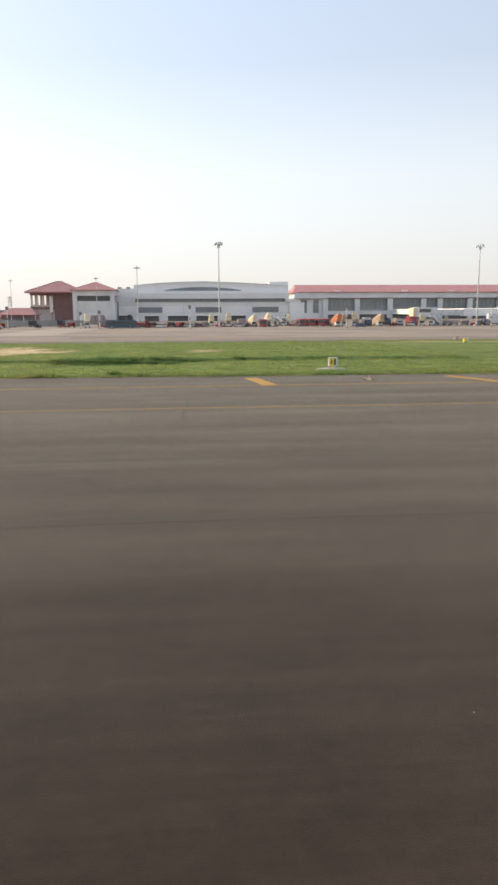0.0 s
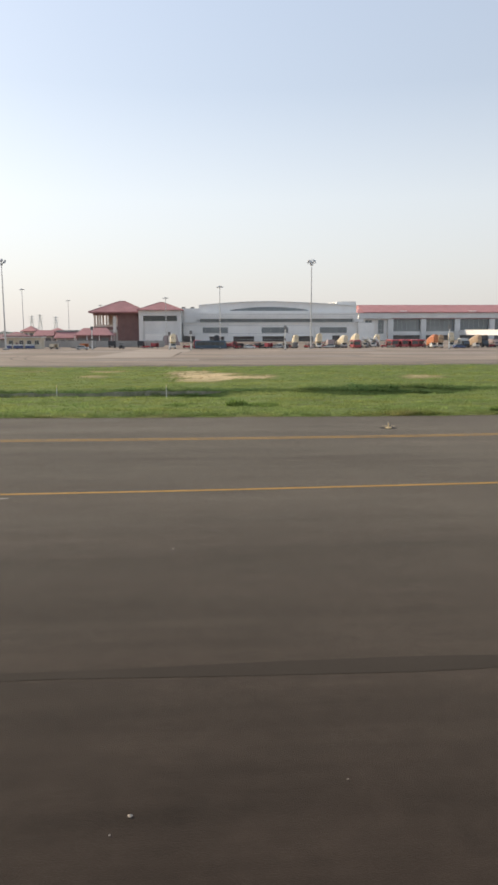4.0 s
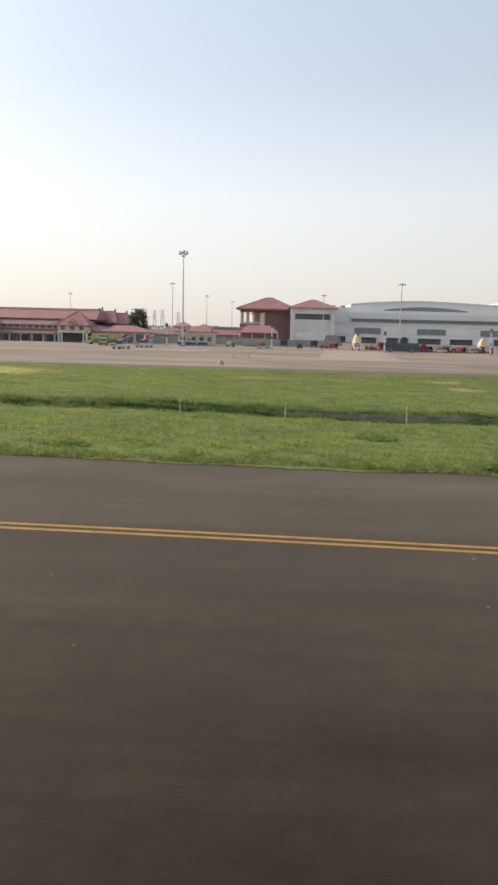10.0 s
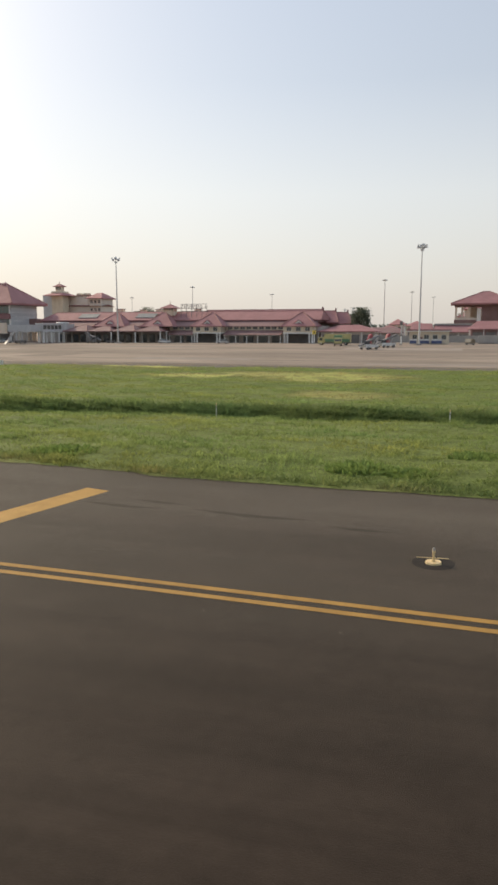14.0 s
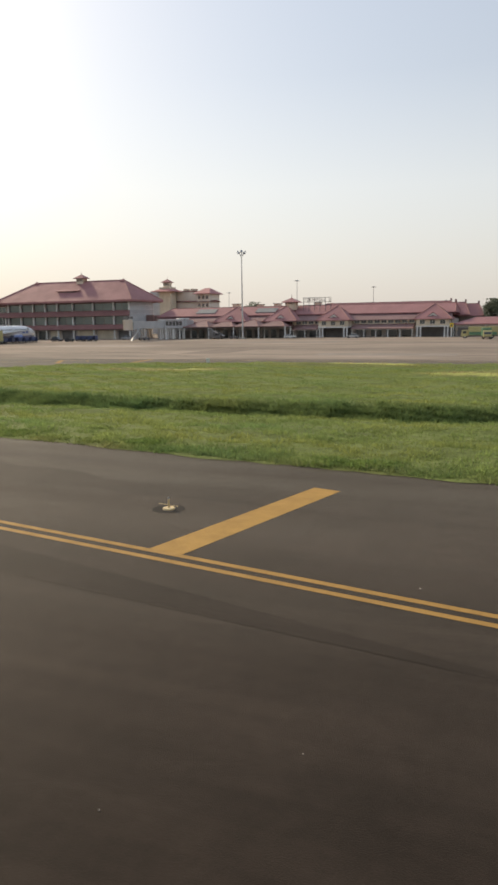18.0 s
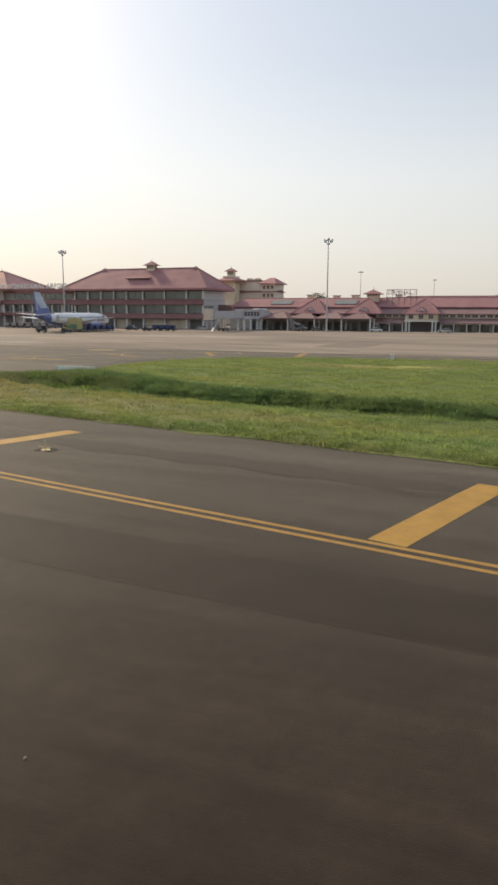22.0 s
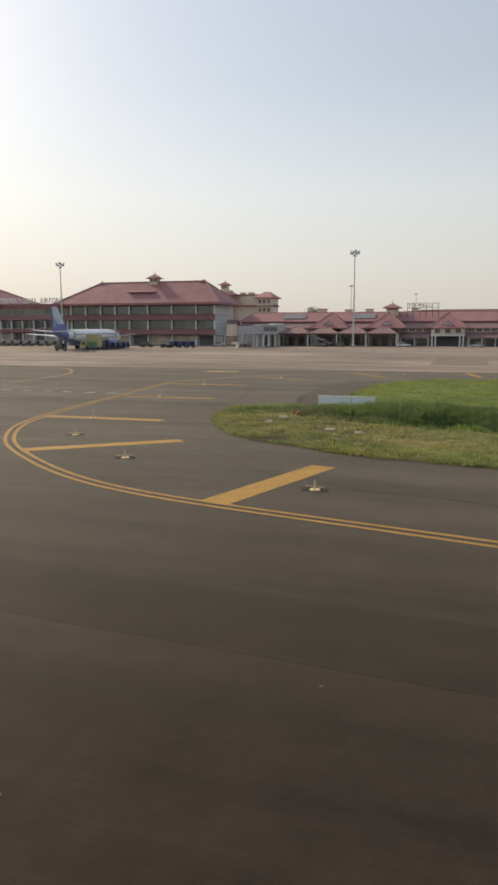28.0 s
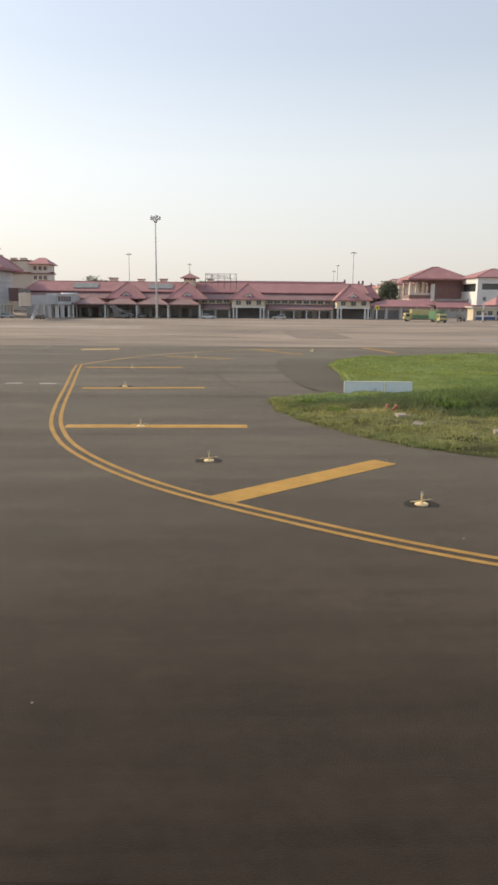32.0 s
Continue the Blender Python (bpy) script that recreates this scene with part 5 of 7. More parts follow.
part("ledge", boxed(136, 236.5, 119.4, 124, 10.2, 10.45), "white", wb)
for a, b in ((146.6, 160.2), (178.8, 193.3), (211, 225.9)):
    window(wb, a, b, 120, 4.7, 7.6, 3, "glass_pale", "skylight", 1, 0.06, 0.1)
# solid plinth whose dark colour stands for shade inside the docks
part("plinth", boxed(136, 240, 121.5, 124, 0, 3.1), "dark", wb, "dark plinth painted as shaded loading dock openings")
for a, b in ((142.2, 150.2), (158.2, 163.2), (174.6, 179.2), (191.2, 195.7), (207.3, 218), (222.4, 229.7)):
    part("dock_pier", boxed(a, b, 120.02, 121.6, 0, 3.1), "panel", wb)
for a, b in ((150.2, 158.2), (163.2, 174.6), (179.2, 191.2), (195.7, 207.3)):
    part("dock_lintel", boxed(a, b, 119.6, 121.5, 2.75, 3.1), "white", wb)
    part("dock_rail", boxed(a, b, 120.3, 120.38, 1.0, 1.1), "steel", wb)
part("box_tower", boxed(221.2, 232.2, 126, 150, 18, 21.8), "panel", wb, "raised white plant box")
part("low_box", boxed(229.5, 235, 119, 124, 10.4, 12.2), "white", wb)
part("low_extension", boxed(232, 240.5, 118, 150, 0, 10.0), "panel", wb)
part("stair_box", boxed(135, 144.5, 124, 150, 0, 18.0), "panel", wb)
for x in (136, 141, 220):
    part("roof_plant", boxed(x - 1, x + 1, 130, 134, 17.9, 19.0 if x < 200 else 21), "grimy", wb)
for i in range(1, 8):
    x = 136 + 96 * i / 8
    part("panel_joint", boxed(x - 0.03, x + 0.03, 119.86, 119.9, 3.2, 10.1), "grey", wb)
for z, a, b in ((4.3, 136, 236), (8.6, 136, 236), (13.2, 144, 232), (14.5, 144, 232)):
    part("panel_joint", boxed(a + 0.2, b - 0.2, 119.80, 119.85, z, z + 0.10), "grey", wb)
shift(wb, 172, 128)

wing2 = thing("white_wing", 124, 112, 0, "white end block with a deep balcony under a red hipped roof", "terminal")
part("wall", boxed(113.4, 135.2, 104.5, 128, 0, 10.0), "white", wing2)
part("upper_wall", boxed(114.5, 135.2, 107.5, 128, 10.0, 14.2), "glass", wing2, "dark recessed glazing")
part("lintel", boxed(113.3, 135.4, 103.4, 128, 13.7, 16.6), "white", wing2)
for x in (114.4, 134.2):
    part("pier", boxed(x - 1.1, x + 1.1, 103.6, 106, 0, 13.7), "white", wing2)
part("balustrade", boxed(115.5, 133.1, 104.4, 104.6, 10.0, 10.9), "white", wing2)
part("roof", hip(B(), 112.2, 136.4, 102, 130, 16.7, 20.9, 123.6, 125.6, 114, 0.3), "roof", wing2)
hipcaps(wing2, 112.2, 136.4, 102, 130, 16.7, 20.9, 123.6, 125.6, 114)
part("shutter_door", boxed(116.5, 131, 104.3, 104.5, 0, 4.4), "panel", wing2)
for i in range(8):
    part("shutter_slat", boxed(116.5, 131, 104.26, 104.31, 0.25 + 0.5 * i, 0.68 + 0.5 * i), "panel", wing2)
shift(wing2, 124, 112)

hall = thing("open_hall", 100, 136, 0, "maroon clad hall with open columned end and red roof", "building")
part("wall", boxed(100, 114.5, 126, 140, 0, 15.9), "maroon", hall)
part("floor_band", boxed(86.8, 100, 125.6, 140, 6.6, 8.2), "maroon", hall)
part("lintel", boxed(86.8, 100, 125.8, 140, 14.6, 15.9), "maroon", hall)
me = column_mesh(6.4, 0.5, "pink", True)
for x in (87.6, 90.6, 94.0):
    for y in (126.6, 139):
        piece("column", me, hall, (x, y, 8.2))
part("pier", boxed(97.6, 99.4, 124.8, 126.2, 5, 13.8), "white", hall)
part("podium", boxed(87, 100, 126.5, 140, 0, 6.6), "inner", hall)
part("inner_wall", boxed(94.5, 98, 135, 139.5, 8.2, 14.6), "cream", hall)
part("rail", boxed(87, 98, 126.0, 126.1, 8.2, 9.3), "pink", hall)
part("roof", hip(B(), 85.0, 116.6, 121, 142, 16.3, 22.3, 100.5, 103.5, 134, 0.7), "roof", hall)
hipcaps(hall, 85.0, 116.6, 121, 142, 16.3, 22.3, 100.5, 103.5, 134, 0.2)
for i in range(6):
    part("cladding_rib", boxed(98.5 + 2.8 * i, 98.7 + 2.8 * i, 125.9, 126, 0, 15.6), "redband", hall)
shift(hall, 100, 136)


def rear_hall(x0, x1, y0, y1, eave, top):
    """A further hall of the row: rendered walls, a red hipped roof with a white gable vent on its west side."""
    cx, cy = (x0 + x1) / 2, (y0 + y1) / 2
    h = thing("rear_hall", cx, cy, 0, "pink rendered hall with a red hipped roof and white gable vent", "building", "row of halls")
    w, d = (x1 - x0) / 2, (y1 - y0) / 2
    part("wall", boxed(-w + 1.5, w - 1.5, -d + 1.5, d - 1.5, 0, eave - 0.3), "pink", h)
    part("roof", hip(B(), -w, w, -d, d, eave, top, -2.0, 2.0, 0, 0.5), "roof_far", h)
    hipcaps(h, -w, w, -d, d, eave, top, -2.0, 2.0, 0, 0.18)
    part("gable_vent", extrude(B(), [(-1.7, eave + 0.5), (1.7, eave + 0.5), (0, eave + 2.3)], "x", -w + 0.4, -w + 4.0), "cream", h, "white gabled vent")
    for y in (-d + 3.5, 0, d - 3.5):
        part("pier", boxed(-w + 1.2, -w + 1.52, y - 0.8, y + 0.8, 0, eave - 0.4), "white", h)
        # opening is a panel on the wall, painted as dark shade
        part("opening", boxed(-w + 1.42, -w + 1.51, y - 3.0, y - 1.0, 1.0, eave - 2.0), "dark", h)


rear_hall(91, 117, 166, 194, 14.6, 20.0)
rear_hall(92, 117, 212, 238, 13.6, 18.8)
rear_hall(88, 113, 266, 292, 11.6, 16.0)

# long terminal further east
rt = thing("east_terminal", 330, 170, 0, "long pale terminal with tall glazing and a red sheet roof", "terminal")
part("wall", boxed(241, 440, 158, 190, 0, 16.2), "panel", rt)
part("fascia", boxed(240.6, 440, 155.4, 158, 13.1, 16.3), "white", rt)
part("red_trim", boxed(240.6, 440, 155.25, 155.6, 12.7, 13.15), "redband", rt)
part("roof", extrude(B(), [(154.6, 16.3), (154.6, 16.75), (172, 21.6), (192, 16.6), (192, 16.2)], "x", 243, 442), "roof_far", rt, "long red sheet roof")
part("roof_end", hip(B(), 239.5, 246, 155, 191, 16.35, 21.4, 244.5, 245.9, 172, 0.2), "roof_far", rt)
P2 = (260.3, 280.5, 301.6, 323.2, 333.8, 353.4, 373.4, 394, 415, 436)
me = column_mesh(12.7, 1.5, "white", True)
for x in P2:
    part("pier", boxed(x - 1.6, x + 1.6, 155.6, 158.3, 0, 12.75), "white", rt)
for a, b in zip(P2, P2[1:]):
    k = max(3, round((b - a - 3.2) / 3))
    window(rt, a + 1.7, b - 1.7, 157.9, 5.3, 12.6, k, "glass_pale", "grey", 1, 0.05)
    part("apron_wall", boxed(a + 1.6, b - 1.6, 156.6, 158, 2.9, 5.2), "white", rt)
    # thin dark sheet that paints the shade below the apron wall
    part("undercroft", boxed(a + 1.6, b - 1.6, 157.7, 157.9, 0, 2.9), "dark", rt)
for a, b in ((244.5, 249.6), (252.4, 257)):
    window(rt, a, b, 157.9, 13.7, 14.9, 3, "glass_pale", "white")
    window(rt, a + 0.6, b - 0.6, 157.9, 4, 12, 2, "glass_pale", "white", 3)
part("corner_block", boxed(241, 260.5, 155, 158.0, 12.9, 16.0), "white", rt)
for x in (268, 311, 342):
    part("roof_vent", boxed(x - 2, x + 2, 156, 160, 16.4, 17.6), "panel", rt)
shift(rt, 330, 170)


# low red-roofed sheds, gatehouse and walls between the two terminals
def shed(x0, x1, y0, y1, eave, top, wall_mat, label, roof="roof", inset=99.0):
    cx, cy = (x0 + x1) / 2, (y0 + y1) / 2
    s = thing("shed", cx, cy, 0, label, "shed", "low red-roofed sheds")
    part("wall", boxed(x0 + 1 - cx, x1 - 1 - cx, y0 + 1.2 - cy, y1 - 1 - cy, 0, eave - 0.2), wall_mat, s)
    k = min((x1 - x0) / 2 - 0.1, (y1 - y0) / 2, inset)
    part("roof", hip(B(), x0 - cx, x1 - cx, y0 - cy, y1 - cy, eave, top, -(x1 - x0) / 2 + k, (x1 - x0) / 2 - k, 0, 0.3), roof, s)
    me = column_mesh(eave - 0.25, 0.16, "white")
    n = max(2, round((x1 - x0) / 5))
    for i in range(n + 1):
        piece("column", me, s, (x0 + 0.4 + (x1 - x0 - 0.8) * i / n - cx, y0 + 0.4 - cy, 0))
    for i in range(n):
        a = x0 + 1 + (x1 - x0 - 2) * i / n - cx
        # closed wall; each opening is only a sheet coloured like shade
        part("opening", boxed(a + 0.6, a + (x1 - x0 - 2) / n - 0.6, y0 + 1.1 - cy, y0 + 1.2 - cy, 0.1, eave - 1.2), "dark", s)
    return s


shed(40.8, 62, 2, 16, 4.2, 6.4, "inner", "open-fronted shed under a red hipped roof beside the terminal")
shed(49.0, 66.5, 54, 68, 3.2, 5.4, "inner", "low shed with a faded red roof", "roof_dark", 2.5)
shed(55.4, 66.0, 58.5, 68, 4.4, 6.3, "maroon", "small pavilion with a red hipped roof")
shed(69.5, 79.0, 56, 68, 4.6, 7.0, "pink", "two-level house with a red roof", "roof", 0.8)
long_shed = shed(79.2, 94.2, 54, 68, 3.6, 6.6, "inner", "long shed with a red roof and pale ridge", "roof", 0.3)
part("ridge_band", boxed(-7.4, 7.4, -1.4, 1.4, 6.2, 6.95), "wall", long_shed)
shed(92.5, 108.4, 27, 41, 4.9, 7.8, "maroon", "shed with a red hipped roof and openings painted as dark shade", "roof", 3.2)
shed(58.8, 66.2, 78, 92, 6.0, 8.4, "pink", "house with a red roof behind the trees", "roof_far")
shed(63.5, 74.5, 112, 124, 5.3, 7.7, "pink", "gabled house with a red roof far behind", "roof_far")

gate = thing("gatehouse", 79.6, -2, 0, "cream single-storey gatehouse with a red-edged flat roof", "gatehouse")
part("wall", boxed(-6.4, 6.4, -2.6, 3, 0, 4.1), "cream", gate)
part("roof", boxed(-7.2, 7.2, -3.8, 3.6, 4.1, 4.42), "white", gate)
part("roof_edge", boxed(-7.25, 7.25, -3.85, 3.65, 4.42, 4.85), "redband", gate)
for x in (-4.6, -0.8, 2.0, 4.8):
    window(gate, x - 0.7, x + 0.7, -2.6, 1.6, 3.0, 2)
part("door", boxed(-2.9, -2.0, -2.68, -2.58, 0, 2.3), "maroon", gate)
for x, w in ((-5.0, 2.2), (-1.6, 3.6), (2.6, 3.4)):
    b = thing("barrier_board", 79.6 + x, -6.4, 0, "blue and white barrier board standing before the gatehouse", "barrier", "barrier boards")
    part("board", boxed(-w / 2, w / 2, -0.06, 0.06, 0.25, 1.7), "paint_blue", b)
    part("band", boxed(-w / 2, w / 2, -0.08, -0.061, 1.2, 1.7), "paint_white", b)
    for s in (-0.8, 0.8):
        part("leg", boxed(s * w / 2 - 0.05, s * w / 2 + 0.05, -0.25, 0.25, 0, 0.25), "grimy", b)

cw = thing("compound_wall", 92, 22, 0, "grey rendered compound wall with pilasters", "wall", kind="structure")
for i in range(22):
    x = -41 + 3.6 * i
    part("wall_panel", boxed(x, x + 3.5, -0.1, 0.1, 0, 2.5), "wall", cw)
    part("pilaster", boxed(x - 0.15, x + 0.15, -0.22, 0.22, 0, 2.75), "wall", cw)


# ---------------------------------------------------------------- masts
def high_mast(x, y, h, label="tall grey floodlight mast on the apron", heads=8, r=0.32):
    h -= lay(y)
    m = thing("floodlight_mast", x, y, 0, label, "floodlight mast", "apron floodlight masts")
    part("pole", rod(B(), (0, 0, 0), (0, 0, h - 0.6), r, r * 0.42, 12), "steel", m)
    part("base", boxed(-0.9, 0.9, -0.9, 0.9, 0, 0.5), "wall", m)
    bm = B()
    rod(bm, (0, 0, h - 1.9), (0, 0, h - 1.6), 0.55, n=14)
    part("head_ring", bm, "steel", m)
    part("finial", rod(B(), (0, 0, h - 0.7), (0, 0, h + 0.3), 0.14, 0.08, 10), "steel", m)
    for i in range(heads):
        a = 2 * math.pi * (i + 0.5) / heads
        part("arm", rod(B(), (0, 0, h - 1.75), (1.25 * math.cos(a), 1.25 * math.sin(a), h - 0.5 - 0.5 * (i % 2)), 0.06, n=6), "steel", m)
    hd = B()
    box(hd, -0.33, 0.33, -0.14, 0.14, -0.28, 0.28)
    box(hd, -0.37, 0.37, -0.18, -0.13, -0.32, 0.32)
    hm = bpy.data.meshes.new("floodlight")
    hd.to_mesh(hm)
    hd.free()
    hm.materials.append(M["lampglass"])
    for i in range(heads):
        a = 2 * math.pi * (i + 0.5) / heads
        o = piece("floodlight", hm, m, (1.3 * math.cos(a), 1.3 * math.sin(a), h - 0.35 - 0.55 * (i % 2)))
        o.rotation_euler = (radians(-28), 0, a + math.pi / 2)
    return m


high_mast(184.3, -19.2, 30.3)
high_mast(77.2, -20.6, 29.9)
high_mast(-28.0, -15.8, 29.2)
high_mast(-132.0, -17.3, 28.2)
high_mast(284.5, -19.0, 30.0)


def street_mast(x, y, h, label="slender distant lighting mast with a flat lamp ring"):
    h -= lay(y) if y < 65 else 0
    m = thing("lighting_mast", x, y, 0, label, "lighting mast", "distant lighting masts")
    part("pole", rod(B(), (0, 0, 0), (0, 0, h), 0.24, 0.12, 10), "steel", m)
    bm = B()
    rod(bm, (0, 0, h - 0.25), (0, 0, h + 0.1), 1.0, 1.0, 12)
    rod(bm, (0, 0, h + 0.1), (0, 0, h + 0.5), 0.2, 0.1, 8)
    part("lamp_ring", bm, "steel", m)
    lm = None
    for i in range(6):
        a = math.pi * i / 3 + 0.3
        if lm is None:
            lm = part("lamp", boxed(-0.35, 0.35, -0.2, 0.2, -0.15, 0.1), "lampglass", m, loc=(1.1 * math.cos(a), 1.1 * math.sin(a), h - 0.2)).data
        else:
            piece("lamp", lm, m, (1.1 * math.cos(a), 1.1 * math.sin(a), h - 0.2), math.degrees(a))


for x, y, h in ((152.6, 9.5, 22.8), (54.2, 105, 27.1), (61.8, 194, 25.3), (-25.2, 198, 25.2), (-52.2, 126.5, 26.5), (-117.1, 187.6, 23.8), (128.3, 82, 21.8), (72, 270, 25.0)):
    street_mast(x, y, h)


def marker_post(x, y, h=8.0):
    """A stand marker: white pole with a grey box at its head."""
    m = thing("stand_marker", x, y, 0, "white stand marker pole with a small box at its top", "marker pole", "stand markers")
    part("pole", rod(B(), (0, 0, 0), (0, 0, h), 0.22, 0.18, 8), "paint_white", m)
    part("band", rod(B(), (0, 0, h * 0.45), (0, 0, h * 0.55), 0.25, n=8), "grimy", m)
    part("board", boxed(-0.45, 0.45, -0.2, 0.2, h, h + 1.2), "grimy", m)
    part("foot", boxed(-0.5, 0.5, -0.5, 0.5, 0, 0.25), "wall", m)


for x, y, h in ((141.5, -34, 5.2), (173, -36, 6.8), (228.5, -38, 6.8), (282, -38, 6.8), (71.5, -18, 6.2), (106.5, -18, 6.8), (134, -26, 4.8)):
    marker_post(x, y, h)

st = thing("stand_sign", 41.3, -6.1, 0, "yellow stand number board on a pale post beside the arcade", "sign")
part("post", rod(B(), (0, 0, 0), (0, 0, 3.9), 0.22, 0.2, 10), "white", st)
part("board", boxed(-0.6, 0.6, -0.32, -0.2, 3.2, 4.5), "sign_yellow", st)
part("legend_bar", boxed(-0.2, 0.2, -0.34, -0.32, 3.5, 4.2), "paint_dark", st)
part("foot", boxed(-0.45, 0.45, -0.45, 0.45, 0, 0.3), "wall", st)

# transmission towers, faint behind the sheds
def pylon(x, y, h):
    p = thing("lattice_pylon", x, y, 0, "grey lattice power pylon far behind the airport", "pylon", "far pylons")
    bm = B()
    w = h * 0.11
    for sx, sy in ((-1, -1), (1, -1), (1, 1), (-1, 1)):
        rod(bm, (sx * w, sy * w, 0), (sx * w * 0.12, sy * w * 0.12, h), 0.16, n=5)
    part("leg", bm, "steel", p)
    bm = B()
    for i in range(8):
        z0, z1 = h * i / 8, h * (i + 1) / 8
        a, b = w * (1 - 0.88 * i / 8), w * (1 - 0.88 * (i + 1) / 8)
        rod(bm, (-a, -a, z0), (b, -b, z1), 0.1, n=4)
        rod(bm, (a, -a, z0), (-b, -b, z1), 0.1, n=4)
    part("brace", bm, "steel", p)
    bm = B()
    for k in (0.72, 0.84, 0.95):
        rod(bm, (-h * 0.14, 0, h * k), (h * 0.14, 0, h * k), 0.16, n=5)
    part("cross_arm", bm, "steel", p)


for x, y, h in ((-11.7, 420, 21), (-4.9, 424, 22), (10.9, 418, 20)):
    pylon(x, y, h)


# ---------------------------------------------------------------- vehicles
def wheel_mesh(r, w):
    bm = B()
    rod(bm, (-w / 2, 0, 0), (w / 2, 0, 0), r, n=14)
    me = bpy.data.meshes.new("wheel")
    bm.to_mesh(me)
    bm.free()
    me.materials.append(M["black"])
    return me


WHEEL = {r: wheel_mesh(r, 0.28) for r in (0.3, 0.38, 0.5)}
HUB = {}
for r in (0.3, 0.38, 0.5):
    bm = rod(B(), (-0.16, 0, 0), (0.16, 0, 0), r * 0.5, n=10)
    HUB[r] = bpy.data.meshes.new("hub")
    bm.to_mesh(HUB[r])
    bm.free()
    HUB[r].materials.append(M["steel"])


def wheels(v, xs, half, r):
    for y in xs:
        for s in (-1, 1):
            w = piece("wheel", WHEEL[r], v, (y, s * half, r), 90)
            piece("hub", HUB[r], w)


def bus(x, y, rz=0, material="paint_red", label="low red apron bus with dark windows", group="apron buses", length=11.0):
    v = thing("apron_bus", x, y, 0, label, "bus", group, rz=rz)
    L = length / 2
    part("body", extrude(B(), [(-L, 0.35), (L, 0.35), (L + 0.05, 1.2), (L - 0.2, 2.7), (L - 0.5, 2.95), (-L + 0.3, 2.95), (-L, 2.7)], "y", -1.3, 1.3), material, v)
    for s in (-1, 1):
        for i in range(6):
            a = -L + 0.6 + (length - 1.2) * i / 6
            part("window", boxed(a, a + (length - 1.2) / 6 - 0.12, s * 1.3 - 0.02, s * 1.3 + 0.02, 1.35, 2.45), "glass", v)
    for s in (-1, 1):
        part("windscreen", boxed(s * L - 0.03, s * L + 0.03, -1.1, 1.1, 1.25, 2.5), "glass", v)
    part("bumper", boxed(L - 0.05, L + 0.15, -1.25, 1.25, 0.3, 0.6), "paint_dark", v)
    wheels(v, (-L + 2.2, L - 2.2), 1.15, 0.5)
    return v


def truck(x, y, rz, cab, cargo, label, length=8.0, height=3.2, band=None, group="service trucks"):
    v = thing("truck", x, y, 0, label, "truck", group, rz=rz)
    L = length / 2
    part("chassis", boxed(-L, L, -0.9, 0.9, 0.55, 0.85), "grimy", v)
    part("cab", extrude(B(), [(L - 1.9, 0.6), (L, 0.6), (L + 0.05, 1.4), (L - 0.25, 2.45), (L - 1.9, 2.5)], "y", -1.15, 1.15), cab, v)
    part("windscreen", extrude(B(), [(L + 0.06, 1.45), (L - 0.22, 2.3), (L - 0.3, 2.3), (L, 1.45)], "y", -1.0, 1.0), "glass", v)
    for s in (-1, 1):
        part("side_window", boxed(L - 1.5, L - 0.5, s * 1.15 - 0.02, s * 1.15 + 0.02, 1.45, 2.2), "glass", v)
    body = part("cargo_box", boxed(-L, L - 2.05, -1.25, 1.25, 0.9, height), cargo, v)
    if band:
        part("side_panel", boxed(-L + 0.2, L - 2.3, -1.27, -1.25, 1.0, height * 0.55), band, body)
        part("side_panel", boxed(-L + 0.2, L - 2.3, 1.25, 1.27, 1.0, height * 0.55), band, body)
    for k in range(5):
        a = -L + (length - 2.05) * (k + 0.5) / 5
        part("rib", boxed(a - 0.04, a + 0.04, -1.30, -1.27, 0.9, height), cargo, body)
    part("bumper", boxed(L, L + 0.15, -1.1, 1.1, 0.5, 0.75), "paint_dark", v)
    wheels(v, (-L + 1.5, L - 1.1), 1.0, 0.5)
    return v


def car(x, y, rz=0, material="paint_white", label="pale saloon car parked on the apron", tall=1.45):
    v = thing("car", x, y, 0, label, "car", "parked cars", rz=rz)
    part("body", extrude(B(), [(-2.1, 0.3), (2.1, 0.3), (2.15, 0.75), (1.2, 0.9), (-2.05, 0.95)], "y", -0.82, 0.82), material, v)
    part("cabin", loft(B(), [[(-1.7, -0.78, 0.92), (1.15, -0.78, 0.9), (1.15, 0.78, 0.9), (-1.7, 0.78, 0.92)],
                             [(-1.3, -0.65, tall), (0.3, -0.65, tall), (0.3, 0.65, tall), (-1.3, 0.65, tall)]]), "glass", v)
    part("roof", boxed(-1.25, 0.25, -0.66, 0.66, tall - 0.02, tall + 0.04), material, v)
    for s in (-0.6, 0.6):
        part("headlight", boxed(2.1, 2.17, s - 0.15, s + 0.15, 0.55, 0.7), "lampglass", v)
    wheels(v, (-1.35, 1.35), 0.75, 0.3)


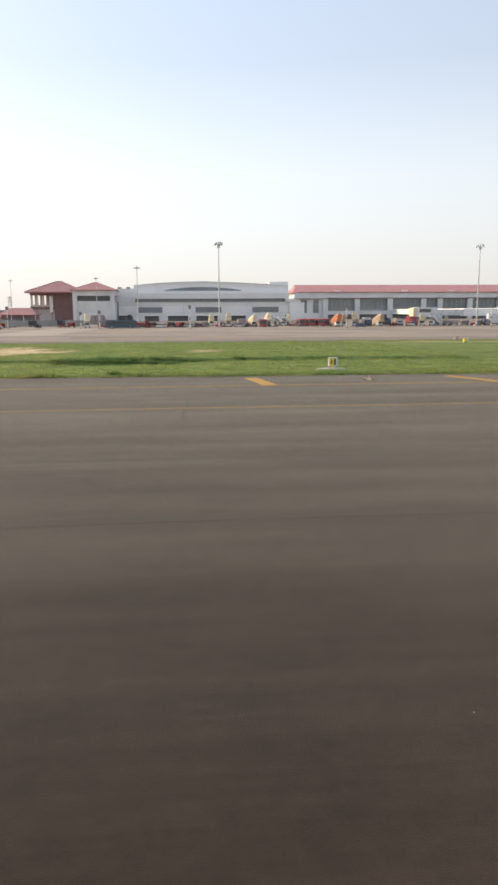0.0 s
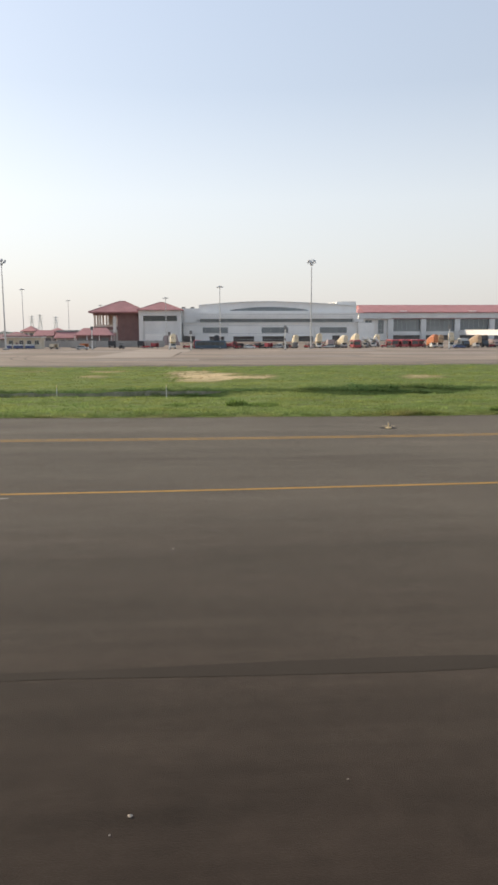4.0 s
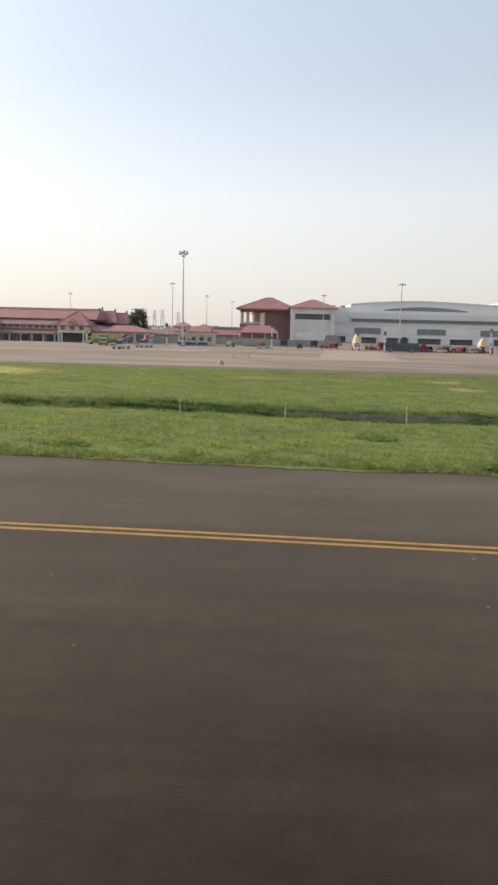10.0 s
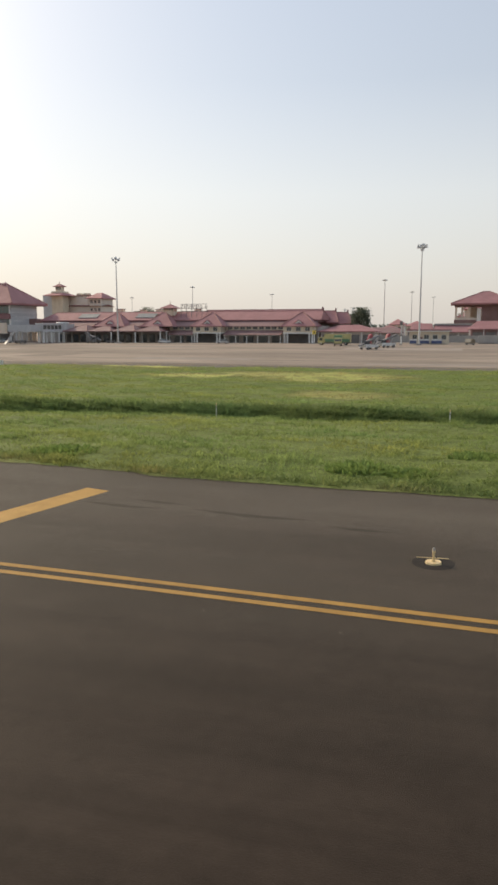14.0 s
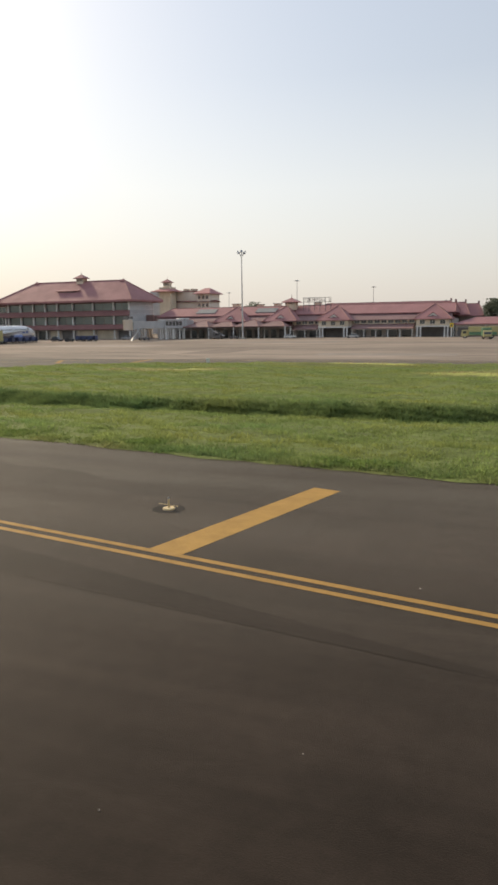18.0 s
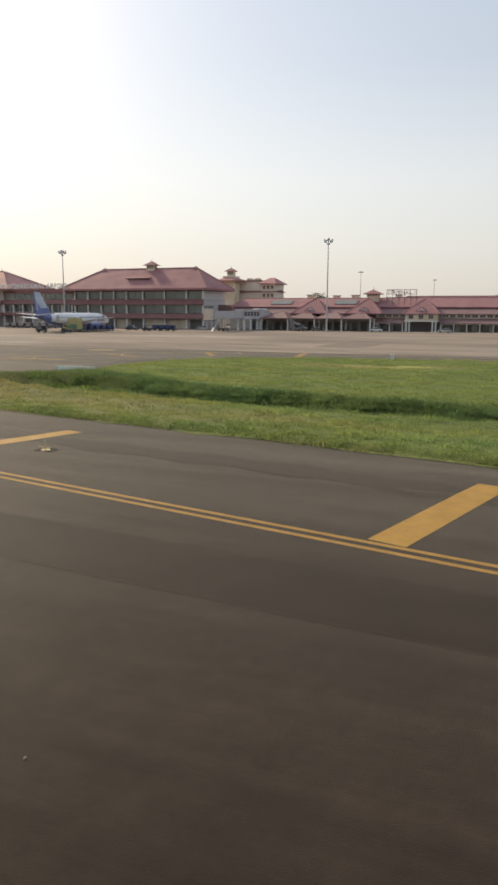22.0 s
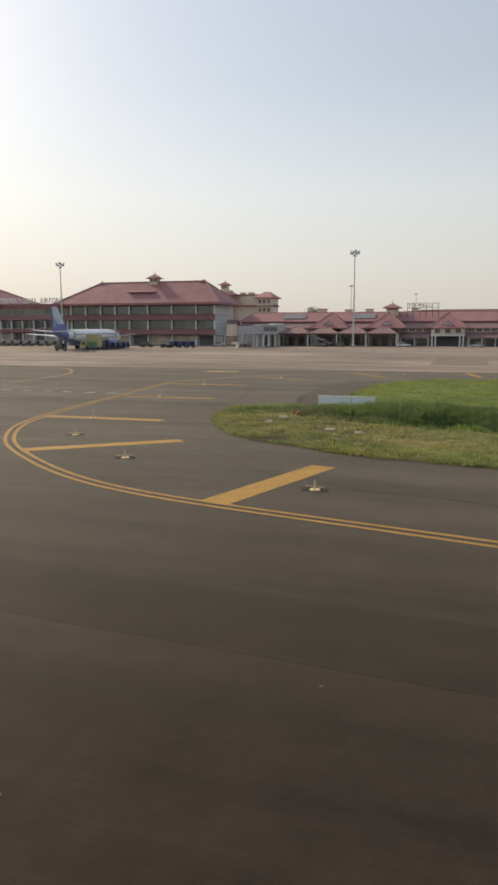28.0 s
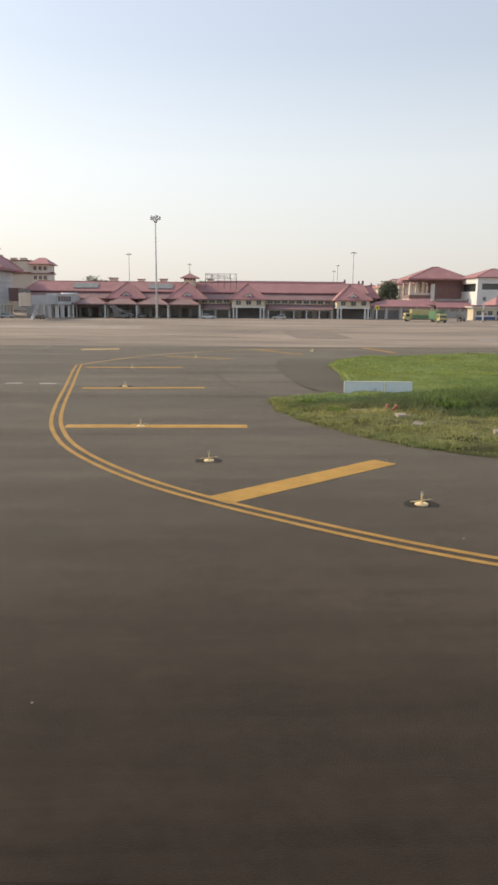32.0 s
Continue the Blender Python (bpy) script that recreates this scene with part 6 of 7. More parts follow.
def airstairs(x, y, rz, cover="paint_cream", label="cream covered passenger stairs truck", top=4.6, hood=True):
    """Passenger stairs on a small truck: a hooded flight rising to a platform."""
    top -= 0.5
    v = thing("passenger_stairs", x, y, 0, label, "airstairs", "parked airstairs", rz=rz)
    part("chassis", boxed(-3.2, 2.6, -0.9, 0.9, 0.45, 0.8), "grimy", v)
    part("cab", extrude(B(), [(1.0, 0.5), (2.7, 0.5), (2.7, 1.1), (2.35, 1.85), (1.0, 1.9)], "y", -0.95, 0.95), "paint_white", v)
    part("windscreen", extrude(B(), [(2.72, 1.15), (2.4, 1.78), (2.34, 1.78), (2.66, 1.15)], "y", -0.8, 0.8), "glass", v)
    st = part("stair_flight", extrude(B(), [(-3.6, 0.5), (-3.1, 0.5), (2.2, top - 1.7), (2.2, top - 1.35)], "y", -0.75, 0.75), "steel", v)
    for i in range(12):
        f = i / 11
        part("tread", boxed(-3.5 + 5.5 * f, -3.2 + 5.5 * f, -0.74, 0.74, 0.62 + (top - 2.1) * f, 0.68 + (top - 2.1) * f), "grimy", st)
    for s in (-1, 1):
        part("side_wall", extrude(B(), [(-3.6, 0.9), (2.4, top - 1.4), (3.4, top - 1.4), (3.4, top - 0.4), (2.4, top - 0.4), (-3.6, 1.9)], "y", s * 0.8 - 0.04, s * 0.8 + 0.04), "grimy" if hood else cover, v)
    if hood:
        arch = [(1.02, top - 2.9)] + [(1.02 * math.cos(a), top - 0.9 + 0.85 * math.sin(a)) for a in [math.pi * k / 8 for k in range(9)]] + [(-1.02, top - 2.9)]
        part("hood", loft(B(), [[(px, q[0] * k, q[1] + dz) for q in arch] for px, k, dz in ((-1.2, 0.86, -1.55), (-0.9, 1.0, -1.35), (1.9, 1.0, 0.0), (3.3, 1.0, 0.0), (3.6, 0.84, 0.0))]), cover, v)
        for px in (2.1, 2.8):
            part("hood_rib", loft(B(), [[(p, q[0] * 1.03, q[1] * 1.004) for q in arch] for p in (px - 0.05, px + 0.05)]), cover, v)
    part("platform", boxed(2.2, 3.6, -0.85, 0.85, top - 1.5, top - 1.38), "grimy", v)
    for s in (-0.6, 0.6):
        part("ram", rod(B(), (0.6, s, 0.8), (2.0, s, top - 1.6), 0.08, n=6), "steel", v)
    wheels(v, (-2.2, 1.8), 0.8, 0.38)


def tug(x, y, rz=0, material="paint_red", label="small red baggage tractor with canopy"):
    v = thing("baggage_tractor", x, y, 0, label, "tractor", "baggage tractors", rz=rz)
    part("body", extrude(B(), [(-1.4, 0.35), (1.5, 0.35), (1.5, 0.95), (0.2, 1.05), (0.0, 0.9), (-1.4, 0.9)], "y", -0.65, 0.65), material, v)
    part("canopy", boxed(-1.2, 0.4, -0.6, 0.6, 1.85, 1.95), material, v)
    for a in (-1.15, 0.3):
        for s in (-0.55, 0.55):
            part("post", boxed(a - 0.04, a + 0.04, s - 0.04, s + 0.04, 0.9, 1.86), "paint_dark", v)
    part("seat", boxed(-0.9, -0.4, -0.4, 0.4, 0.9, 1.3), "black", v)
    wheels(v, (-0.9, 0.95), 0.6, 0.3)


def dolly(x, y, rz=0, load="grimy", label="baggage cart with a dusty canopy"):
    v = thing("baggage_cart", x, y, 0, label, "baggage cart", "baggage carts", rz=rz)
    part("deck", boxed(-1.5, 1.5, -0.75, 0.75, 0.45, 0.58), "grimy", v)
    part("canopy", boxed(-1.5, 1.5, -0.78, 0.78, 1.85, 1.93), load, v)
    part("end_panel", boxed(-1.5, -1.44, -0.75, 0.75, 0.58, 1.85), load, v)
    part("end_panel", boxed(1.44, 1.5, -0.75, 0.75, 0.58, 1.85), load, v)
    part("curtain", boxed(-1.42, 1.42, 0.70, 0.74, 0.6, 1.84), load, v)
    part("curtain", boxed(-1.42, 0.3, -0.74, -0.70, 0.9, 1.84), load, v)
    part("drawbar", boxed(1.5, 2.3, -0.05, 0.05, 0.4, 0.48), "grimy", v)
    wheels(v, (-1.0, 1.0), 0.6, 0.3)


def loader(x, y, rz=0, material="paint_white", label="ground equipment with a tilted conveyor and red hood"):
    """Belt loader: a low carriage with a raised belt and a small hood."""
    v = thing("belt_loader", x, y, 0, label, "belt loader", "belt loaders", rz=rz)
    part("carriage", extrude(B(), [(-2.2, 0.4), (2.0, 0.4), (2.0, 0.95), (-2.2, 1.1)], "y", -0.9, 0.9), material, v)
    part("belt", extrude(B(), [(-3.2, 0.7), (-3.2, 0.95), (2.9, 2.9), (2.9, 2.6)], "y", -0.45, 0.45), "grimy", v)
    part("hood", extrude(B(), [(0.0, 0.95), (1.4, 0.95), (1.9, 2.6), (1.5, 3.1), (0.9, 2.9)], "y", 0.46, 1.0), "paint_red" if material == "paint_white" else material, v)
    part("engine_cover", boxed(-1.9, -0.9, -0.85, 0.4, 1.0, 1.7), "paint_dark", v)
    part("seat", boxed(-1.2, -0.6, 0.5, 0.95, 1.0, 1.5), "black", v)
    for s in (-0.4, 0.4):
        part("ram", rod(B(), (0.8, s, 0.9), (1.8, s, 2.3), 0.06, n=6), "steel", v)
    part("rail", rod(B(), (-3.0, 0.5, 1.5), (2.8, 0.5, 3.3), 0.05, n=6), "grimy", v)
    wheels(v, (-1.5, 1.4), 0.8, 0.3)
    v.scale = (1.25, 1.25, 1.25)


def container(x, y, w, h, material, label, name="cargo_container"):
    v = thing(name, x, y, 0, label, "container", "cargo containers")
    part("body", boxed(-w / 2, w / 2, -1.0, 1.0, 0.25, h), material, v)
    part("door", boxed(-w / 2 + 0.1, -0.03, -1.04, -1.0, 0.35, h - 0.1), material, v)
    part("door", boxed(0.03, w / 2 - 0.1, -1.04, -1.0, 0.35, h - 0.1), material, v)
    part("pallet", boxed(-w / 2 - 0.1, w / 2 + 0.1, -1.1, 1.1, 0.05, 0.25), "grimy", v)


# row along the head of the apron before the white terminal
v = thing("hoarding", 131.4, 58.0, 0, "dusty rose tapered equipment housing", "housing")
part("body", loft(B(), [[(-4.3, -1.8, 0), (4.3, -1.8, 0), (4.3, 1.8, 0), (-4.3, 1.8, 0)], [(-3.2, -1.2, 4.4), (2.6, -1.2, 4.6), (2.6, 1.2, 4.6), (-3.2, 1.2, 4.4)]]), "pinkbox", v)
part("hatch", boxed(-1.1, 1.1, -1.86, -1.5, 0.3, 2.6), "pinkbox", v)
for i in range(4):
    part("rib", boxed(-3.4 + 1.9 * i, -3.25 + 1.9 * i, -1.84, -1.2, 0.2, 3.9), "grimy", v)
RED_TUG, GREY_TUG = "small red baggage tractor with canopy", "dusty grey baggage tractor with canopy"
for x, y, rz, cover, top, label in (
        (134.7, -13.4, -84, "paint_cream", 5.9, "tall cream covered passenger stairs truck"),
        (150.9, -11.1, -95, "paint_dark", 5.4, "dark hooded passenger stairs truck"),
        (182.5, 10.7, -88, "paint_cream", 5.4, "cream covered passenger stairs truck"),
        (188.2, -11.8, -92, "paint_cream", 5.9, "cream covered passenger stairs on a white truck"),
        (197.5, -7.6, -70, "paint_cream", 5.2, "cream covered passenger stairs truck"),
        (205.4, 6.4, -80, "paint_cream", 5.8, "cream covered passenger stairs truck"),
        (208.8, -2.0, -120, "paint_white", 4.9, "white open passenger stairs parked in a row"),
        (211.8, -3.0, -120, "paint_white", 4.9, "white open passenger stairs parked in a row"),
        (214.7, 7.4, -96, "paint_cream", 5.4, "cream covered passenger stairs truck"),
        (229.3, -15.5, -75, "paint_orange", 5.4, "orange hooded passenger stairs truck"),
        (233.4, -13.5, -100, "paint_tan", 5.3, "tan hooded passenger stairs with rails"),
        (237.8, -13.8, -112, "paint_cream", 6.1, "large cream covered passenger stairs"),
        (246.2, -13.1, -65, "paint_tan", 5.2, "tan hooded passenger stairs with rails"),
        (266.2, -9.0, -110, "paint_cream", 5.4, "cream covered passenger stairs truck"),
        (271.0, -9.0, -135, "paint_white", 5.2, "white open passenger stairs parked in a row")):
    airstairs(x, y, rz, cover, label, top, "open" not in label)
bus(143.6, -12, 90, "paint_red", "short red apron vehicle facing the taxiway", length=6.0)
bus(200.8, -18, 86, "paint_red", "red apron bus facing the taxiway", length=9)
for x, y in ((217.6, -6), (221.1, -7), (224.5, -8), (227.6, -6)):
    bus(x, y, 90, length=9)
truck(193.4, -7.2, 90, "pinkbox", "pinkbox", "rust-red box truck seen end-on", 6, 3.0)
truck(241.6, -16.4, -90, "paint_dark", "paint_white", "dark truck with a white box body", 6, 3.4)
truck(250.3, -12.5, -90, "paint_dark", "paint_dark", "dark box truck parked in the row", 6, 3.2)
truck(255.6, -11, -90, "pinkbox", "pinkbox", "rust-red box truck seen end-on", 6, 3.0)
truck(261.8, -9.2, -84, "paint_red", "paint_red", "bright red box truck in the row", 6.5, 3.6)
truck(295.5, -9, 180, "paint_blue", "paint_white", "white high box truck on a blue chassis", 8.5, 4.6)
bus(148.2, -24, 0, "paint_teal", "dull dark blue bus with dark windows on the apron", length=11.0)
for i, (x, y, m) in enumerate(((153.6, -6.8, "paint_red"), (156.6, -6, "paint_red"), (161.0, -10, "grimy"), (164.2, -8, "paint_red"), (167.5, -12, "grimy"), (171.8, -12, "paint_red"),
                               (177.4, -10, "paint_red"), (180.0, -6, "grimy"), (184.6, -11, "paint_red"), (203.4, -12, "grimy"), (213.8, -10, "paint_red"), (286.5, -12, "paint_red"))):
    tug(x, y, 17 * i, m, RED_TUG if m == "paint_red" else GREY_TUG)
for i, (x, y, m) in enumerate(((159, -11, "grimy"), (166, -5, "grimy"), (169.6, -14, "paint_red"), (174.6, -9, "cream"), (179, -14, "grimy"), (185.6, -5, "grimy"), (276, -10, "grimy"),
                               (279.5, -9, "pinkbox"), (283, -11, "grimy"), (289.6, -8, "pinkbox"), (292, -13, "grimy"))):
    dolly(x, y, 23 * i, m, {"grimy": "baggage cart with a dusty canopy", "paint_red": "red baggage cart on the apron", "cream": "baggage cart with a pale canopy", "pinkbox": "rust-brown baggage cart on the apron"}[m])
car(162.4, -15, 0, "paint_white", "white car parked beside baggage carts")
car(173.0, -14, 180, "paint_silver", "silver car parked beside baggage carts")
for x, y, rz in ((168.6, -9, 80), (176.4, -7, 95), (187.0, -8, 60), (192.0, -14, 175), (259.8, -13, 100)):
    car(x, y, rz, "paint_white", "white car parked among baggage tractors")
car(236.5, -26, 5, "paint_blue", "dark blue car parked in front of the row")
tug(116, -10, 80, "paint_dark", "dark tractor near the end block")
truck(121.5, 10, 90, "paint_dark", "paint_dark", "dark van parked before the shutter door", 5.4, 2.6)
truck(110.5, 8, 90, "paint_dark", "paint_dark", "dark van parked near the wall", 5.4, 2.6)
tug(124.5, -6, 0, "paint_red", "small red tractor pulling a cart")
dolly(127.8, -6, 0, "paint_red", "red baggage cart behind a tractor")

truck(155.4, -13, 0, "paint_red", "paint_red", "low red flatbed truck parked in the row", 5.6, 1.9)
truck(147.3, -8, 180, "paint_red", "pinkbox", "red cab truck with a dusty rose box", 5.0, 2.2)
for i, (x, y, m) in enumerate(((139.6, -9, "paint_red"), (141.6, -6, "grimy"), (158.4, -14, "paint_red"), (165.3, -13, "paint_red"), (170.4, -8, "grimy"), (175.6, -13, "grimy"), (190.6, -6, "paint_red"), (194.8, -12, "grimy"),
                               (199.0, -8, "paint_red"), (206.6, -10, "grimy"), (215.6, -12, "grimy"), (230.6, -8, "paint_red"), (243.6, -10, "grimy"), (253.0, -14, "paint_red"), (258.6, -6, "grimy"))):
    tug(x, y, 31 * i, m, RED_TUG if m == "paint_red" else GREY_TUG)

# between the two terminals
truck(53.5, -31, -82, "paint_yellow", "paint_green", "yellow-fronted green truck facing the taxiway", 7.0, 3.2, None, "cargo trucks")
truck(51.0, -22.3, 180, "paint_yellow", "paint_yellow", "long green and yellow cargo truck", 10.4, 3.5, "paint_green", "cargo trucks")
loader(67.0, -65.7, 60)
loader(69.6, -47, 50)
car(104.0, -24, 0, "paint_silver", "pale car parked on the apron")
dolly(92.6, -15.2, 0, "cream", "baggage cart with a pale canopy")
container(100, 4, 9, 2.8, "wall", "long pale grey storage container")
dolly(102.7, -11.4, 0, "paint_orange", "orange-sided baggage cart near the wall")
car(9.6, -10.5, 180, "paint_silver", "pale car parked before the arcade")
tug(64.0, -20, 40, "grimy", "dusty grey baggage tractor with canopy")

# before the old terminal and the block
tug(-33, -12, 0, "grimy", "dusty grey baggage tractor with canopy")
loader(-39, -14, 160, "grimy", "grey belt loader parked by the canopies")
car(-12.6, -10, 10, "paint_white", "white car parked before the terminal")
car(-90.3, -36.4, 0, "paint_dark", "dark jeep parked before the block", 1.7)
tug(-81.6, -41.5, 0, "paint_dark", "dark tractor before the block")
for i in range(3):
    dolly(-80.6 + 2.6 * i, -36.5, 0, "paint_blue", "blue baggage cart in a short train")
car(-71.5, -20, 0, "paint_silver", "silver car before the terminal block")
for i in range(7):
    dolly(-148 + 3.1 * i, -30 + 0.3 * i, 4 * i, "wall", "pale grey baggage cart in a long row")


# ---------------------------------------------------------------- jet bridge
jb = thing("jet_bridge", -62.3, -34.8, 0, "grey boarding bridge with a cream cab on columns", "jet bridge", rz=78)
ring = lambda z: [(1.55 * math.cos(a), 1.55 * math.sin(a), z) for a in [2 * math.pi * k / 16 for k in range(16)]]
cab = part("cab", loft(B(), [ring(3.6), ring(7.2)]), "pink", jb, "cream rounded bridge cab")
for k in range(9):
    a = math.pi * (0.6 + 1.0 * k / 8)
    part("bellows_rib", boxed(1.6 * math.cos(a) - 0.05, 1.6 * math.cos(a) + 0.05, 1.6 * math.sin(a) - 0.05, 1.6 * math.sin(a) + 0.05, 3.8, 7.2), "cream", cab)
part("cab_floor", boxed(-1.3, 1.6, -1.3, 1.3, 3.35, 3.6), "grimy", jb)
part("cab_top", boxed(-1.0, 1.3, -1.1, 1.1, 7.4, 8.2), "grimy", jb)
part("tunnel", boxed(1.3, 18.0, -1.3, 1.3, 4.1, 6.6), "grey", jb)
part("tunnel", boxed(17.5, 28.5, -1.6, 1.6, 3.9, 6.9), "grey", jb, "grey glazed walkway")
part("tunnel_roof", boxed(17.3, 28.6, -1.8, 1.8, 6.9, 7.12), "white", jb)
part("rotunda", rod(B(), (30.2, 0, 3.6), (30.2, 0, 7.2), 2.3, n=18), "grey", jb)
part("rotunda_roof", rod(B(), (30.2, 0, 7.2), (30.2, 0, 7.5), 2.6, 2.2, 18), "white", jb)
part("rotunda_post", rod(B(), (30.2, 0, 0), (30.2, 0, 3.6), 0.6, n=14), "white", jb)
part("walkway", boxed(31.5, 34.5, -1.7, 1.7, 3.9, 6.9), "grey", jb)
for i in range(5):
    for s in (-1, 1):
        part("pane", boxed(18.0 + 1.95 * i, 19.6 + 1.95 * i, s * 1.6 - 0.03, s * 1.6 + 0.03, 4.9, 6.4), "glass_green", jb)
me = column_mesh(3.95, 0.22, "white", True)
for x in (18.4, 22.4, 26.4):
    for s in (-1.2, 1.2):
        piece("column", me, jb, (x, s, 0))
part("drive_leg", boxed(7.8, 8.4, -0.9, -0.5, 0.6, 4.2), "steel", jb)
part("drive_leg", boxed(7.8, 8.4, 0.5, 0.9, 0.6, 4.2), "steel", jb)
part("drive_carriage", boxed(6.6, 9.6, -1.2, 1.2, 0.5, 1.1), "grimy", jb)
wheels(jb, (7.0, 9.2), 1.0, 0.5)
part("stairs", extrude(B(), [(-1.4, 0.05), (-0.8, 0.05), (3.0, 3.9), (2.6, 4.1)], "y", -2.7, -1.9), "steel", jb)

# boarding bridge of the east terminal, swung along the facade
j = thing("jet_bridge", 270, 0, 0, "white boarding bridge swung out beside the east terminal", "jet bridge")
part("cab", boxed(-4.2, 4.2, -3.5, 3.5, 3.3, 7.2), "paint_white", j)
part("cab_window", boxed(-3.2, 1.5, -3.56, -3.5, 5.2, 6.6), "glass", j)
part("canopy", boxed(-5.6, -4.2, -3, 3, 3.6, 7.0), "paint_cream", j)
part("tunnel", boxed(4.2, 16, -1.7, 1.7, 3.9, 6.3), "paint_white", j)
part("tunnel", boxed(16, 32, -2.0, 2.0, 3.7, 6.6), "panel", j)
part("rotunda", rod(B(), (34, 0, 0), (34, 0, 7.2), 2.6, n=16), "grey", j)
part("link", boxed(32.5, 35.5, 2, 155, 3.8, 6.8), "panel", j)
part("drive_leg", boxed(9, 10, -0.6, 0.6, 0.5, 4), "steel", j)
part("drive_carriage", boxed(8, 11, -1.6, 1.6, 0.4, 1.0), "grimy", j)
part("stairs", extrude(B(), [(4.3, 0.1), (7.0, 0.1), (4.3, 3.7)], "y", -3.4, -2.2), "paint_white", j)


# ---------------------------------------------------------------- parked airliner
def airliner(x, y, rz):
    a = thing("airliner", x, y, 0, "white airliner with a deep blue tail parked nose-in", "aircraft", rz=rz)
    a.scale = (1.09, 1.05, 1.0)
    n = 20
    stations = ((-17.6, 4.75, 0.25), (-15.5, 4.5, 0.75), (-12.0, 4.1, 1.35), (-8.0, 3.85, 1.85), (-5.0, 3.75, 1.98), (9.5, 3.75, 1.98), (12.6, 3.65, 1.85), (14.6, 3.45, 1.5), (15.9, 3.2, 1.0), (16.6, 3.0, 0.45), (16.8, 2.95, 0.1))
    ring = lambda s: [(s[0], s[2] * math.cos(2 * math.pi * k / n), s[1] + s[2] * math.sin(2 * math.pi * k / n)) for k in range(n)]
    f = part("fuselage", loft(B(), [ring(s) for s in stations[2:]]), "plane_white", a)
    part("tail_cone", loft(B(), [ring(s) for s in stations[:3]]), "plane_blue", a, "deep blue tail cone")
    belly = [(s[0], s[1] - 0.62, s[2] * 0.78) for s in stations[2:8]]
    part("belly", loft(B(), [ring(s) for s in belly]), "plane_blue", a, "blue belly stripe")
    part("fin", extrude(B(), [(-17.0, 5.2), (-10.8, 5.5), (-15.4, 11.8), (-17.6, 11.8)], "y", -0.16, 0.16), "plane_blue", a, "deep blue tail fin")
    part("fin_flash", extrude(B(), [(-15.2, 7.0), (-12.2, 7.2), (-15.35, 11.75), (-17.55, 11.75), (-17.2, 9.6)], "y", -0.19, 0.19), "plane_sky", a, "pale blue streak on the fin")
    part("fin_flash", extrude(B(), [(-16.6, 6.4), (-16.2, 6.4), (-16.9, 9.6), (-17.1, 9.6)], "y", -0.18, 0.18), "plane_sky", a)
    for s in (-1, 1):
        part("tailplane", loft(B(), [[(-17.2, s * 0.5, 4.9), (-14.2, s * 0.5, 4.9), (-14.2, s * 0.5, 5.15), (-17.2, s * 0.5, 5.15)],
                                     [(-17.9, s * 6.2, 5.5), (-16.6, s * 6.2, 5.5), (-16.6, s * 6.2, 5.6), (-17.9, s * 6.2, 5.6)]]), "plane_white", a)
        part("wing", loft(B(), [[(-3.2, s * 1.2, 2.7), (3.0, s * 1.2, 2.7), (3.0, s * 1.2, 3.3), (-3.2, s * 1.2, 3.1)],
                                [(-5.6, s * 16.5, 4.3), (-4.0, s * 16.5, 4.3), (-4.0, s * 16.5, 4.45), (-5.6, s * 16.5, 4.42)]]), "plane_white", a)
        e = part("engine", rod(B(), (-0.4, s * 5.7, 1.75), (3.6, s * 5.7, 1.75), 0.85, 1.05, 16), "plane_blue", a)
        part("fan", rod(B(), (3.55, s * 5.7, 1.75), (3.65, s * 5.7, 1.75), 0.85, n=14), "paint_dark", e)
        part("pylon", boxed(-0.5, 2.6, s * 5.7 - 0.15, s * 5.7 + 0.15, 2.6, 3.3), "plane_white", a)
        w = B()
        for i in range(30):
            px = -9.5 + 0.72 * i
            box(w, px, px + 0.26, s * 1.93 - 0.03, s * 1.95 + 0.03, 4.15, 4.5)
        part("window_row", w, "glass", a)
        for px in (12.0, -9.9):
            part("door", boxed(px - 0.42, px + 0.42, s * 1.75 - 0.12, s * 1.75 + 0.14, 3.2, 5.0), "grey", a)
        for q in (8.9, 10.5):
            part("livery_mark", boxed(q, q + 1.1, s * 1.86 - 0.08, s * 1.98 + 0.02, 3.1, 4.05), "plane_blue", a)
        part("gear", rod(B(), (-1.6, s * 3.0, 0.5), (-1.6, s * 2.6, 2.6), 0.14, n=8), "steel", a)
        for q in (-0.25, 0.25):
            part("wheel", rod(B(), (-1.6, s * 3.0 + q - 0.15, 0.56), (-1.6, s * 3.0 + q + 0.15, 0.56), 0.56, n=14), "black", a)
    part("cockpit_glass", boxed(14.7, 15.6, -0.95, 0.95, 3.95, 4.4), "glass", a)
    part("nose_gear", rod(B(), (12.6, 0, 0.3), (12.6, 0, 2.2), 0.11, n=8), "steel", a)
    for q in (-0.22, 0.22):
        part("wheel", rod(B(), (12.6, q - 0.1, 0.38), (12.6, q + 0.1, 0.38), 0.38, n=12), "black", a)


airliner(-99.8, -55.3, 89)
truck(-94.2, -64.4, 180, "paint_yellow", "paint_yellow", "catering truck with green and yellow box body", 5.6, 4.2, "paint_green", "cargo trucks")
for i in range(5):
    dolly(-92.6 - 0.1 * i, -60.5 + 3.6 * i, 90, "paint_blue", "blue baggage cart in a row beside the airliner")
dolly(-97.0, -75.5, 20, "grimy", "dusty grey baggage cart by the airliner's tail")
tug(-88.0, -76, 20, "paint_dark", "dark baggage tractor with a canopy")
tug(-117.5, -79, 20, "grimy", "dusty grey baggage tractor with canopy")


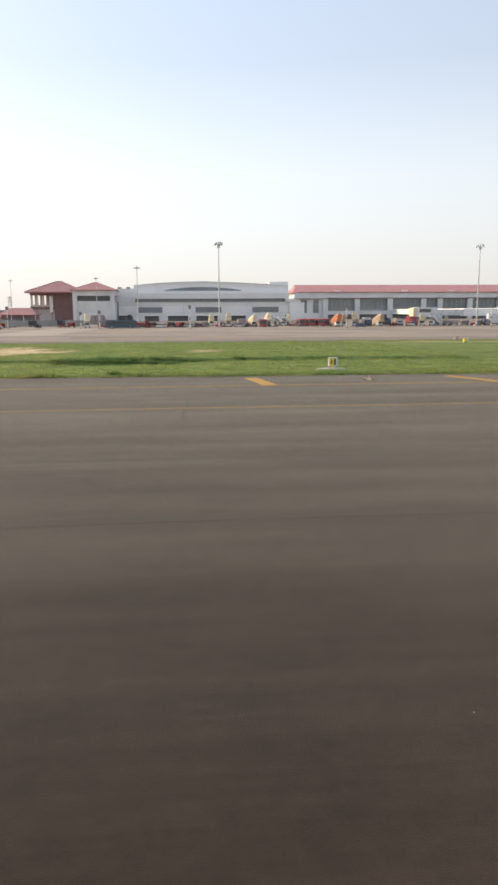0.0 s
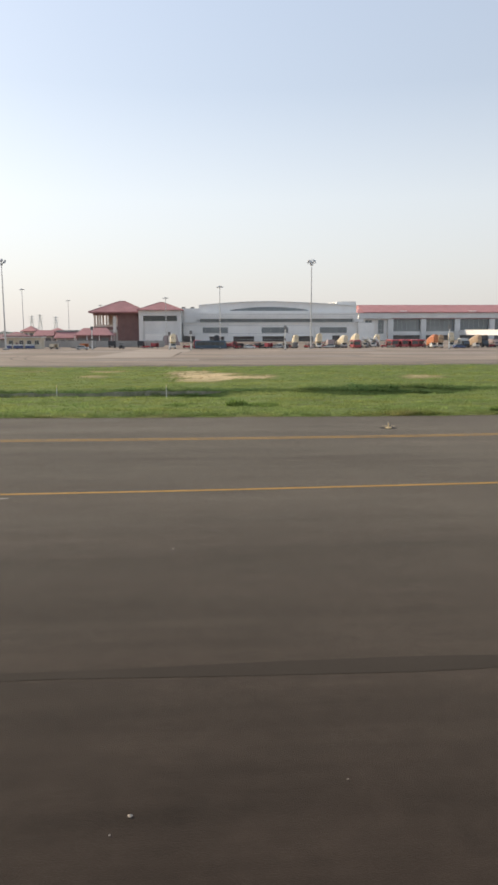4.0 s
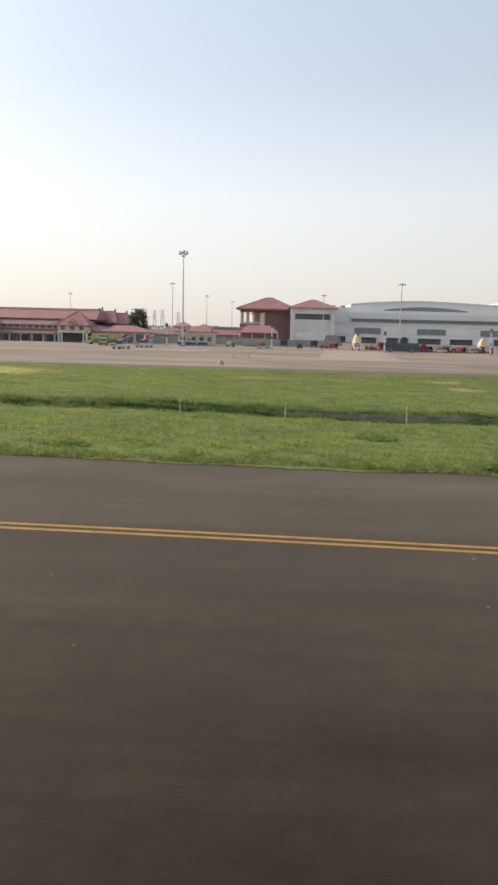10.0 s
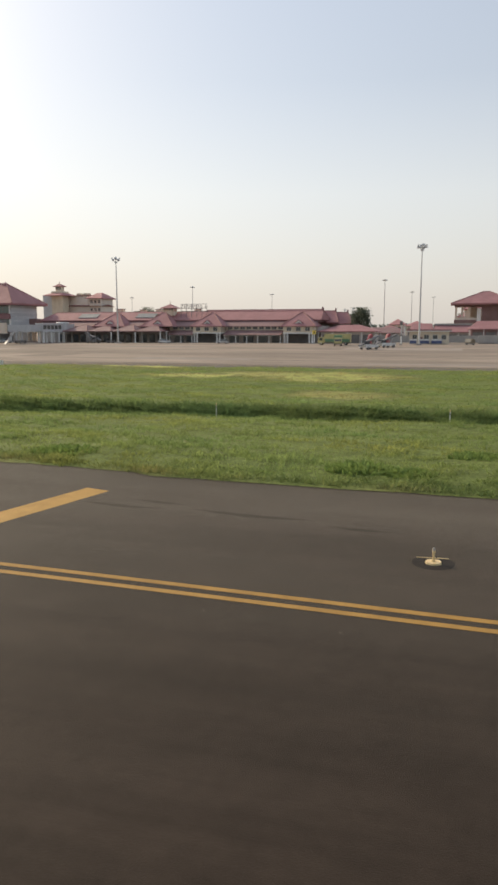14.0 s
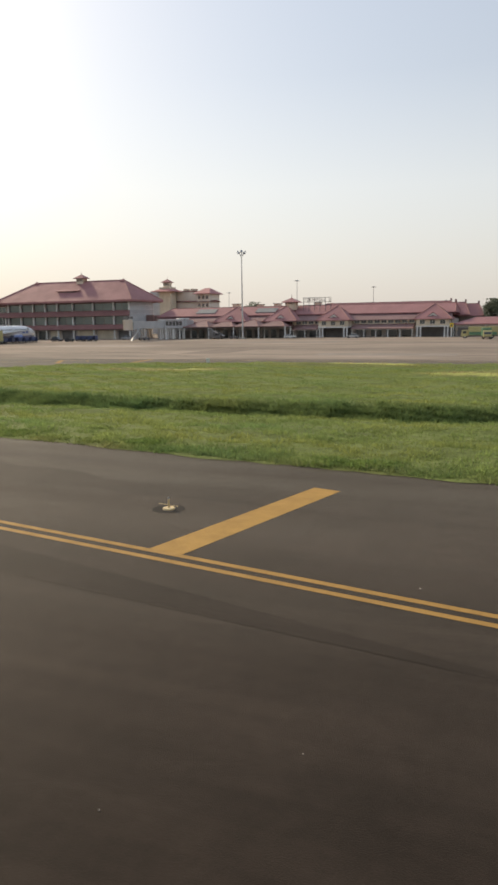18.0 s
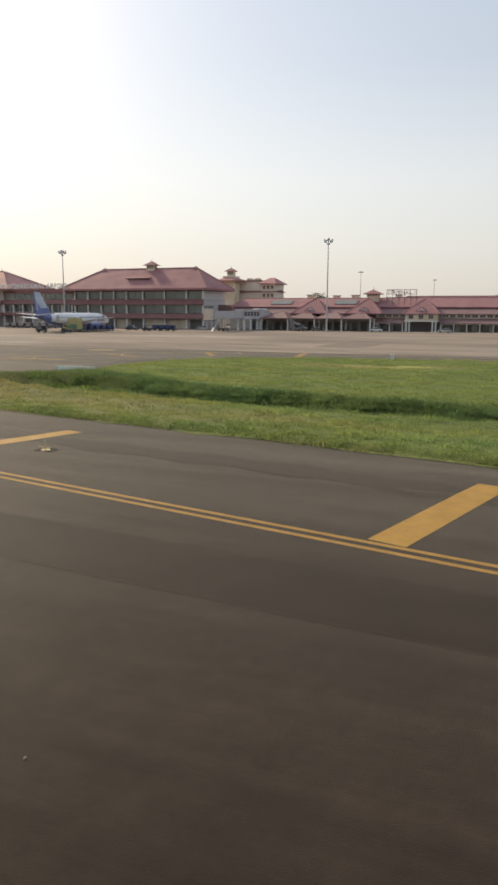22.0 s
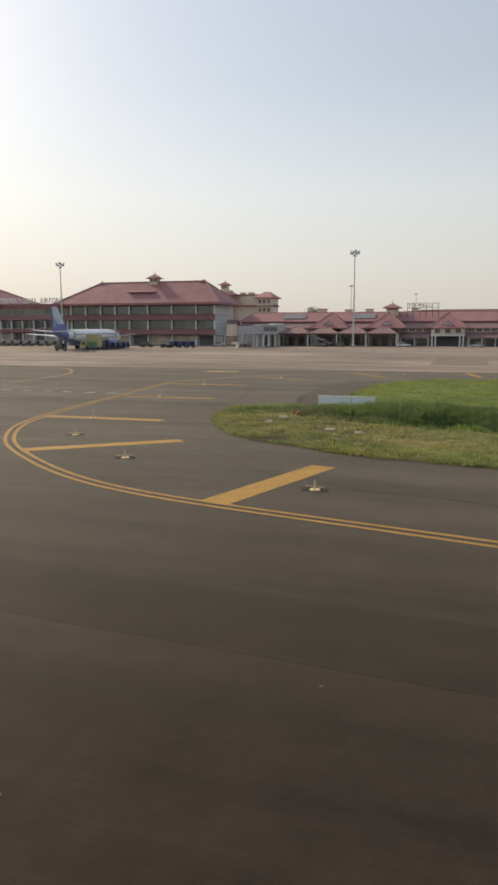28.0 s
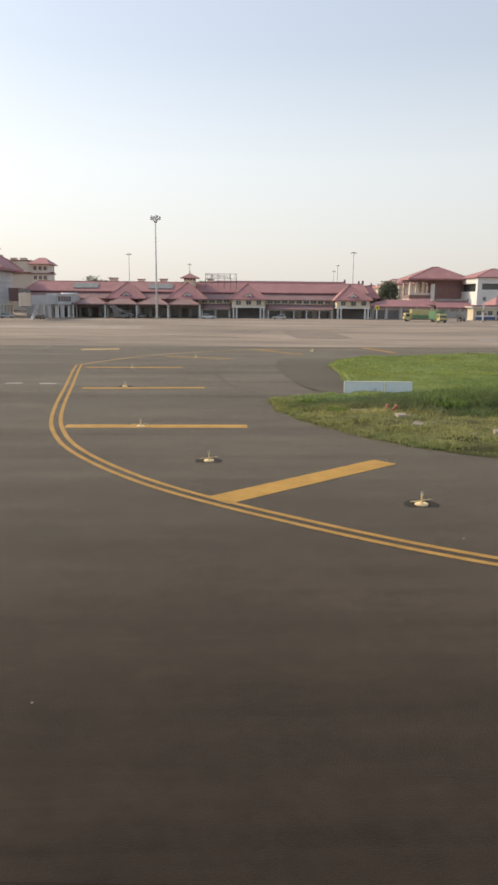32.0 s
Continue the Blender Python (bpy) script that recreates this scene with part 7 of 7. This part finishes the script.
# ---------------------------------------------------------------- airfield furniture
def edge_light(x, y, rz=0):
    e = thing("edge_light", x, y, 0, "cream taxiway edge light on a round plate over a dark ring", "edge light", "taxiway edge lights", rz=rz)
    bm = B()
    bmesh.ops.create_circle(bm, cap_ends=True, radius=0.70, segments=28, matrix=Matrix.Translation((0, 0, 0.005)))
    part("sealed_ring", bm, "patch", e)
    part("base_plate", rod(B(), (0, 0, 0.006), (0, 0, 0.06), 0.27, 0.25, 24), "light_yellow", e)
    part("collar", rod(B(), (0, 0, 0.06), (0, 0, 0.13), 0.075, 0.045, 14), "light_yellow", e)
    part("stem", rod(B(), (0, 0, 0.14), (0, 0, 0.36), 0.036, n=12), "light_yellow", e)
    h = part("lamp_head", rod(B(), (0, 0, 0.35), (0, 0, 0.41), 0.05, 0.058, 14), "light_yellow", e)
    part("lens", loft(B(), [[(r * math.cos(2 * math.pi * k / 14), r * math.sin(2 * math.pi * k / 14), z) for k in range(14)] for r, z in ((0.05, 0.41), (0.046, 0.46), (0.03, 0.50), (0.01, 0.51))]), "lens_blue", h)
    part("cross_bar", boxed(-0.55, 0.48, -0.012, 0.012, 0.16, 0.18), "light_yellow", e)
    e.scale = (0.68, 0.68, 0.72)


for x, y, rz in ((213, -238.2, 0), (183.5, -238.5, 0), (154.3, -239.3, 0), (120.2, -238.4, 0), (88.2, -236.9, 5), (55.2, -233.4, -12), (23.4, -227.2, -10), (13.6, -225.3, -14), (3.9, -223.3, -14),
                 (-5.1, -219.4, 20), (-10.85, -213.7, 30), (-13.9, -206.4, 20), (-16.5, -190.6, 80), (-17.5, -177.2, 80), (-12.5, -165.2, 60), (0.6, -154.9, 0)):
    edge_light(x, y, rz)


def grass_post(x, y):
    p = thing("marker_stake", x, y, turf_height(x, y) - 0.05, "thin white marker stake with a yellow top in the grass", "stake", "marker stakes")
    h = (0.30 if x > 115 else 0.20) - p.location[2]
    part("stake", rod(B(), (0, 0, 0), (0, 0, h - 0.14), 0.033, n=8), "paint_white", p)
    part("tip", rod(B(), (0, 0, h - 0.17), (0, 0, h), 0.034, n=8), "light_yellow", p)
    part("band", rod(B(), (0, 0, h - 0.34), (0, 0, h - 0.26), 0.036, n=8), "paint_dark", p)


for x, y in ((140.8, -209.1), (130.5, -209.1), (119.4, -208.9), (111.0, -207.3), (103.4, -207.4), (88.3, -207.3), (73.2, -207.5)):
    grass_post(x, y)

g = thing("guidance_sign", 183.6, -224.6, turf_height(183.6, -224.6) + 0.02, "small yellow and black guidance sign on a pale pad", "sign")
part("pad", loft(B(), [[(r * 1.55 * math.cos(2 * math.pi * k / 16) - 0.15, r * 0.85 * math.sin(2 * math.pi * k / 16), z) for k in range(16)] for r, z in ((1.0, -0.1), (0.97, 0.12), (0.6, 0.22))]), "wall", g)
part("cabinet", boxed(-0.40, 0.44, -0.16, 0.16, 0.34, 1.22), "paint_white", g)
part("face", boxed(-0.38, 0.08, -0.18, -0.16, 0.37, 1.19), "sign_yellow", g)
part("face", boxed(0.10, 0.28, -0.18, -0.16, 0.50, 1.10), "paint_dark", g)
part("legend_bar", boxed(-0.22, -0.08, -0.19, -0.18, 0.62, 0.95), "paint_dark", g)
for x in (-0.35, 0.35):
    part("leg", boxed(x - 0.05, x + 0.05, -0.05, 0.05, 0.22, 0.36), "grimy", g)


def board(x0, y0, x1, y1, h=0.52):
    b = thing("back_of_sign", (x0 + x1) / 2, (y0 + y1) / 2, -0.66, "pale blue-grey back of a low taxiway sign", "sign", "low taxiway signs",
              rz=math.degrees(math.atan2(y1 - y0, x1 - x0)))
    w = math.hypot(x1 - x0, y1 - y0) / 2 - 0.03
    part("panel", boxed(-w, w, -0.08, 0.08, 0.08, 0.3 + h), "sheet", b)
    part("rim", boxed(-w - 0.02, w + 0.02, -0.11, 0.11, 0.3 + h, 0.36 + h), "paint_white", b)
    part("rim", boxed(-w - 0.03, -w + 0.04, -0.11, 0.11, 0.06, 0.3 + h), "paint_white", b)
    for x in (-w * 0.8, w * 0.8):
        part("leg", boxed(x - 0.05, x + 0.05, -0.05, 0.05, 0, 0.1), "grimy", b)


board(-2.4, -192.5, 0.1, -192.6)
board(0.16, -192.6, 1.95, -192.7)


def traffic_cone(x, y):
    c = thing("barrier_block", x, y, 0, "red and white plastic barrier on the apron edge", "barrier", "apron edge barriers")
    part("block", loft(B(), [[(-0.55, -0.35, 0), (0.55, -0.35, 0), (0.55, 0.35, 0), (-0.55, 0.35, 0)], [(-0.35, -0.2, 1.0), (0.35, -0.2, 1.0), (0.35, 0.2, 1.0), (-0.35, 0.2, 1.0)]]), "paint_red", c)
    part("stripe", boxed(-0.46, 0.46, -0.33, -0.2, 0.35, 0.62), "paint_white", c)
    c.scale = (0.62, 0.62, 0.62)
    part("lamp", rod(B(), (-0.9, 0, 0), (-0.9, 0, 0.6), 0.2, 0.12, 10), "paint_white", c)


traffic_cone(100.4, -138)
traffic_cone(224.1, -153.0)
k = thing("marker_box", 220.9, -165.3, turf_height(220.9, -165.3) - 0.03, "small yellow marker box with a pale side in dry grass", "marker box")
part("body", boxed(-0.38, 0.38, -0.3, 0.3, 0.08, 0.72), "sign_yellow", k)
part("side_panel", boxed(0.1, 0.4, -0.32, -0.3, 0.1, 0.7), "paint_white", k)
part("plinth", boxed(-0.46, 0.46, -0.38, 0.38, 0, 0.08), "wall", k)
for x, y in ((23.0, -158.9),):
    k = thing("service_box", x, y, turf_height(x, y) - 0.02, "small pale service box at the apron edge", "service box", "apron edge boxes")
    part("body", boxed(-0.2, 0.2, -0.18, 0.18, 0.06, 0.66), "paint_white", k)
    part("lid", boxed(-0.24, 0.24, -0.22, 0.22, 0.66, 0.72), "paint_white", k)
    part("plinth", boxed(-0.3, 0.3, -0.28, 0.28, 0, 0.06), "wall", k)

# rubble by the culvert at the grass tip
rng = random.Random(9)
for i in range(8):
    x, y, s = rng.uniform(-4.5, 9), 0, rng.uniform(0.12, 0.30)
    y = lerp(SOUTH, x) + rng.uniform(1.5, 6)
    bm = B()
    bmesh.ops.create_icosphere(bm, subdivisions=1, radius=s)
    for v in bm.verts:
        v.co = Vector((v.co.x * rng.uniform(0.8, 1.5), v.co.y * rng.uniform(0.7, 1.1), v.co.z * 0.16 * rng.uniform(0.5, 1.4)))
    tagged(part("rubble_slab", bm, "stone", None, "", (x, y, turf_height(x, y) + 0.05)), "flat pale rubble slab half sunk in dry grass", "stone", "rubble by the culvert")
for x, y, w, d, r in ((-1.95, -205.0, 0.30, 0.22, 20), (-2.0, -208.0, 0.24, 0.26, -15), (1.5, -208.2, 0.34, 0.2, 8), (3.2, -208.9, 0.28, 0.2, 40)):
    k = thing("concrete_slab", x, y, turf_height(x, y) + 0.05, "broken pale concrete slab lying in dry grass", "slab", "broken slabs", rz=r)
    part("slab", loft(B(), [[(-w, -d, -0.05), (w * 0.9, -d, -0.05), (w, d * 0.8, -0.03), (-w * 0.7, d, -0.03)], [(-w * 0.95, -d * 0.9, 0.06), (w * 0.8, -d * 0.95, 0.05), (w * 0.92, d * 0.7, 0.11), (-w * 0.66, d * 0.9, 0.12)]]), "stone", k)
    part("chip", loft(B(), [[(w * 1.1, -d, -0.04), (w * 1.5, -d, -0.04), (w * 1.4, -d * 0.4, -0.03), (w * 1.1, -d * 0.3, -0.03)], [(w * 1.15, -d * 0.9, 0.04), (w * 1.4, -d * 0.9, 0.03), (w * 1.35, -d * 0.5, 0.06), (w * 1.15, -d * 0.45, 0.05)]]), "stone", k)
cv = thing("culvert", -3.3, -202.0, turf_height(-3.3, -202.0) - 0.2, "broken concrete culvert mouth half sunk in grass", "culvert")
part("lintel", boxed(-0.75, 0.75, 0.0, 0.3, 0.16, 0.24), "stone", cv)
part("cheek", boxed(-0.9, -0.75, -0.1, 0.5, 0, 0.23), "stone", cv)
part("cheek", boxed(0.75, 0.9, -0.1, 0.5, 0, 0.23), "stone", cv)
# no hole here: a black block imitates the pit's shade
part("mouth", boxed(-0.75, 0.75, -0.35, 0.18, 0.05, 0.2), "black", cv, "black block standing for the shaded pit of the culvert")
for x, y, r in ((-2.0, -202.3, 35), (-1.6, -202.5, -20)):
    k = thing("broken_pipe", x, y, turf_height(x, y), "broken red clay pipe piece in the dry grass", "pipe piece", "clay pipe pieces", rz=r)
    part("shell", rod(B(), (-0.28, 0, 0.1), (0.28, 0, 0.24), 0.13, 0.12, 12), "brickred", k)
    part("socket", rod(B(), (0.2, 0, 0.22), (0.34, 0, 0.255), 0.16, 0.15, 12), "brickred", k)
    k.rotation_euler[1] = radians(-35)
    k.scale = (0.7, 0.7, 0.7)


# ---------------------------------------------------------------- weeds
def weeds(x, y, wide, high, seed):
    """A clump of coarse weeds: broad blades that lean outwards from its middle."""
    r = np.random.default_rng(seed)
    vs, fs = [], []
    for _ in range(260):
        a, d = r.random() * 6.283, wide * math.sqrt(r.random())
        px, py = d * math.cos(a), d * math.sin(a) * 0.7
        h, w, b = high * (1.1 - 0.6 * d / wide) * (0.5 + 0.6 * r.random()), 0.03 + 0.05 * r.random(), r.random() * 6.283
        lx, ly = 0.35 * h * math.cos(a) + r.normal(0, 0.1), 0.35 * h * math.sin(a) + r.normal(0, 0.1)
        k = len(vs)
        vs += [(px - w * math.cos(b), py - w * math.sin(b), -0.1), (px + w * math.cos(b), py + w * math.sin(b), -0.1),
               (px + lx * 0.5 + w * 1.3 * math.cos(b), py + ly * 0.5 + w * 1.3 * math.sin(b), h * 0.6), (px + lx, py + ly, h), (px + lx * 0.5 - w * 1.3 * math.cos(b), py + ly * 0.5 - w * 1.3 * math.sin(b), h * 0.6)]
        fs.append((k, k + 1, k + 2, k + 3, k + 4))
    me = bpy.data.meshes.new("weed_clump")
    me.from_pydata(vs, [], fs)
    me.materials.append(M["weed"])
    ob = new("weed_clump", me)
    ob.location = (x, y, turf_height(x, y))
    tagged(ob, "dark green clump of coarse weeds in the grass", "weeds", "weed clumps")


for i, (x, y, w, h) in enumerate(((146.7, -224.4, 0.75, 0.62), (142.1, -222.2, 0.7, 0.32), (148.6, -224.2, 1.2, 0.2), (163.4, -232.4, 0.5, 0.32), (119.2, -230.7, 0.5, 0.32), (4.4, -201.9, 1.2, 0.6), (6.1, -202.4, 1.3, 0.65), (57.8, -225.6, 1.1, 0.22), (176, -205.8, 0.8, 0.45),
                                  (8.6, -203.3, 1.2, 0.6), (11.4, -203.7, 1.1, 0.55), (-4.5, -202.6, 0.5, 0.25), (-5.6, -199.2, 0.5, 0.25), (72.9, -226.4, 1.5, 0.34), (85.4, -227.4, 1.3, 0.36), (87.0, -227.7, 1.0, 0.26),
                                  (101.6, -228.2, 0.8, 0.34), (95.1, -224.8, 1.3, 0.22), (59.6, -225.8, 1.0, 0.2), (89.6, -223.2, 1.2, 0.22), (115.8, -220.4, 1.2, 0.2), (41.1, -222.4, 0.9, 0.2), (49.0, -223.6, 1.0, 0.2), (1.8, -200.4, 1.0, 0.45))):
    weeds(x, y, w, h, 40 + i)


# ---------------------------------------------------------------- trees
def tree(x, y, h, spread, seed, leaves=1500, label="dense dark green tree behind the terminal", low=0):
    rng = np.random.default_rng(seed)
    t = thing("tree", x, y, 0, label, "tree", "airport trees")
    bm = B()
    rod(bm, (0, 0, 0), (0.1, 0, h * 0.35), h * 0.035, h * 0.022, 8)
    tips = []
    for i in range(9):
        a, z = rng.random() * 6.283, h * (0.28 + 0.3 * rng.random())
        tip = (spread * 0.6 * math.cos(a), spread * 0.6 * math.sin(a), z + h * (0.15 + 0.28 * rng.random()))
        rod(bm, (0.05, 0, z * 0.85), tip, h * 0.014, h * 0.004, 6)
        tips.append(tip)
    rod(bm, (0.1, 0, h * 0.35), (0, 0, h * 0.85), h * 0.022, h * 0.006, 8)
    tips.append((0, 0, h * 0.85))
    for i in range(low):
        a = 6.283 * (i + rng.random()) / low
        tips.append((spread * (0.75 + 0.3 * rng.random()) * math.cos(a), spread * 0.8 * math.sin(a), h * (0.18 + 0.24 * rng.random())))
        rod(bm, (0.05, 0, h * 0.16), tips[-1], h * 0.012, h * 0.004, 6)
    part("trunk", bm, "bark", t)
    vs, fs = [], []
    for _ in range(leaves):
        c = tips[rng.integers(len(tips))]
        p = np.array(c) + rng.normal(0, 1, 3) * np.array((spread * 0.22, spread * 0.22, h * 0.09))
        p[2] = min(max(p[2], h * (0.06 if low else 0.22)), h)
        s = 0.22 + 0.3 * rng.random()
        u, v = rng.normal(0, 1, 3), rng.normal(0, 1, 3)
        u, v = u / np.linalg.norm(u) * s, v / np.linalg.norm(v) * s
        k = len(vs)
        vs += [tuple(p - u), tuple(p + v * 0.6), tuple(p + u), tuple(p - v * 0.6)]
        fs.append((k, k + 1, k + 2, k + 3))
    me = bpy.data.meshes.new("crown")
    me.from_pydata(vs, [], fs)
    me.materials.append(M["leaf"])
    c = new("crown", me)
    c.parent = t


tree(52.6, 27, 12.9, 3.5, 1, 5000, low=9)
tree(-14, 70, 12.5, 4.0, 6, 1500, "tree whose crown shows above the roof ridge")
tree(-2, 72, 12.0, 5.0, 7, 1500, "tree whose crown shows above the roof ridge")
tree(-64, 96, 14.8, 5, 8, 1500, "tree whose crown shows above the roof ridge")
tree(-58, 70, 12.2, 4, 9, 1500, "tree whose crown shows above the roof ridge")

# far tree belt that closes the view between the buildings
rng2 = np.random.default_rng(12)
vs, fs = [], []
for _ in range(9000):
    x = rng2.uniform(-900, 900)
    y = rng2.uniform(560, 640)
    top = 6.5 + 3.0 * noise.noise(Vector((x * 0.02, 0, 5))) + 1.5 * noise.noise(Vector((x * 0.09, 2, 5)))
    z = top * math.sqrt(rng2.random())
    s = 1.0 + 1.3 * rng2.random()
    u, v = rng2.normal(0, 1, 3), rng2.normal(0, 1, 3)
    u, v = u / np.linalg.norm(u) * s, v / np.linalg.norm(v) * s
    p = np.array((x, y, z))
    k = len(vs)
    vs += [tuple(p - u), tuple(p + v * 0.7), tuple(p + u), tuple(p - v * 0.7)]
    fs.append((k, k + 1, k + 2, k + 3))
me = bpy.data.meshes.new("tree_belt")
me.from_pydata(vs, [], fs)
me.materials.append(M["hill"])
tagged(new("tree_belt", me), "low distant belt of trees beyond the airport", "trees", "", "stuff")
